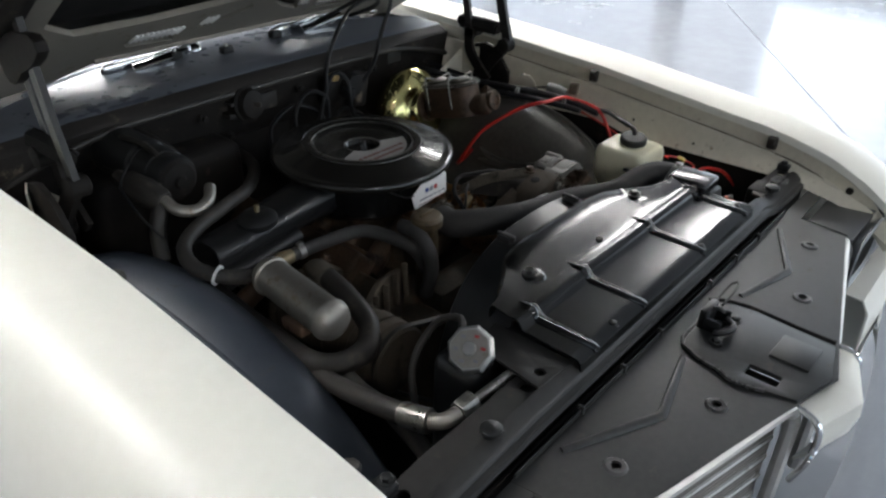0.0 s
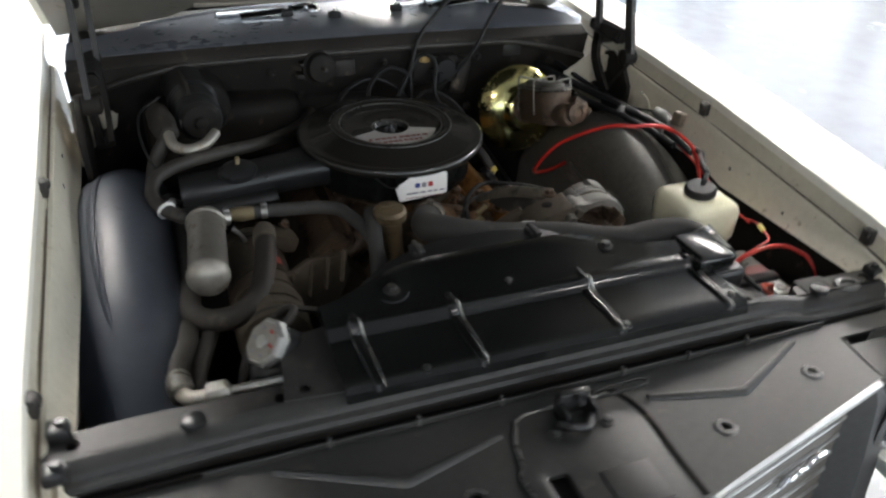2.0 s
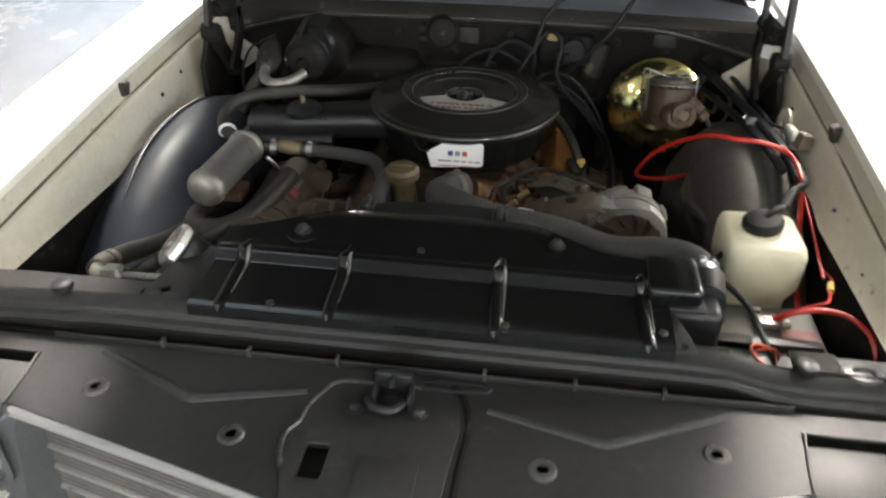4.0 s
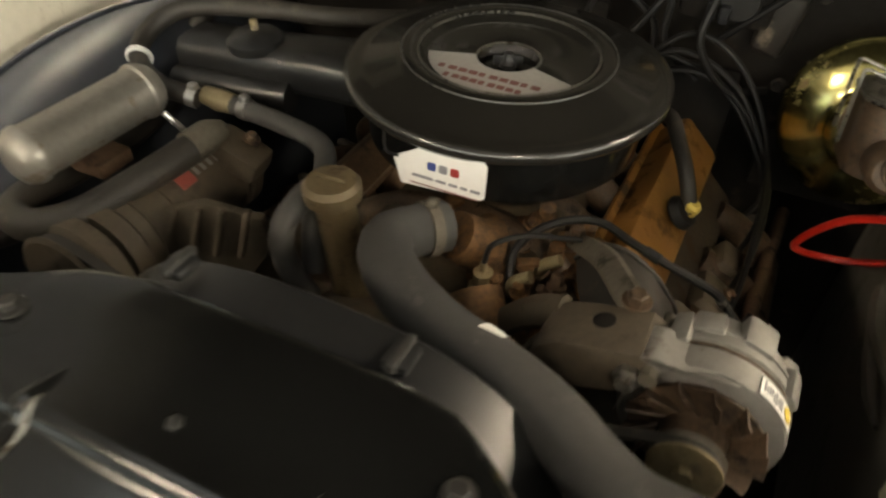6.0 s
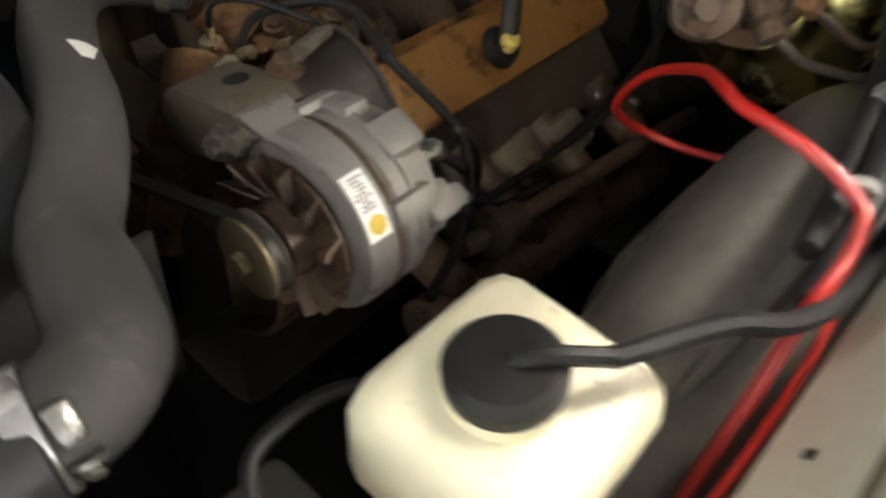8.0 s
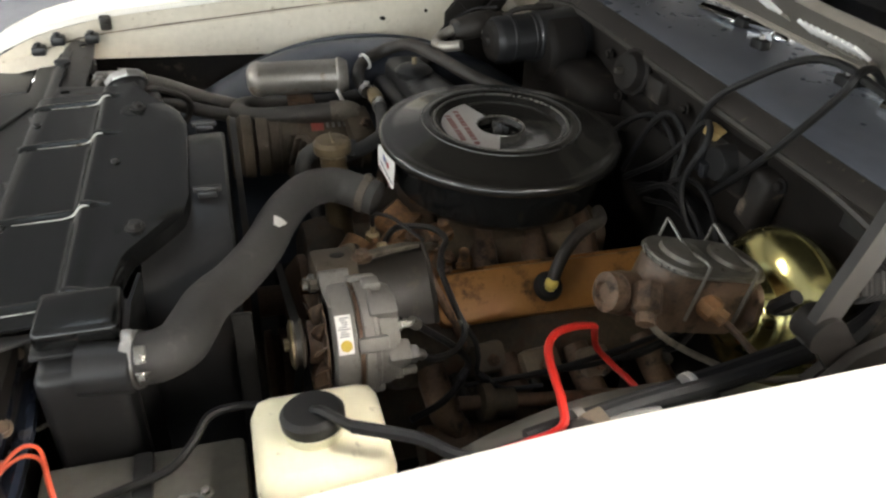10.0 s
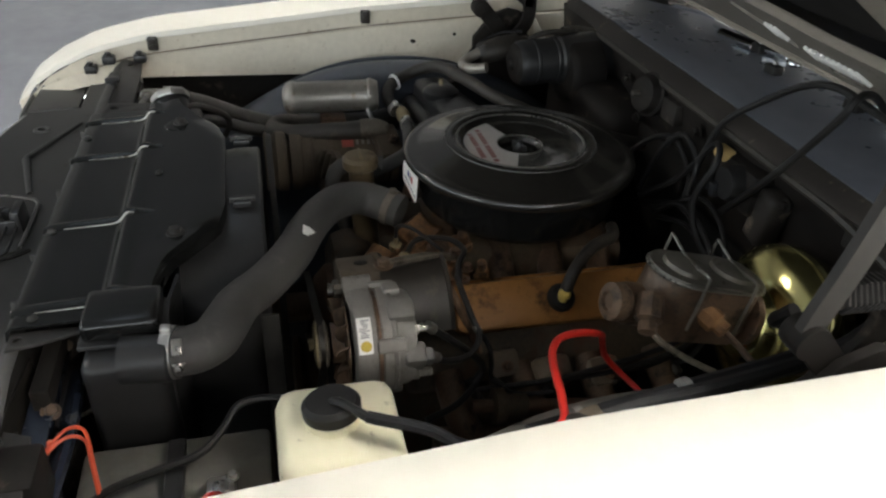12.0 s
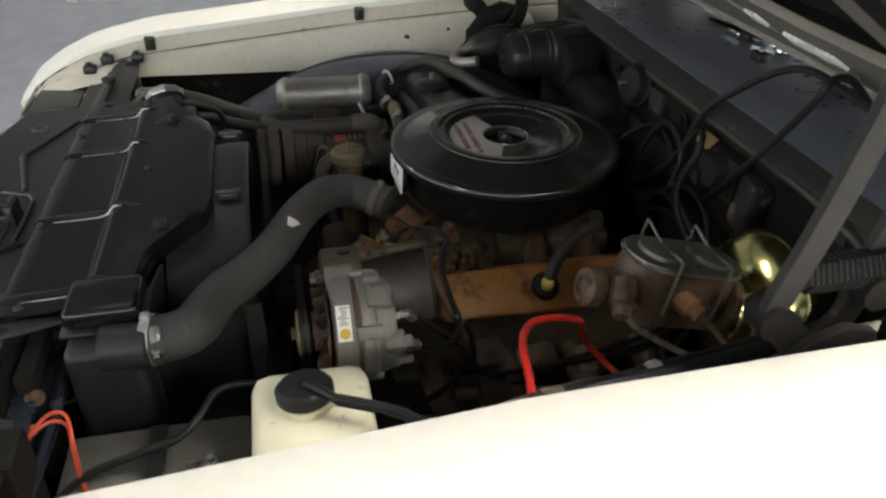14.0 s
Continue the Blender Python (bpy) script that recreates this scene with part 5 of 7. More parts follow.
def belt(name, wheels, y, w=0.011):
    """A belt round wheels (x, z, r), all in the plane of y."""
    pts = []
    for x, z, r in wheels:
        pts += [(x + r * math.cos(a), z + r * math.sin(a)) for a in (2 * math.pi * k / 24 for k in range(24))]
    pts = sorted(set(pts))
    def half(seq):
        out = []
        for p in seq:
            while len(out) > 1 and (out[-1][0] - out[-2][0]) * (p[1] - out[-2][1]) - (out[-1][1] - out[-2][1]) * (p[0] - out[-2][0]) <= 0:
                out.pop()
            out.append(p)
        return out[:-1]
    hull = half(pts) + half(pts[::-1])
    cx, cz = sum(p[0] for p in hull) / len(hull), sum(p[1] for p in hull) / len(hull)
    rows, inner = [], []
    for x, z in hull + hull[:1]:
        n = Vector((x - cx, z - cz)).normalized() * 0.004
        rows.append([(x, y - w / 2, z), (x, y + w / 2, z)])
        inner.append([(x - n.x, y - w * 0.34, z - n.y), (x - n.x, y + w * 0.34, z - n.y)])
    ob = thing(name, "worn black rubber drive belt on the pulleys", "belt", (cx, y, cz), "drive belts")
    part("outer_band", sheet_bm(rows, 0.003), OLDRUBBER, ob)
    part("inner_wedge", sheet_bm(inner, 0.004), RUBBER, ob)


belt("drive_belt", ((0.315, 0.778, 0.027), (0.02, 0.62, 0.06), (0.02, 0.46, 0.075)), 0.7185)
belt("drive_belt", ((-0.31, 0.735, 0.058), (0.02, 0.62, 0.06), (0.02, 0.46, 0.075)), 0.675)


def air_cleaner():
    ob = thing("air_cleaner", "round black air cleaner with a printed white and red decal", "air cleaner", (0.006, 1.085, 0.79))
    m = pose(0.004, 1.077, 0.881)
    part("base", lathe_bm([(0.09, -0.095), (0.150, -0.088), (0.163, -0.075), (0.167, -0.006), (0.167, 0.0)], m, 64), GLOSS, ob)
    part("lid", lathe_bm([(0.174, -0.012), (0.186, -0.012), (0.1905, -0.006), (0.190, 0.002), (0.184, 0.006), (0.176, 0.004), (0.166, 0.007), (0.132, 0.017), (0.122, 0.0225), (0.112, 0.0235), (0.104, 0.020),
                          (0.098, 0.0125), (0.094, 0.0115), (0.040, 0.0115), (0.036, 0.009), (0.034, -0.004), (0.030, -0.007), (0, -0.007)], m, 72), LIDBLACK, ob, angle=60)
    rows = [[m @ Vector((r * math.cos(radians(a)), r * math.sin(radians(a)), 0.0124)) for r in (0.038, 0.0925)] for a in np.linspace(-160, -20, 25)]
    decal = part("decal", sheet_bm(rows, -0.0006), DECAL, ob, "greyed white crescent decal")
    for y, half, n in ((-0.056, 0.062, 10), (-0.073, 0.048, 9)):
        for i in range(n):
            x0 = -half + 2 * half * i / n
            part("print_bar", plate_bm(rounded(x0, y - 0.0044, x0 + (1.65 if i % 4 else 1.2) * half / n, y + 0.0044, 0.001), 0.0006, m @ Matrix.Translation((0, 0, 0.0132))), FADEDINK, decal)
    def ring(r, z, thick):
        pts = [m @ Vector((r * math.cos(radians(5 * k)), r * math.sin(radians(5 * k)), z)) for k in range(73)]
        return tube_bm(pts, thick, 6, 1)
    # bright rings paint the reflections that run round the lid's creases
    part("glint_ring", ring(0.1045, 0.0205, 0.0016), DULLSTEEL, ob, "bright ring painting the reflection on the lid's crease")
    part("glint_ring", ring(0.0375, 0.0112, 0.0016), DULLSTEEL, ob, "bright ring painting the reflection on the centre dimple's rim")
    part("glint_ring", ring(0.1235, 0.0222, 0.0011), GLINTWEAR, ob)
    part("wing_nut", lathe_bm([(0.010, 0), (0.010, 0.012), (0.006, 0.016), (0.005, 0.024), (0, 0.026)], m @ Matrix.Translation((0, 0, -0.007)), 14), BLACK, ob)
    part("wing", box_bm(m @ Vector((0, 0, 0.008)), (0.034, 0.004, 0.012), 0.0018, (0, 0, 25)), BLACK, ob)
    # snorkel towards the passenger side, with its vacuum motor
    rows = []
    for x, y, z, w, h in ((-0.12, 1.055, 0.842, 0.050, 0.046), (-0.20, 1.045, 0.840, 0.042, 0.044), (-0.32, 1.030, 0.834, 0.036, 0.040), (-0.420, 1.022, 0.828, 0.034, 0.040)):
        rows.append([(x, y + w * max(-1, min(1, 1.15 * math.cos(a))), z + h * 0.62 * max(-1, min(1, 1.25 * math.sin(a)))) for a in (2 * math.pi * k / 16 for k in range(17))])
    part("snorkel", sheet_bm(rows, 0.003), BLACK, ob, "black snorkel duct", angle=50)
    motor = part("vacuum_motor", lathe_bm([(0.034, 0), (0.036, 0.006), (0.036, 0.012), (0.028, 0.020), (0.010, 0.024), (0, 0.024)], pose(-0.313, 1.018, 0.855, 0, -4, 0), 24), BLACK, ob)
    part("nipple", lathe_bm([(0.005, 0), (0.005, 0.015), (0, 0.016)], pose(-0.313, 1.018, 0.877), 8), BRASS, motor)
    part("warm_air_tube", tube_bm([(-0.25, 0.995, 0.812), (-0.33, 0.985, 0.808), (-0.42, 0.98, 0.80)], 0.020, 12, 4), BLACK, ob)


air_cleaner()


def hang_tag():
    ob = thing("hang_tag", "white cardboard sales tag hanging from the air cleaner", "tag", (0.02, 0.895, 0.835))
    o, u, v = Vector((-0.0445, 0.8905, 0.8255)), Vector((1.0, 0.015, 0.0)).normalized(), Vector((0.0, 0.05, 1.0)).normalized()
    v = (v - u * v.dot(u)).normalized()
    n = u.cross(v)
    m = Matrix((u, v, n)).transposed().to_4x4()
    m.translation = o
    out = [(0.008, -0.002), (0.010, -0.004), (0.100, 0.002), (0.104, 0.006), (0.104, 0.043), (0.100, 0.047), (0.036, 0.047), (0.0, 0.026)]
    card = part("card", plate_bm(out, 0.0012, m), PAPER, ob)
    for x, mat in ((0.044, BLUEINK), (0.057, GREYINK), (0.070, REDINK)):
        part("icon", plate_bm(rounded(x - 0.0048, 0.021, x + 0.0048, 0.0305, 0.002), 0.0006, m @ Matrix.Translation((0, 0, 0.0007))), mat, card)
    for i, (x, w) in enumerate(((0.022, 0.024), (0.049, 0.012), (0.064, 0.010), (0.077, 0.008), (0.088, 0.011))):
        part("print_bar", plate_bm(rounded(x, 0.0090, x + w, 0.0122, 0.001), 0.0006, m @ Matrix.Translation((0, 0, 0.0007))), GREYINK, card)
    part("print_bar", plate_bm(rounded(0.020, 0.0005, 0.096, 0.0018, 0.0004), 0.0006, m @ Matrix.Translation((0, 0, 0.0007))), FADEDINK, card)
    part("string", tube_bm([m @ Vector((0.006, 0.027, 0.0)), m @ Vector((-0.012, 0.028, -0.004)), (-0.075, 0.925, 0.862)], 0.0016, 6, 3), WIRE, ob)


hang_tag()


def alternator():
    AX, AZ = 0.315, 0.778
    ob = thing("alternator", "dusty cast aluminium alternator with a small label", "alternator", (AX, 0.79, 0.69))
    ax = Matrix.Translation((AX, 0, AZ)) @ pose(0, 0, 0, -90, 0, 0)

    def turn(profile, seg=40):
        return lathe_bm([(r, y) for r, y in profile], ax, seg)
    # the y of the car runs along the axis
    part("front_case", turn([(0.030, 0.754), (0.060, 0.755), (0.067, 0.758), (0.0685, 0.763), (0.0685, 0.782), (0.066, 0.784)]), ALU, ob)
    part("stator", turn([(0.066, 0.784), (0.066, 0.789)]), IRON, ob)
    part("rear_case", turn([(0.066, 0.789), (0.0685, 0.791), (0.067, 0.808), (0.064, 0.810), (0.0630, 0.823), (0.058, 0.833), (0.040, 0.837), (0.0, 0.837)]), ALU, ob)
    part("rear_band", turn([(0.066, 0.802), (0.0690, 0.803), (0.0690, 0.807), (0.066, 0.808)]), ALU, ob)
    for k in range(4):
        a = radians(30 + 90 * k)
        part("through_bolt", box_bm((AX + 0.067 * math.cos(a), 0.80, AZ + 0.067 * math.sin(a)), (0.014, 0.036, 0.018), 0.004, (0, -math.degrees(a), 0)), ALU, ob)
    part("fan", turn([(0.014, 0.729), (0.026, 0.730), (0.028, 0.746), (0.055, 0.748), (0.055, 0.7505), (0.014, 0.752)]), OILYIRON, ob, "dark stamped cooling fan")
    for k in range(13):
        t = 2 * math.pi * k / 13 + 0.2
        rows = []
        for r, lift, lean in ((0.029, 0.007, 0.0), (0.042, 0.014, 0.12), (0.058, 0.018, 0.26)):
            rows.append([(AX + r * math.cos(t + lean + w), 0.749 - h, AZ + r * math.sin(t + lean + w)) for w, h in ((0.13, 0.0), (0.05, lift * 0.8), (-0.03, lift))])
        part("fan_vane", sheet_bm(rows, 0.0018), OILYIRON, ob)
    part("pulley", turn([(0.012, 0.710), (0.028, 0.711), (0.031, 0.713), (0.024, 0.7175), (0.024, 0.7195), (0.031, 0.724), (0.028, 0.726), (0.012, 0.730)]), GREYIRON, ob)
    part("pulley_face", turn([(0.010, 0.7085), (0.024, 0.7080), (0.030, 0.7105), (0.030, 0.7125), (0.010, 0.7125)]), BRASS, ob, "pale brassy pulley face")
    part("shaft_nut", lathe_bm([(0.008, 0.702), (0.008, 0.709), (0.005, 0.710)], ax, 6), BRASS, ob)
    # top lug and its bolt
    tip, tr = Vector((0.268, 0.827)), 0.017
    way = math.atan2(tip.y - AZ, tip.x - AX)
    gusset = [(tip.x + tr * math.cos(way + a), tip.y + tr * math.sin(way + a)) for a in np.linspace(-1.35, 1.35, 9)]
    gusset += [(AX + 0.066 * math.cos(way + a), AZ + 0.066 * math.sin(way + a)) for a in (1.05, 0.7, 0.3, -0.3, -0.7, -1.05)]
    part("lug", plate_bm(gusset, 0.038, pose(0, 0.751, 0, 90, 0, 0), bevel=0.004), ALU, ob, "cast mounting lug")
    part("bolt", lathe_bm([(0.008, 0), (0.008, 0.010), (0.005, 0.011), (0.005, 0.08)], along((0.268, 0.741, 0.827), (0.268, 0.84, 0.827)), 8), GREYIRON, ob)
    for z, x in ((0.812, 0.345), (0.748, 0.358)):
        part("terminal", lathe_bm([(0.009, -0.004), (0.009, 0.004), (0.006, 0.005), (0.006, 0.020), (0.004, 0.022)], along((x, 0.834, z), (x, 0.90, z)), 6), DULLSTEEL, ob, "plated terminal stud")
    part("plug", box_bm((0.366, 0.830, 0.784), (0.028, 0.028, 0.034), 0.005, (0, 30, 0)), ALU, ob)
    part("plug_end", box_bm((0.370, 0.847, 0.784), (0.018, 0.014, 0.024), 0.004, (0, 30, 0)), GREYPLASTIC, ob)
    part("rear_boss", box_bm((0.338, 0.816, 0.836), (0.030, 0.034, 0.020), 0.005, (0, 22, 0)), ALU, ob)
    part("rear_boss", box_bm((0.300, 0.810, 0.843), (0.026, 0.022, 0.012), 0.004, (0, -14, 0)), ALU, ob)
    part("case_gap", turn([(0.0690, 0.7835), (0.0694, 0.7845), (0.0690, 0.7855)]), OILYIRON, ob, "dark joint between the case halves")
    # label lies on the case, towards the fender
    def patch(y0, y1, a0, a1, lift):
        return sheet_bm([[(AX + lift * math.cos(a), y, AZ + lift * math.sin(a)) for y in (y0, y1)] for a in np.linspace(radians(a0), radians(a1), 7)], -0.0006)
    lab = part("label", patch(0.759, 0.777, 24, 62, 0.0692), PAPER, ob, "small white label with an ochre stamp")
    rows = []
    for k in range(9):
        u = -1 + k / 4
        w = 0.0068 * math.sqrt(max(0.02, 1 - u * u))
        rows.append([(AX + 0.0697 * math.cos(radians(32) + u * 0.098), 0.7685 + v, AZ + 0.0697 * math.sin(radians(32) + u * 0.098)) for v in (-w, w)])
    part("stamp", sheet_bm(rows, -0.0006), YELINK, lab, "round ochre stamp")
    rng = random.Random(3)
    for k in range(9):
        a0 = 40.5 + 2.2 * k
        y0 = rng.uniform(0.761, 0.766)
        part("print_bar", patch(y0, rng.uniform(0.770, 0.7755), a0, a0 + 1.2, 0.0697), GREYINK, lab)


alternator()


def alternator_bracket():
    ob = thing("alternator_bracket", "grimy brown cast alternator bracket with a bolt hole", "bracket", (0.20, 0.80, 0.70))
    eye = [(0.266, 0.806), (0.267, 0.836), (0.256, 0.842), (0.238, 0.838), (0.212, 0.832), (0.188, 0.824), (0.172, 0.812), (0.166, 0.795), (0.172, 0.775), (0.192, 0.765), (0.222, 0.778), (0.248, 0.790)]
    part("arm", plate_bm(eye, 0.054, pose(0, 0.749, 0, 90, 0, 0), bevel=0.008), BROWNIRON, ob)
    # plain black disc on the arm paints the shade inside the bolt hole
    part("bolt_hole_shade", lathe_bm([(0.0100, -0.003), (0.0098, 0.0006), (0.0080, 0.0010), (0, 0.0010)], along((0.219, 0.783, 0.8335), (0.212, 0.783, 0.859)), 18), FIREWALL, ob, "black disc standing in for the shade in the bolt hole")
    part("clamp_bolt", lathe_bm([(0.012, 0), (0.012, 0.008), (0.008, 0.010), (0.008, 0.016), (0, 0.017)], along((0.252, 0.750, 0.818), (0.252, 0.70, 0.818)), 6), DULLSTEEL, ob)
    # cast legs down to the front cover
    part("leg", tube_bm([(0.192, 0.775, 0.808), (0.172, 0.782, 0.775), (0.160, 0.792, 0.73), (0.150, 0.80, 0.66)], [0.020, 0.019, 0.018, 0.020], 10, 4, flat=0.7), BROWNIRON, ob)
    part("leg", tube_bm([(0.182, 0.800, 0.808), (0.150, 0.812, 0.785), (0.118, 0.822, 0.745), (0.10, 0.83, 0.70)], [0.018, 0.016, 0.016, 0.018], 10, 4, flat=0.6), BROWNIRON, ob)
    part("adjuster_strap", blade_bm([(0.268, 0.757, 0.800), (0.300, 0.757, 0.720), (0.285, 0.757, 0.640), (0.22, 0.757, 0.58)], 0.024, 0.005), OILYIRON, ob)
    # dark shield between the bracket and the valve cover
    rows = []
    for y, sect in ((0.803, ((0.198, 0.785), (0.214, 0.818), (0.236, 0.827), (0.262, 0.815), (0.276, 0.785), (0.280, 0.752))),
                    (0.835, ((0.188, 0.785), (0.205, 0.814), (0.228, 0.822), (0.256, 0.810), (0.274, 0.780), (0.280, 0.748))),
                    (0.870, ((0.172, 0.784), (0.192, 0.811), (0.214, 0.817), (0.244, 0.803), (0.268, 0.772), (0.277, 0.745))),
                    (0.905, ((0.160, 0.782), (0.180, 0.808), (0.206, 0.812), (0.236, 0.796), (0.262, 0.766), (0.272, 0.742)))):
        rows.append([(x, y + 0.03 * (0.80 - z), z) for x, z in sect])
    part("shield", sheet_bm(rows, 0.004), OLDRUBBER, ob, "dark sheet shield behind the alternator", angle=60)
    part("shield_lip", tube_bm(rows[-1], 0.0035, 8, 3), OLDRUBBER, ob)
    part("stay", tube_bm([(0.146, 0.940, 0.776), (0.168, 0.912, 0.796), (0.196, 0.875, 0.818), (0.228, 0.822, 0.834), (0.240, 0.806, 0.836)], [0.010, 0.012, 0.013, 0.013, 0.010], 8, 4, flat=0.5), GREYIRON, ob, "flat grey stay bar")
    part("stay_bolt", bolt_bm((0.238, 0.812, 0.838), (0, 0, 1), 0.009, 0.010), OILYIRON, ob)
    part("stay_bolt", bolt_bm((0.150, 0.935, 0.782), (0, 0.2, 1), 0.009, 0.012), OILYIRON, ob)


alternator_bracket()


# ---- brakes ----
def brake_booster():
    ob = thing("brake_booster", "yellow zinc plated brake booster on the firewall", "brake booster", (0.413, 1.33, 0.68))
    m = along((0.411, 1.355, 0.791), (0.411, 1.155, 0.831)) @ Matrix.Diagonal((0.91, 0.91, 1, 1))
    part("rear_shell", lathe_bm([(0.06, -0.038), (0.09, -0.010), (0.108, 0.012), (0.114, 0.034), (0.119, 0.040), (0.119, 0.050)], m, 56), ZINC, ob)
    part("front_shell", lathe_bm([(0.119, 0.050), (0.1195, 0.055), (0.1165, 0.0585), (0.112, 0.0635), (0.104, 0.0705), (0.094, 0.0765), (0.082, 0.0815), (0.070, 0.0850), (0.062, 0.0870), (0.057, 0.0900), (0.055, 0.1000), (0.045, 0.1040), (0, 0.1040)], m, 64), ZINC, ob, angle=60)
    part("check_valve", tube_bm([m @ Vector((0.06, 0.05, 0.09)), m @ Vector((0.065, 0.055, 0.115)), m @ Vector((0.09, 0.09, 0.12))], 0.009, 8, 3), WIRE, ob)


brake_booster()


def master_cylinder():
    ob = thing("master_cylinder", "rusty brown brake master cylinder with a clamped steel lid", "master cylinder", (0.42, 1.17, 0.80))
    m = pose(0.413, 1.183, 0.898, -15, 0, 2)
    ends = []
    for k in range(24):
        a = 2 * math.pi * k / 24
        ends.append((0.040 * math.cos(a), (0.038 if math.sin(a) > 0 else -0.038) + 0.042 * math.sin(a)))
    rim = [(x * 1.02, y * 1.02) for x, y in ends]
    part("reservoir", plate_bm(ends, 0.075, m, bevel=0.004), OILYIRON, ob)
    part("bore", lathe_bm([(0.0, 0.0), (0.018, 0.0), (0.024, 0.006), (0.026, 0.02), (0.028, 0.19), (0.040, 0.195), (0.040, 0.205)], along(m @ Vector((0, -0.115, -0.052)), m @ Vector((0, 0.1, -0.052))), 20), OILYIRON, ob)
    lid = part("lid", plate_bm(rim, 0.0075, m @ Matrix.Translation((0, 0, 0.008)), bevel=0.003), LIDSTEEL, ob, "dull grey plated steel lid")
    part("lid_rim", tube_bm([m @ Vector((x * 1.01, y * 1.01, 0.0025)) for x, y in rim + rim[:1]], 0.0020, 6, 1), DULLSTEEL, lid, "brighter steel edge of the lid")
    for y in (-0.036, 0.036):
        part("lid_boss", lathe_bm([(0.029, -0.002), (0.027, 0.004), (0.020, 0.0075), (0.010, 0.009), (0, 0.009)], m @ Matrix.Translation((0, y, 0.009)), 22), LIDSTEEL, lid)
        part("bail", tube_bm([m @ Vector(q) for q in ((0.047, y + 0.004, -0.052), (0.047, y, 0.014), (0.044, y - 0.001, 0.021), (0.036, y - 0.001, 0.0215), (0.0, y + 0.002, 0.0165), (-0.036, y, 0.026), (-0.045, y, 0.027), (-0.048, y + 0.002, 0.018), (-0.048, y + 0.004, -0.052))], 0.0021, 6, 3), DULLSTEEL, ob, "bent steel wire bail")
    nut = m @ Vector((0.046, -0.091, -0.043))
    part("outlet", lathe_bm([(0.017, -0.03), (0.017, 0.0), (0.011, 0.004), (0.011, 0.016), (0.006, 0.018)], along(nut, nut + Vector((0.6, -0.3, -0.4))), 8), OILYIRON, ob)
    part("front_boss", lathe_bm([(0.02, 0), (0.023, 0.004), (0.023, 0.02), (0.012, 0.024), (0.010, 0.02), (0, 0.02)], along(m @ Vector((0.010, -0.105, -0.045)), m @ Vector((0.012, -0.16, -0.045))), 18), OILYIRON, ob)
    part("brake_pipe", tube_bm([nut + Vector((0.004, -0.002, -0.003)), (0.482, 1.095, 0.862), (0.492, 1.125, 0.842), (0.508, 1.158, 0.828), (0.535, 1.188, 0.824), (0.56, 1.26, 0.84), (0.55, 1.36, 0.85)], 0.0040, 8, 5), GREYIRON, ob, "dull grey brake pipe")
    part("outlet", lathe_bm([(0.015, -0.03), (0.015, 0.0), (0.010, 0.004), (0.010, 0.014), (0.005, 0.016)], along((0.462, 1.178, 0.862), (0.50, 1.20, 0.847)), 8), RUST, ob, "rusty pipe nut")
    part("brake_pipe", tube_bm([(0.464, 1.179, 0.862), (0.487, 1.196, 0.846), (0.520, 1.218, 0.832), (0.54, 1.30, 0.835)], 0.0042, 8, 5), OILYIRON, ob, "brown steel brake pipe")


master_cylinder()


# ---- reservoir and battery ----
def washer_reservoir():
    ob = thing("washer_reservoir", "cream plastic washer fluid reservoir with a black cap", "reservoir", (0.515, 0.715, 0.66))
    bm = bmesh.new()
    rows = []
    for z, k, dy in ((0.640, 0.74, 0.0), (0.700, 0.78, 0.0), (0.745, 0.80, 0.0), (0.772, 0.98, 0.0), (0.825, 1.0, 0.0), (0.838, 0.94, 0), (0.843, 0.80, 0)):
        rows.append([(0.515 + k * 0.060 * max(-1, min(1, 1.3 * math.cos(a))), 0.715 + 0.005 + k * 0.064 * max(-1, min(1, 1.3 * math.sin(a))), z) for a in (2 * math.pi * i / 32 for i in range(32))])
    vs = [[bm.verts.new(p) for p in row] for row in rows]
    for a, b in zip(vs, vs[1:]):
        for i in range(32):
            bm.faces.new((a[i], a[(i + 1) % 32], b[(i + 1) % 32], b[i]))
    bm.faces.new(vs[0][::-1])
    bm.faces.new(vs[-1])
    part("bottle", bm, PLASTIC, ob, angle=60)
    part("neck", lathe_bm([(0.030, 0), (0.029, 0.012)], pose(0.511, 0.714, 0.840), 24), PLASTIC, ob)
    cap = part("cap", lathe_bm([(0.029, 0.0), (0.0305, 0.003), (0.0305, 0.012), (0.026, 0.017), (0.010, 0.018), (0, 0.018)], pose(0.511, 0.714, 0.850, 4, -8, 0), 28), WIRE, ob, "black plastic cap")
    part("spout", tube_bm([(0.512, 0.714, 0.866), (0.524, 0.722, 0.875), (0.545, 0.745, 0.872)], 0.005, 8, 3), WIRE, cap)
    part("outlet_hose", tube_bm([(0.545, 0.745, 0.872), (0.574, 0.80, 0.873), (0.597, 0.83, 0.869), (0.610, 0.88, 0.862), (0.612, 0.98, 0.862), (0.603, 1.10, 0.860), (0.585, 1.25, 0.862), (0.55, 1.38, 0.885)], 0.0062, 8, 5), LOOM, ob)


washer_reservoir()


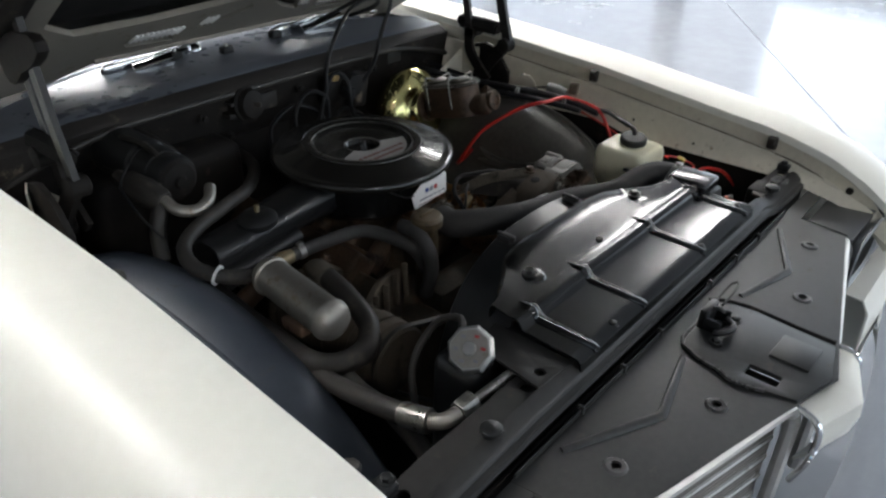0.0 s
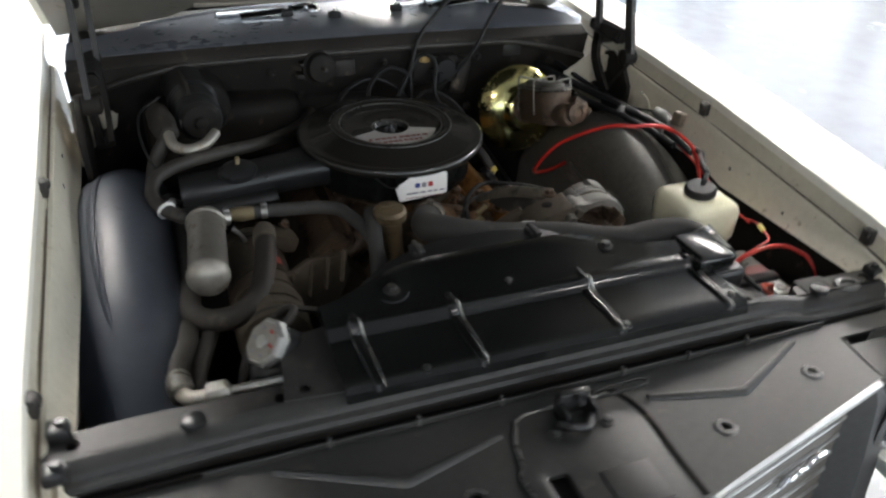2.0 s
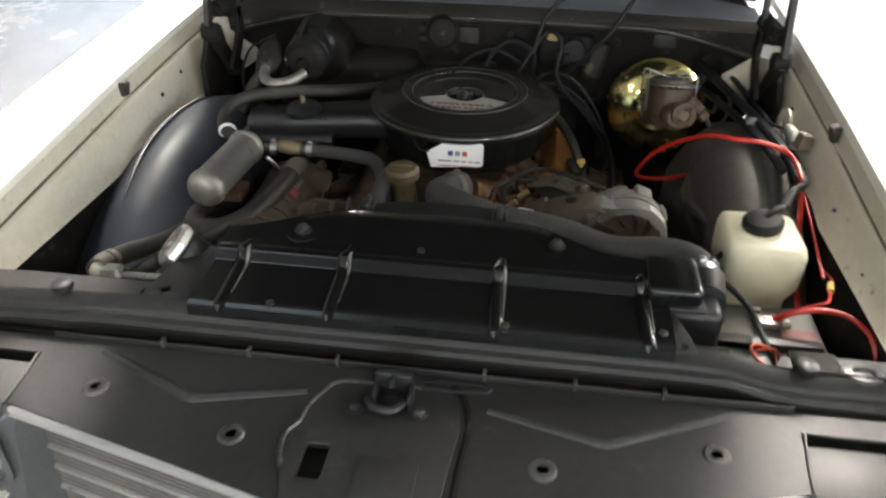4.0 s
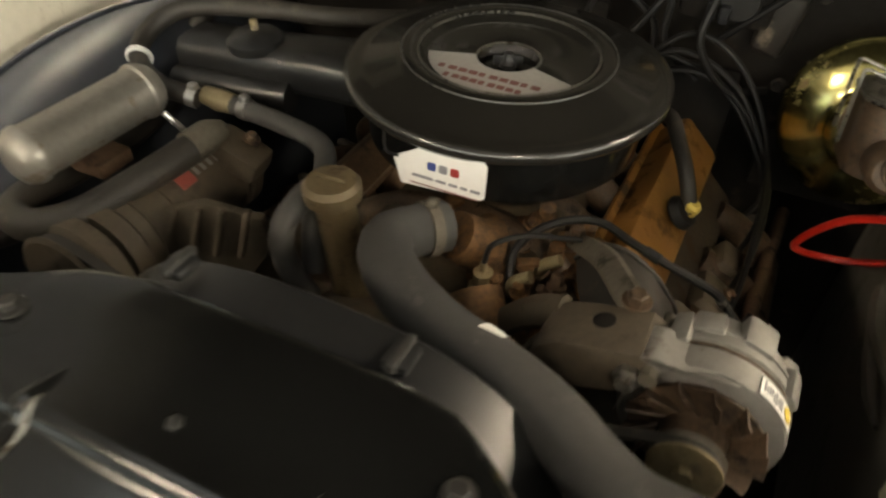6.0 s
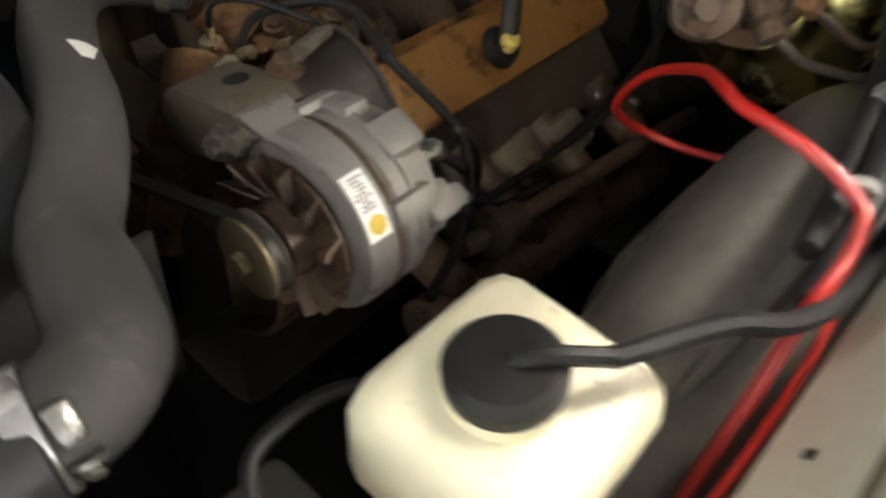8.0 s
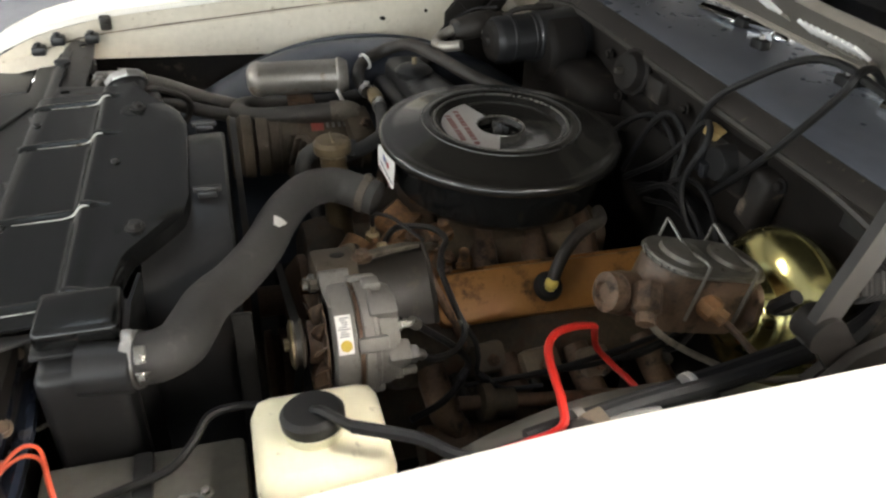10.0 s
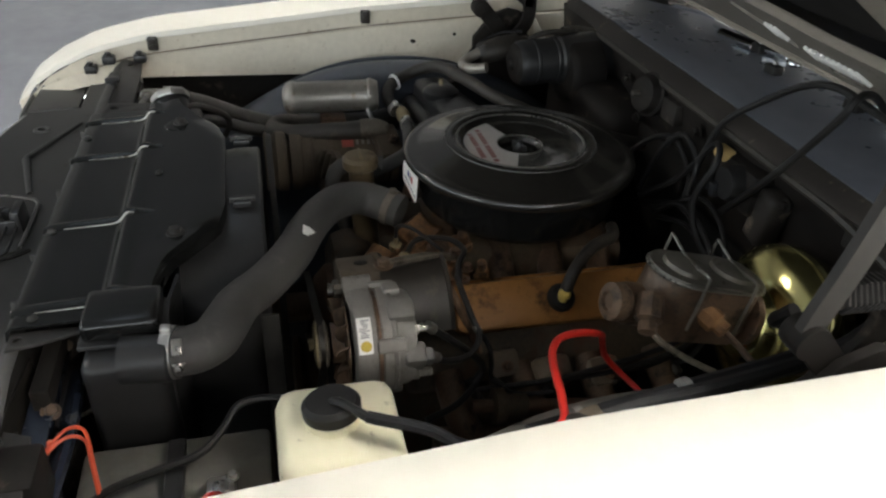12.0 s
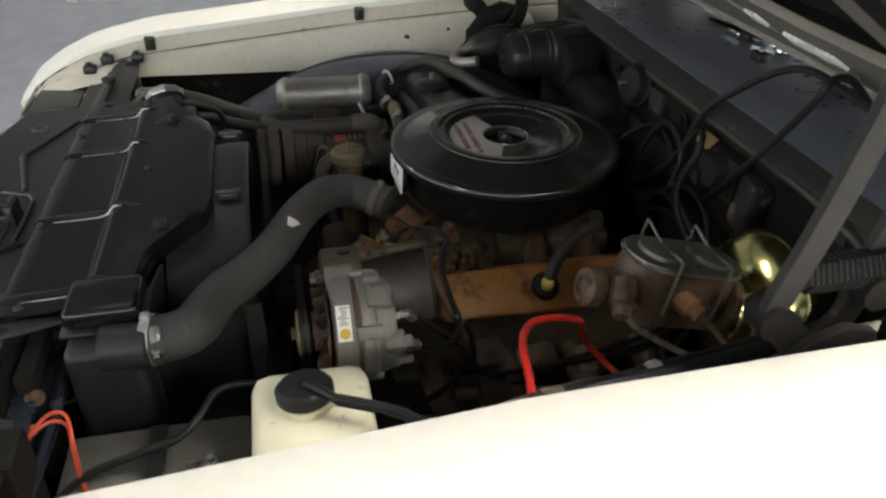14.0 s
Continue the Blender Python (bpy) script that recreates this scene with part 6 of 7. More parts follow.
def battery():
    ob = thing("battery", "black battery with grey clamped terminals", "battery", (0.50, 0.53, 0.55))
    part("case", box_bm((0.505, 0.545, 0.660), (0.175, 0.205, 0.18), 0.008), DUSTY, ob)
    part("tray", box_bm((0.50, 0.53, 0.545), (0.20, 0.25, 0.02), 0.004), FIREWALL, ob)
    for x, y in ((0.512, 0.594), (0.548, 0.500)):
        clamp = part("terminal", lathe_bm([(0.011, 0), (0.009, 0.018), (0, 0.019)], pose(x, y, 0.750), 14), DULLSTEEL, ob, "grey lead terminal")
        part("clamp", box_bm((x, y, 0.760), (0.034, 0.030, 0.012), 0.004), STEEL, clamp)
        part("clamp_bolt", bolt_bm((x + 0.018, y - 0.010, 0.762), (1, 0, 0.3), 0.006, 0.012), DULLSTEEL, clamp)
        part("clamp_bolt", bolt_bm((x - 0.012, y + 0.012, 0.765), (0, 0, 1), 0.005, 0.006), DULLSTEEL, clamp)
    part("hold_down", box_bm((0.505, 0.545, 0.757), (0.15, 0.020, 0.012), 0.003), BLACK, ob)
    part("sticker", plate_bm(rounded(0.553, 0.528, 0.580, 0.562, 0.003), 0.001, Matrix.Translation((0, 0, 0.7512))), PAPER, ob, "small pale sticker")
    part("sticker", plate_bm(rounded(0.532, 0.566, 0.585, 0.590, 0.003), 0.001, Matrix.Translation((0, 0, 0.7512))), FADEDINK, ob, "faded red sticker")


battery()
# ---- hoses and pipes ----
def hose(name, pts, r, label, mat=RUBBER, category="hose", clamps=(), group="", seg=14, steps=7, band_mat=STEEL):
    """A hose with worm clamps at shares of its length."""
    ob = thing(name, label, category, pts[0], group)
    part("hose", tube_bm(pts, r, seg, steps), mat, ob)
    line = spline(pts, steps)
    for c in clamps:
        k = max(1, min(len(line) - 2, int(c * (len(line) - 1))))
        d = (line[k + 1] - line[k - 1]).normalized()
        m = along(line[k] - d * 0.006, line[k] + d)
        band = part("clamp", lathe_bm([(r * 1.0, 0), (r * 1.09, 0), (r * 1.09, 0.012), (r * 1.0, 0.012)], m, 24), STEEL if c < 0.9 else band_mat, ob, "steel worm clamp")
        part("clamp_screw", box_bm(m @ Vector((0, r * 1.15, 0.006)), (0.012, 0.012, 0.01), 0.003), STEEL if c < 0.9 else band_mat, band)
    return ob


UPPER = [(0.389, 0.546, 0.854), (0.391, 0.557, 0.855), (0.389, 0.576, 0.855), (0.375, 0.595, 0.854), (0.341, 0.608, 0.850), (0.288, 0.622, 0.837), (0.249, 0.647, 0.830), (0.210, 0.673, 0.829), (0.160, 0.697, 0.825), (0.100, 0.719, 0.821), (0.050, 0.745, 0.820), (0.012, 0.777, 0.817), (-0.008, 0.815, 0.808), (0.004, 0.848, 0.800), (0.024, 0.876, 0.794)]
top_hose = hose("radiator_hose", UPPER, 0.0275, "thick black rubber upper radiator hose", clamps=(0.045, 0.965), band_mat=GREYIRON)
core = spline(UPPER, 7)
k = min(range(1, len(core) - 1), key=lambda i: (core[i] - Vector((0.143, 0.703, 0.824))).length)
tan = (core[k + 1] - core[k - 1]).normalized()
face = Vector((0.05, 0.55, 0.85))
face = (face - tan * face.dot(tan)).normalized()
rows = [[core[k] + tan * (u * 0.011) + 0.0284 * (math.cos(a) * face + math.sin(a) * tan.cross(face)) for a in np.linspace(-0.26 - 0.1 * u, 0.26 + 0.14 * u, 6)] for u in (-1, -0.4, 0.3, 1)]
part("paint_mark", sheet_bm(rows, 0.0006), PAPER, top_hose, "white paint mark")
part("clamp_housing", box_bm((0.4098, 0.5595, 0.8765), (0.007, 0.011, 0.018), 0.002, (0, -42, 0)), DULLSTEEL, top_hose, "slotted worm housing of the clamp")
part("clamp_screw", bolt_bm((0.4185, 0.5595, 0.8610), (0.45, 0, -0.6), 0.005, 0.008), DULLSTEEL, top_hose)
hose("bypass_hose", [(-0.104, 0.800, 0.70), (-0.112, 0.780, 0.765), (-0.114, 0.785, 0.805), (-0.108, 0.82, 0.826), (-0.100, 0.865, 0.822)], 0.0135, "grey rubber bypass hose beside the oil filler")
hose("heater_hose", [(-0.095, 0.80, 0.74), (-0.108, 0.83, 0.79), (-0.135, 0.895, 0.808), (-0.165, 0.925, 0.812), (-0.235, 0.940, 0.812), (-0.300, 0.946, 0.812)], 0.0125, "black rubber heater hose with bright clamps", clamps=(0.95,))
solo("hose_tee", tube_bm([(-0.297, 0.946, 0.812), (-0.32, 0.946, 0.813), (-0.345, 0.945, 0.815)], [0.012, 0.015, 0.012], 10, 4), BRASS, "brass hose tee between two heater hoses", "fitting")
hose("heater_hose", [(-0.345, 0.934, 0.815), (-0.395, 0.926, 0.824), (-0.442, 0.942, 0.836), (-0.468, 0.982, 0.848), (-0.460, 1.022, 0.864), (-0.42, 1.046, 0.876), (-0.34, 1.078, 0.877), (-0.25, 1.13, 0.865), (-0.15, 1.25, 0.84), (-0.10, 1.38, 0.82)], 0.0125, "black rubber heater hose looping to the firewall", OLDRUBBER, clamps=(0.02,))
solo("cable_tie", lathe_bm([(0.0165, 0), (0.0175, 0), (0.0175, 0.004), (0.0165, 0.004)], along((-0.448, 0.948, 0.838), (-0.470, 0.99, 0.851)), 18), PAPER, "white plastic cable tie round a hose", "cable tie")
hose("suction_hose", [(-0.440, 1.06, 0.80), (-0.434, 1.0, 0.782), (-0.432, 0.90, 0.764), (-0.432, 0.82, 0.762), (-0.436, 0.745, 0.765), (-0.415, 0.700, 0.772), (-0.370, 0.690, 0.778), (-0.330, 0.722, 0.786), (-0.305, 0.80, 0.796), (-0.294, 0.862, 0.802)], 0.0185, "thick black air-conditioning suction hose", OLDRUBBER, clamps=(0.05,), band_mat=GREYIRON)
solo("hose_ferrule", tube_bm([(-0.296, 0.855, 0.802), (-0.292, 0.885, 0.804), (-0.290, 0.905, 0.80)], [0.0205, 0.0195, 0.014], 14, 3), GREYIRON, "crimped dull metal ferrule on the suction hose", "fitting")
hose("liquid_hose", [(-0.440, 0.72, 0.755), (-0.450, 0.64, 0.775), (-0.462, 0.56, 0.805), (-0.464, 0.505, 0.822)], 0.015, "black air-conditioning hose to the condenser", OLDRUBBER)
hose("liquid_hose", [(-0.405, 0.715, 0.75), (-0.425, 0.64, 0.76), (-0.44, 0.57, 0.775), (-0.455, 0.50, 0.77), (-0.45, 0.44, 0.72)], 0.013, "black air-conditioning hose to the condenser", OLDRUBBER)
fit = thing("condenser_fitting", "bright aluminium pipe elbow of the air-conditioning line", "pipe", (-0.45, 0.47, 0.81))
part("ferrule", tube_bm([(-0.464, 0.520, 0.818), (-0.463, 0.495, 0.826), (-0.460, 0.477, 0.830)], 0.0170, 14, 3), DULLSTEEL, fit)
part("elbow", tube_bm([(-0.460, 0.478, 0.830), (-0.452, 0.462, 0.834), (-0.436, 0.455, 0.838), (-0.415, 0.452, 0.842)], 0.011, 12, 5), CAN, fit)
part("nut", lathe_bm([(0.015, 0), (0.017, 0.004), (0.017, 0.026), (0.012, 0.03)], along((-0.432, 0.454, 0.839), (-0.40, 0.451, 0.843)), 6), DULLSTEEL, fit)
part("pipe", tube_bm([(-0.405, 0.451, 0.843), (-0.36, 0.446, 0.848), (-0.30, 0.440, 0.852), (-0.27, 0.436, 0.84)], 0.0065, 10, 4), DULLSTEEL, fit)


# ---- air conditioning ----
def muffler_can():
    a, b = Vector((-0.402, 0.722, 0.832)), Vector((-0.388, 0.895, 0.836))
    ob = thing("receiver_can", "dull aluminium canister of the air conditioning", "canister", (-0.395, 0.81, 0.79))
    m = along(a, b)
    n = (b - a).length
    part("body", lathe_bm([(0.0, -0.012), (0.022, -0.010), (0.036, -0.004), (0.041, 0.004), (0.0425, 0.009), (0.0425, 0.013), (0.0392, 0.017), (0.0392, n - 0.014), (0.043, n - 0.011), (0.043, n - 0.006), (0.040, n), (0.034, n + 0.008), (0, n + 0.010)], m @ Matrix.Diagonal((0.80, 0.80, 1, 1)), 36), CAN, ob)
    part("strap", tube_bm([(-0.345, 0.875, 0.825), (-0.33, 0.885, 0.80), (-0.325, 0.89, 0.78)], 0.004, 8, 3), STEEL, ob)
    part("bracket", box_bm((-0.392, 0.81, 0.785), (0.05, 0.05, 0.02), 0.004), IRON, ob)


muffler_can()


def compressor():
    ob = thing("air_compressor", "grimy black air-conditioning compressor with a small red label", "compressor", (-0.315, 0.82, 0.66))
    m = along((-0.315, 0.715, 0.735), (-0.315, 0.93, 0.735))
    part("body", lathe_bm([(0.03, 0.0), (0.058, 0.0), (0.060, 0.02), (0.056, 0.024), (0.056, 0.19), (0.060, 0.194), (0.060, 0.21), (0.03, 0.215)], m, 36), BROWNIRON, ob)
    part("clutch", lathe_bm([(0.02, -0.05), (0.055, -0.05), (0.060, -0.046), (0.050, -0.036), (0.060, -0.026), (0.060, -0.008), (0.03, 0.0)], m, 32), BROWNIRON, ob)
    lab = part("label", sheet_bm([[(-0.315 + 0.0566 * math.cos(a), y, 0.735 + 0.0566 * math.sin(a)) for y in (0.815, 0.838)] for a in np.linspace(radians(45), radians(72), 5)], -0.0008), FADEDRED, ob, "small faded red label")
    for k in range(4):
        y = 0.843 + 0.011 * k
        part("print_bar", sheet_bm([[(-0.315 + 0.0566 * math.cos(a), yy, 0.735 + 0.0566 * math.sin(a)) for yy in (y, y + 0.005)] for a in np.linspace(radians(50), radians(76), 4)], -0.0006), GREYPLASTIC, lab)
    part("bracket", plate_bm([(-0.16, -0.05), (0.02, -0.06), (0.06, 0.0), (0.05, 0.035), (-0.02, 0.045), (-0.14, 0.0)], 0.012, pose(-0.21, 0.79, 0.745, 80, 0, 15), bevel=0.003), BROWNIRON, ob, "dusty cast bracket")
    for k in range(4):
        part("bracket_rib", box_bm((-0.262 + 0.030 * k, 0.772 + 0.006 * k, 0.752 + 0.006 * k), (0.007, 0.012, 0.060), 0.003, (-10, 12, 15)), BROWNIRON, ob)
    for y in (0.755, 0.791, 0.899):
        part("case_rib", lathe_bm([(0.0555, 0), (0.0585, 0.001), (0.0585, 0.005), (0.0555, 0.006)], along((-0.315, y, 0.735), (-0.315, y + 0.1, 0.735)), 32), BROWNIRON, ob)
    part("head", box_bm((-0.268, 0.905, 0.775), (0.070, 0.050, 0.034), 0.010, (0, 25, 8)), BROWNIRON, ob, "dusty cast head with fittings")
    for x, y in ((-0.290, 0.892), (-0.252, 0.912)):
        part("bolt", bolt_bm((x, y, 0.795), (0.3, 0, 1), 0.007, 0.009), OILYIRON, ob)


compressor()


def blower():
    ob = thing("blower_motor", "black blower motor on the firewall", "blower motor", (-0.365, 1.33, 0.84))
    front, rear = Vector((-0.360, 1.190, 0.900)), Vector((-0.372, 1.400, 0.908))
    part("case", lathe_bm([(0.040, -0.004), (0.045, 0.004), (0.046, 0.012), (0.046, 0.085), (0.050, 0.090), (0.050, 0.20)], along(front, rear), 36), BLACK, ob)
    part("end_face", lathe_bm([(0.041, -0.003), (0.034, -0.010), (0.014, -0.012), (0.010, -0.018), (0, -0.018)], along(front, rear), 36), FIREWALL, ob, "dull dark end of the motor")
    for q in (0.03, 0.075):
        part("band", lathe_bm([(0.0455, 0), (0.0475, 0.002), (0.0475, 0.007), (0.0455, 0.009)], along(front + (rear - front).normalized() * q, rear), 36), BLACK, ob)
    part("scroll", lathe_bm([(0.045, 0.095), (0.058, 0.098), (0.064, 0.106), (0.065, 0.114), (0.065, 0.17)], along(front + Vector((0.014, 0, -0.022)), rear + Vector((0.014, 0, -0.022))), 40), FIREWALL, ob, "black fan scroll behind the motor")
    part("cooling_pipe", tube_bm([(-0.375, 1.215, 0.944), (-0.378, 1.25, 0.956), (-0.385, 1.32, 0.956)], 0.006, 8, 4), OLDRUBBER, ob)
    part("tag", box_bm((-0.398, 1.181, 0.900), (0.003, 0.004, 0.018), 0.001), DULLSTEEL, ob)
    part("evaporator_case", box_bm((-0.30, 1.36, 0.78), (0.34, 0.12, 0.20), 0.03, seg=3), FIREWALL, ob)


blower()
jpipe = thing("suction_pipe", "bright curved aluminium pipe with a grimy valve body", "pipe", (-0.42, 1.12, 0.86))
part("pipe", tube_bm([(-0.425, 1.128, 0.905), (-0.418, 1.098, 0.893), (-0.392, 1.083, 0.888), (-0.360, 1.092, 0.893), (-0.338, 1.118, 0.902)], 0.0105, 12, 5), CAN, jpipe)
part("valve_body", lathe_bm([(0.016, 0), (0.022, 0.01), (0.026, 0.05), (0.022, 0.09), (0.014, 0.10), (0.012, 0.12)], along((-0.425, 1.125, 0.90), (-0.445, 1.25, 0.922)), 18), OLDRUBBER, jpipe)
part("nut", lathe_bm([(0.017, 0), (0.019, 0.003), (0.019, 0.014), (0.014, 0.017)], along((-0.425, 1.128, 0.904), (-0.427, 1.16, 0.92)), 6), OLDRUBBER, jpipe)
part("capillary", tube_bm([(-0.43, 1.22, 0.945), (-0.47, 1.18, 0.93), (-0.475, 1.13, 0.90), (-0.46, 1.09, 0.86), (-0.44, 1.11, 0.85)], 0.0025, 6, 5), WIRE, jpipe)
part("lower_pipe", tube_bm([(-0.43, 1.13, 0.895), (-0.455, 1.11, 0.86), (-0.47, 1.08, 0.82)], 0.014, 10, 4), OLDRUBBER, jpipe)


# ---- firewall fittings ----
def wiper_motor():
    ob = thing("wiper_motor", "black wiper motor with a tan plug on the firewall", "wiper motor", (0.18, 1.36, 0.86))
    part("gearbox", box_bm((0.20, 1.365, 0.905), (0.12, 0.05, 0.07), 0.012), FIREWALL, ob)
    part("motor", lathe_bm([(0.0, 0), (0.030, 0.002), (0.034, 0.01), (0.034, 0.09), (0.028, 0.095)], along((0.218, 1.318, 0.912), (0.218, 1.40, 0.912)) @ Matrix.Diagonal((0.78, 0.78, 0.8, 1)), 24), WIRE, ob)
    part("plug", box_bm((0.170, 1.345, 0.936), (0.030, 0.020, 0.018), 0.005, (10, 12, 20)), TAN, ob, "tan plastic plug")
    for x, z in ((0.186, 0.900), (0.203, 0.896)):
        part("connector", box_bm((x, 1.322, z), (0.013, 0.022, 0.024), 0.003, (8, 0, 6)), LOOM, ob, "dark grey plug-in connector")
    part("bracket", box_bm((0.27, 1.37, 0.88), (0.045, 0.04, 0.09), 0.012, (0, 10, 0), seg=3), LIP, ob)


wiper_motor()
can = thing("vacuum_can", "dark round vacuum canister on the firewall", "canister", (-0.085, 1.35, 0.93))
axis = along((-0.084, 1.372, 0.928), (-0.070, 1.28, 0.945))
part("body", lathe_bm([(0.034, 0), (0.036, 0.02), (0.040, 0.023), (0.040, 0.029), (0.035, 0.032), (0.030, 0.046), (0.012, 0.052), (0, 0.052)], axis, 28), FIREWALL, can)
part("nipple", lathe_bm([(0.006, 0), (0.005, 0.016), (0.0035, 0.018)], axis @ Matrix.Translation((0, 0, 0.050)), 10), OLDRUBBER, can)
part("bracket", box_bm((-0.118, 1.36, 0.915), (0.030, 0.040, 0.012), 0.003, (0, 12, 0)), LIP, can)
part("bracket", box_bm((-0.112, 1.36, 0.940), (0.030, 0.040, 0.008), 0.003, (0, 12, 0)), LIP, can)
solo("resistor_box", box_bm((-0.02, 1.365, 0.925), (0.05, 0.03, 0.04), 0.006), LIP, "small grimy box on the firewall", "electrical box")
solo("firewall_plate", box_bm((0.42, 1.388, 0.93), (0.05, 0.01, 0.04), 0.003), SHEET, "small square black plate on the firewall", "plate")
relay = thing("inline_connector", "grey plastic inline connector on the inner fender", "connector", (0.625, 0.96, 0.88))
part("box", tube_bm([(0.612, 0.962, 0.880), (0.613, 0.99, 0.884), (0.612, 1.018, 0.885)], [0.0105, 0.0135, 0.0115], 14, 3), GREYPLASTIC, relay)
part("lead", tube_bm([(0.612, 1.01, 0.885), (0.608, 1.03, 0.882), (0.60, 1.06, 0.875), (0.585, 1.10, 0.87)], 0.003, 6, 4), WIRE, relay)
solo("harness_clip", box_bm((0.617, 0.945, 0.896), (0.022, 0.024, 0.030), 0.004, (0, 10, 15)), BROWN, "small brown harness clip on the apron", "clip")


# ---- cables ----
def cable(name, pts, r, mat, label, category="cable", group=""):
    return solo(name, tube_bm(pts, r, 7, 5), mat, label, category, group)


def lead(pts, r, mat, label):
    """An alternator lead with a crimped terminal at its end."""
    ob = thing("alternator_lead", label, "wire", pts[0], "alternator leads")
    part("sheath", tube_bm(pts, r, 7, 5), mat, ob)
    a, b = Vector(pts[0]), Vector(pts[1])
    part("terminal", lathe_bm([(r * 0.6, -0.004), (r * 1.4, -0.003), (r * 1.5, 0.010), (r, 0.013)], along(a, b), 10), DULLSTEEL, ob, "crimped plated terminal")
    mid = len(pts) // 2
    part("tape", lathe_bm([(r, 0), (r * 1.25, 0.001), (r * 1.25, 0.017), (r, 0.018)], along(pts[mid], pts[mid + 1]), 9), LOOM, ob, "black tape wrap")


cable("battery_cable", [(0.49, 1.155, 0.715), (0.437, 1.142, 0.706), (0.40, 1.134, 0.706), (0.374, 1.117, 0.718), (0.365, 1.097, 0.741), (0.380, 1.080, 0.780), (0.407, 1.060, 0.818), (0.455, 1.005, 0.867), (0.482, 0.968, 0.886), (0.502, 0.952, 0.889), (0.527, 0.943, 0.892), (0.550, 0.939, 0.891), (0.574, 0.936, 0.886), (0.595, 0.928, 0.877), (0.601, 0.89, 0.872), (0.600, 0.850, 0.858), (0.603, 0.815, 0.80), (0.604, 0.78, 0.74), (0.60, 0.70, 0.70), (0.595, 0.64, 0.69)], 0.0045, REDWIRE, "bright red battery cable across the inner fender")
cable("washer_tube", [(0.458, 0.70, 0.805), (0.440, 0.665, 0.812), (0.440, 0.62, 0.812), (0.462, 0.600, 0.800), (0.482, 0.575, 0.788), (0.490, 0.53, 0.780), (0.500, 0.48, 0.770), (0.52, 0.44, 0.75)], 0.0045, WIRE, "thin black tube curving over the battery", "tube")
cable("red_wire", [(0.607, 0.93, 0.85), (0.615, 0.86, 0.83), (0.615, 0.76, 0.80), (0.60, 0.66, 0.80)], 0.0024, REDWIRE, "thin red wire along the fender", "wire", "red wires")
cable("red_wire", [(0.528, 0.596, 0.768), (0.545, 0.590, 0.785), (0.566, 0.588, 0.798), (0.584, 0.590, 0.804), (0.592, 0.602, 0.806), (0.598, 0.622, 0.806)], 0.0022, REDWIRE, "thin red wire with a yellow crimp", "wire", "red wires")
cable("red_wire", [(0.603, 0.634, 0.806), (0.612, 0.66, 0.80), (0.612, 0.70, 0.79)], 0.0022, REDWIRE, "thin red wire with a yellow crimp", "wire", "red wires")
cable("battery_cable", [(0.520, 0.592, 0.764), (0.538, 0.584, 0.784), (0.570, 0.577, 0.799), (0.604, 0.570, 0.800), (0.624, 0.550, 0.796), (0.634, 0.532, 0.788), (0.640, 0.505, 0.760), (0.640, 0.47, 0.70)], 0.0042, REDWIRE, "red battery cable arching over to the fender")
for k, dx in ((0, 0.0), (1, 0.006)):
    cable("red_wire", [(0.474 + dx, 0.420, 0.792), (0.464 + dx, 0.428, 0.808), (0.450 + dx, 0.446, 0.818 - 0.006 * k), (0.456 + dx, 0.463, 0.817 - 0.008 * k), (0.484 + dx, 0.472, 0.803), (0.497 + dx, 0.474, 0.76), (0.497, 0.475, 0.725)], 0.0020, ORANGEWIRE, "looped red wire beside the battery", "wire", "red wires")
solo("wire_connector", lathe_bm([(0.0055, 0), (0.006, 0.003), (0.0045, 0.008), (0, 0.009)], along((0.452, 0.424, 0.800), (0.50, 0.45, 0.84)), 12), ORANGEWIRE, "orange-red plastic plug on the radiator brace", "connector")
solo("wire_connector", tube_bm([(0.597, 0.618, 0.806), (0.602, 0.636, 0.808)], 0.0048, 8, 2), YELLOW, "yellow crimp connector on a red wire", "connector")
harness = thing("wiring_harness", "black taped wiring harness along the inner fender", "wiring", (0.58, 1.0, 0.85))
for r, pts in ((0.0095, [(0.60, 0.86, 0.858), (0.597, 0.92, 0.868), (0.585, 1.0, 0.874), (0.57, 1.12, 0.870), (0.54, 1.28, 0.868), (0.50, 1.39, 0.88)]),
               (0.0075, [(0.582, 0.90, 0.858), (0.570, 0.99, 0.862), (0.552, 1.10, 0.860), (0.52, 1.25, 0.85), (0.48, 1.39, 0.84)])):
    part("loom", tube_bm(pts, r, 9, 5), LOOM, harness)
for p, q in (((0.587, 0.945, 0.872), (0.585, 0.957, 0.873)), ((0.565, 1.075, 0.868), (0.562, 1.088, 0.868))):
    part("clip", lathe_bm([(0.011, 0), (0.012, 0), (0.012, 0.009), (0.011, 0.009)], along(p, q), 14), GREYPLASTIC, harness, "grey plastic clip")
cable("coil_lead", [(0.13, 1.33, 0.90), (0.150, 1.342, 0.975), (0.195, 1.36, 1.025), (0.255, 1.375, 1.072), (0.315, 1.375, 1.092), (0.37, 1.39, 1.08), (0.41, 1.45, 1.045), (0.43, 1.56, 1.0)], 0.0052, WIRE, "black washer tube looping over the cowl", "tube", "washer tubes")
cable("coil_lead", [(0.20, 1.34, 0.85), (0.233, 1.335, 0.886), (0.29, 1.328, 0.950), (0.329, 1.34, 1.014), (0.366, 1.345, 1.075), (0.368, 1.358, 1.10), (0.34, 1.41, 1.088), (0.29, 1.50, 1.03), (0.26, 1.56, 0.995)], 0.0052, WIRE, "black washer tube looping over the cowl", "tube", "washer tubes")
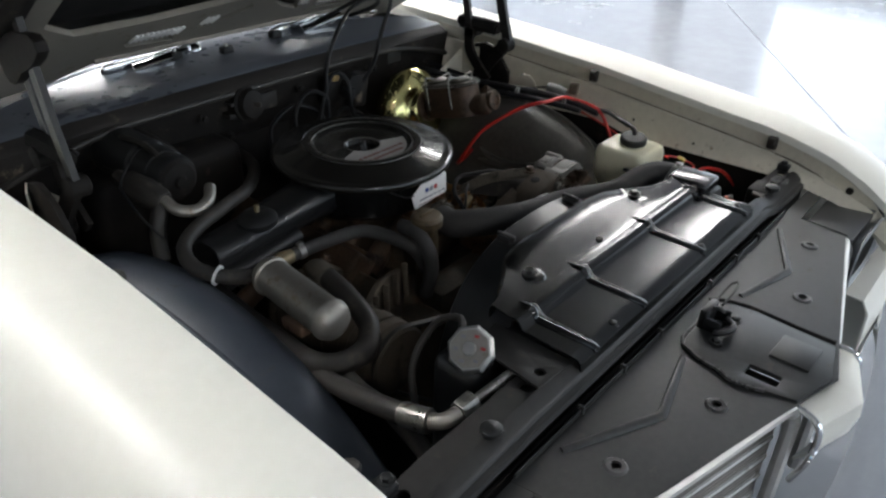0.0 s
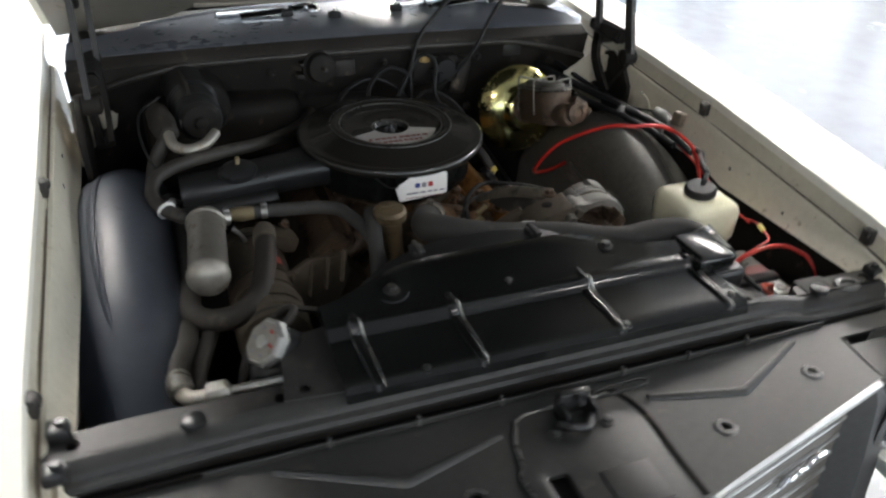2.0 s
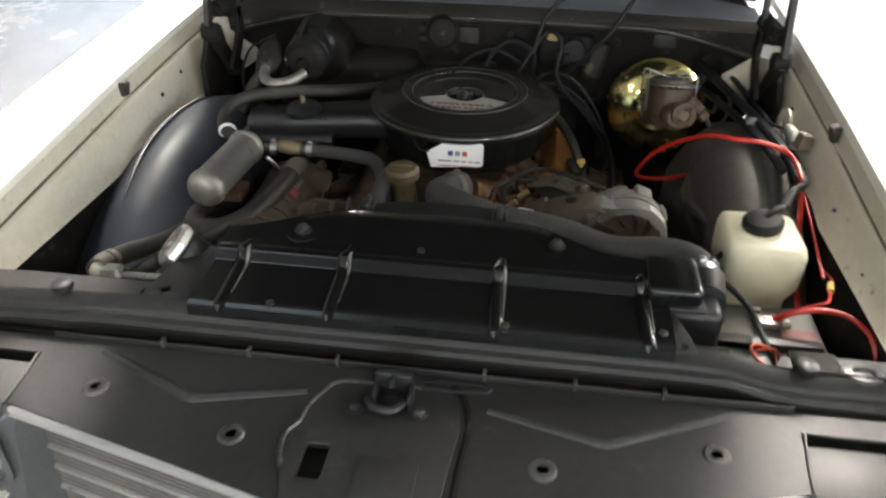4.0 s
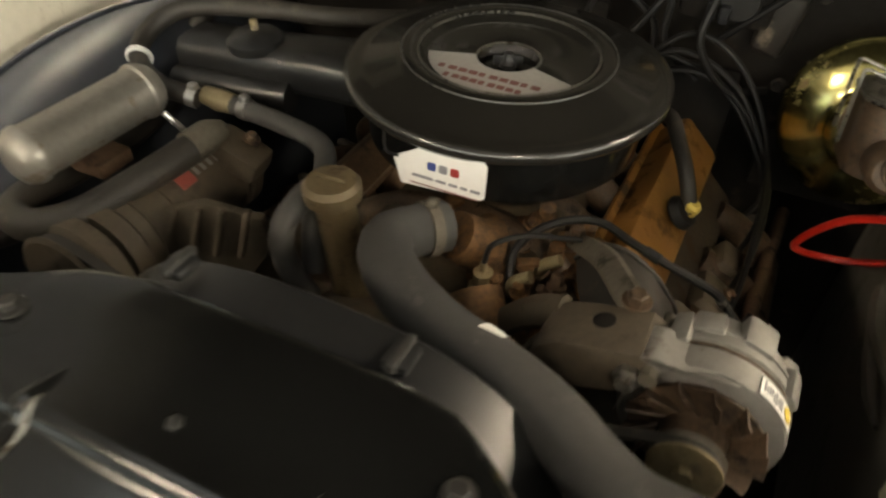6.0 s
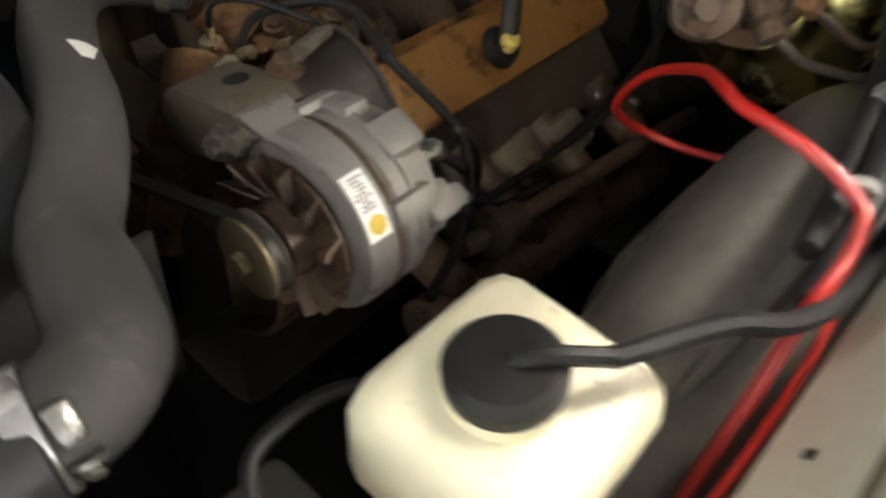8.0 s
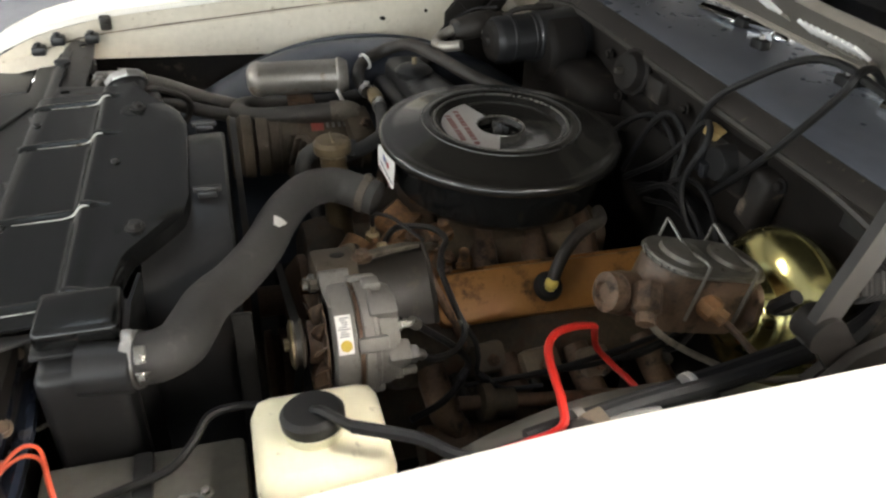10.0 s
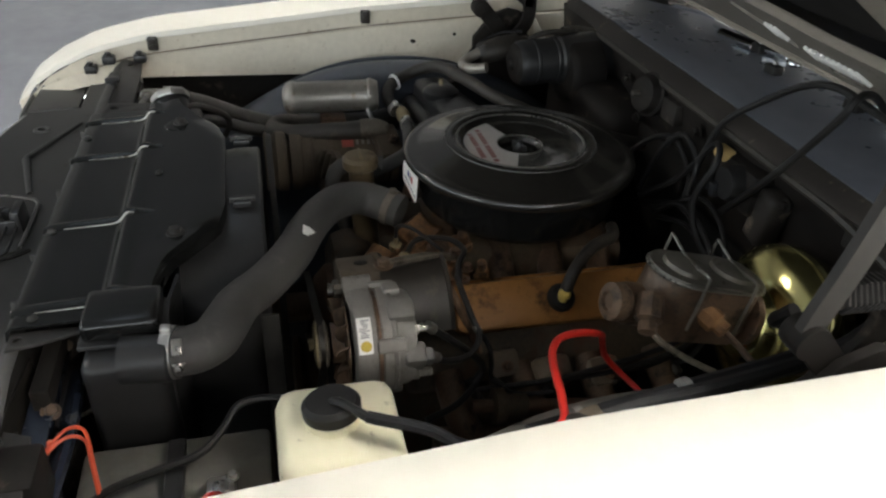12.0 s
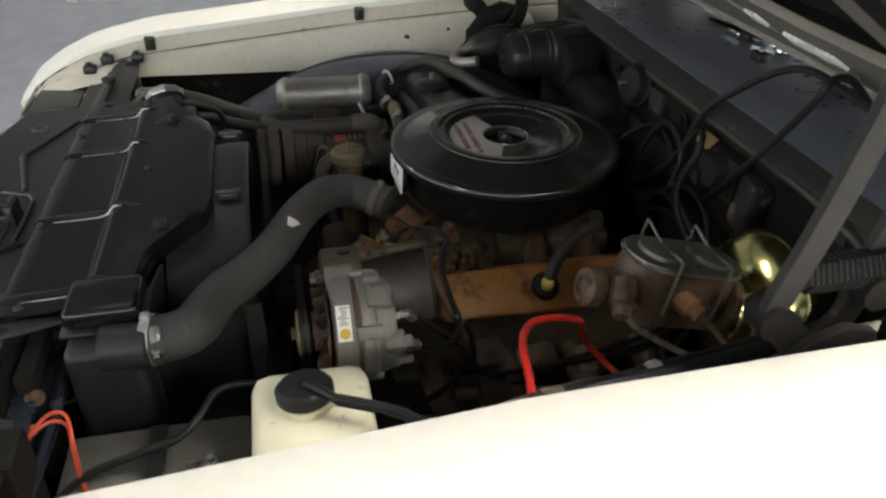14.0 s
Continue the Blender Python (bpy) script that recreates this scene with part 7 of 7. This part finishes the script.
for k, (dx, dy, dz) in enumerate(((0.0, 0.0, 0.0), (0.022, -0.02, 0.014), (0.046, -0.012, -0.012), (0.03, 0.03, 0.03))):
    cable("plug_wire", [(0.07 + dx, 1.29, 0.80), (0.14 + dx, 1.31 + 0.5 * dy, 0.83 + dz), (0.235 + 0.5 * dx, 1.318 + 0.3 * dy, 0.79 + dz), (0.300 + 0.4 * dx, 1.30 - 0.6 * dx, 0.715 + 0.3 * dz), (0.320 + 0.2 * dx, 1.27 - 0.06 * k, 0.676), (0.308, 1.25 - 0.105 * k, 0.652)], 0.0042, WIRE, "black spark plug wire round the valve cover", "plug wire", "plug wires")
for pts in ([(0.02, 1.30, 0.80), (0.03, 1.325, 0.88), (0.075, 1.33, 0.925), (0.13, 1.33, 0.90), (0.135, 1.325, 0.84), (0.19, 1.33, 0.79)],
            [(0.06, 1.28, 0.81), (0.10, 1.32, 0.86), (0.155, 1.335, 0.945), (0.19, 1.32, 0.93), (0.185, 1.30, 0.86), (0.23, 1.31, 0.80), (0.28, 1.35, 0.79)],
            [(-0.06, 1.30, 0.82), (-0.03, 1.335, 0.87), (0.04, 1.34, 0.90), (0.11, 1.335, 0.865), (0.125, 1.32, 0.82)]):
    cable("vacuum_hose", pts, 0.0052, WIRE, "thin black vacuum hose by the firewall", "hose", "vacuum hoses")
lead([(0.370, 0.852, 0.784), (0.366, 0.875, 0.768), (0.338, 0.911, 0.749), (0.315, 0.931, 0.758), (0.298, 0.924, 0.779), (0.271, 0.920, 0.792), (0.240, 0.918, 0.803), (0.205, 0.928, 0.807), (0.172, 0.944, 0.806), (0.140, 0.934, 0.805), (0.112, 0.912, 0.795), (0.100, 0.884, 0.784), (0.104, 0.864, 0.752)], 0.0046, WIRE, "black alternator lead over the bracket")
lead([(0.306, 0.928, 0.768), (0.318, 0.944, 0.745), (0.322, 0.950, 0.715), (0.318, 0.955, 0.68), (0.328, 0.99, 0.655), (0.345, 1.04, 0.665)], 0.0036, WIRE, "black alternator lead beside the head")
lead([(0.345, 0.852, 0.812), (0.33, 0.92, 0.74), (0.325, 0.935, 0.70), (0.345, 0.90, 0.67), (0.36, 0.85, 0.66)], 0.005, WIRE, "black alternator lead hanging behind it")
cable("sender_wire", [(0.078, 0.858, 0.78), (0.085, 0.86, 0.805), (0.11, 0.88, 0.812), (0.14, 0.90, 0.806), (0.16, 0.915, 0.80)], 0.003, WIRE, "thin wire to the temperature sender", "wire")
vent = hose("breather_hose", [(0.246, 1.079, 0.752), (0.228, 1.10, 0.79), (0.205, 1.135, 0.812), (0.185, 1.175, 0.815), (0.15, 1.19, 0.81)], 0.0095, "black breather hose from the valve cover", OLDRUBBER)
part("grommet", lathe_bm([(0.020, 0), (0.022, 0.004), (0.018, 0.014), (0.012, 0.016)], along((0.232, 1.082, 0.744), (0.262, 1.08, 0.774)), 20), WIRE, vent, "black rubber grommet")
part("valve", lathe_bm([(0.009, 0), (0.010, 0.012), (0.007, 0.016)], along((0.243, 1.081, 0.752), (0.25, 1.08, 0.77)), 10), YELLOW, vent, "pale yellow valve")
shaft = thing("steering_shaft", "rusty brown steering shaft beside the engine", "shaft", (0.36, 1.358, 0.603))
part("rod", tube_bm([(0.36, 1.358, 0.603), (0.354, 1.233, 0.617), (0.344, 1.025, 0.641), (0.339, 0.92, 0.653)], 0.010, 10, 2), IRON, shaft)
part("coupling", lathe_bm([(0.010, 0), (0.026, 0.002), (0.026, 0.016), (0.018, 0.018), (0.018, 0.05), (0.010, 0.052)], along((0.3405, 0.95, 0.6495), (0.347, 1.09, 0.633)), 20), GRIME, shaft, "grimy round coupling")
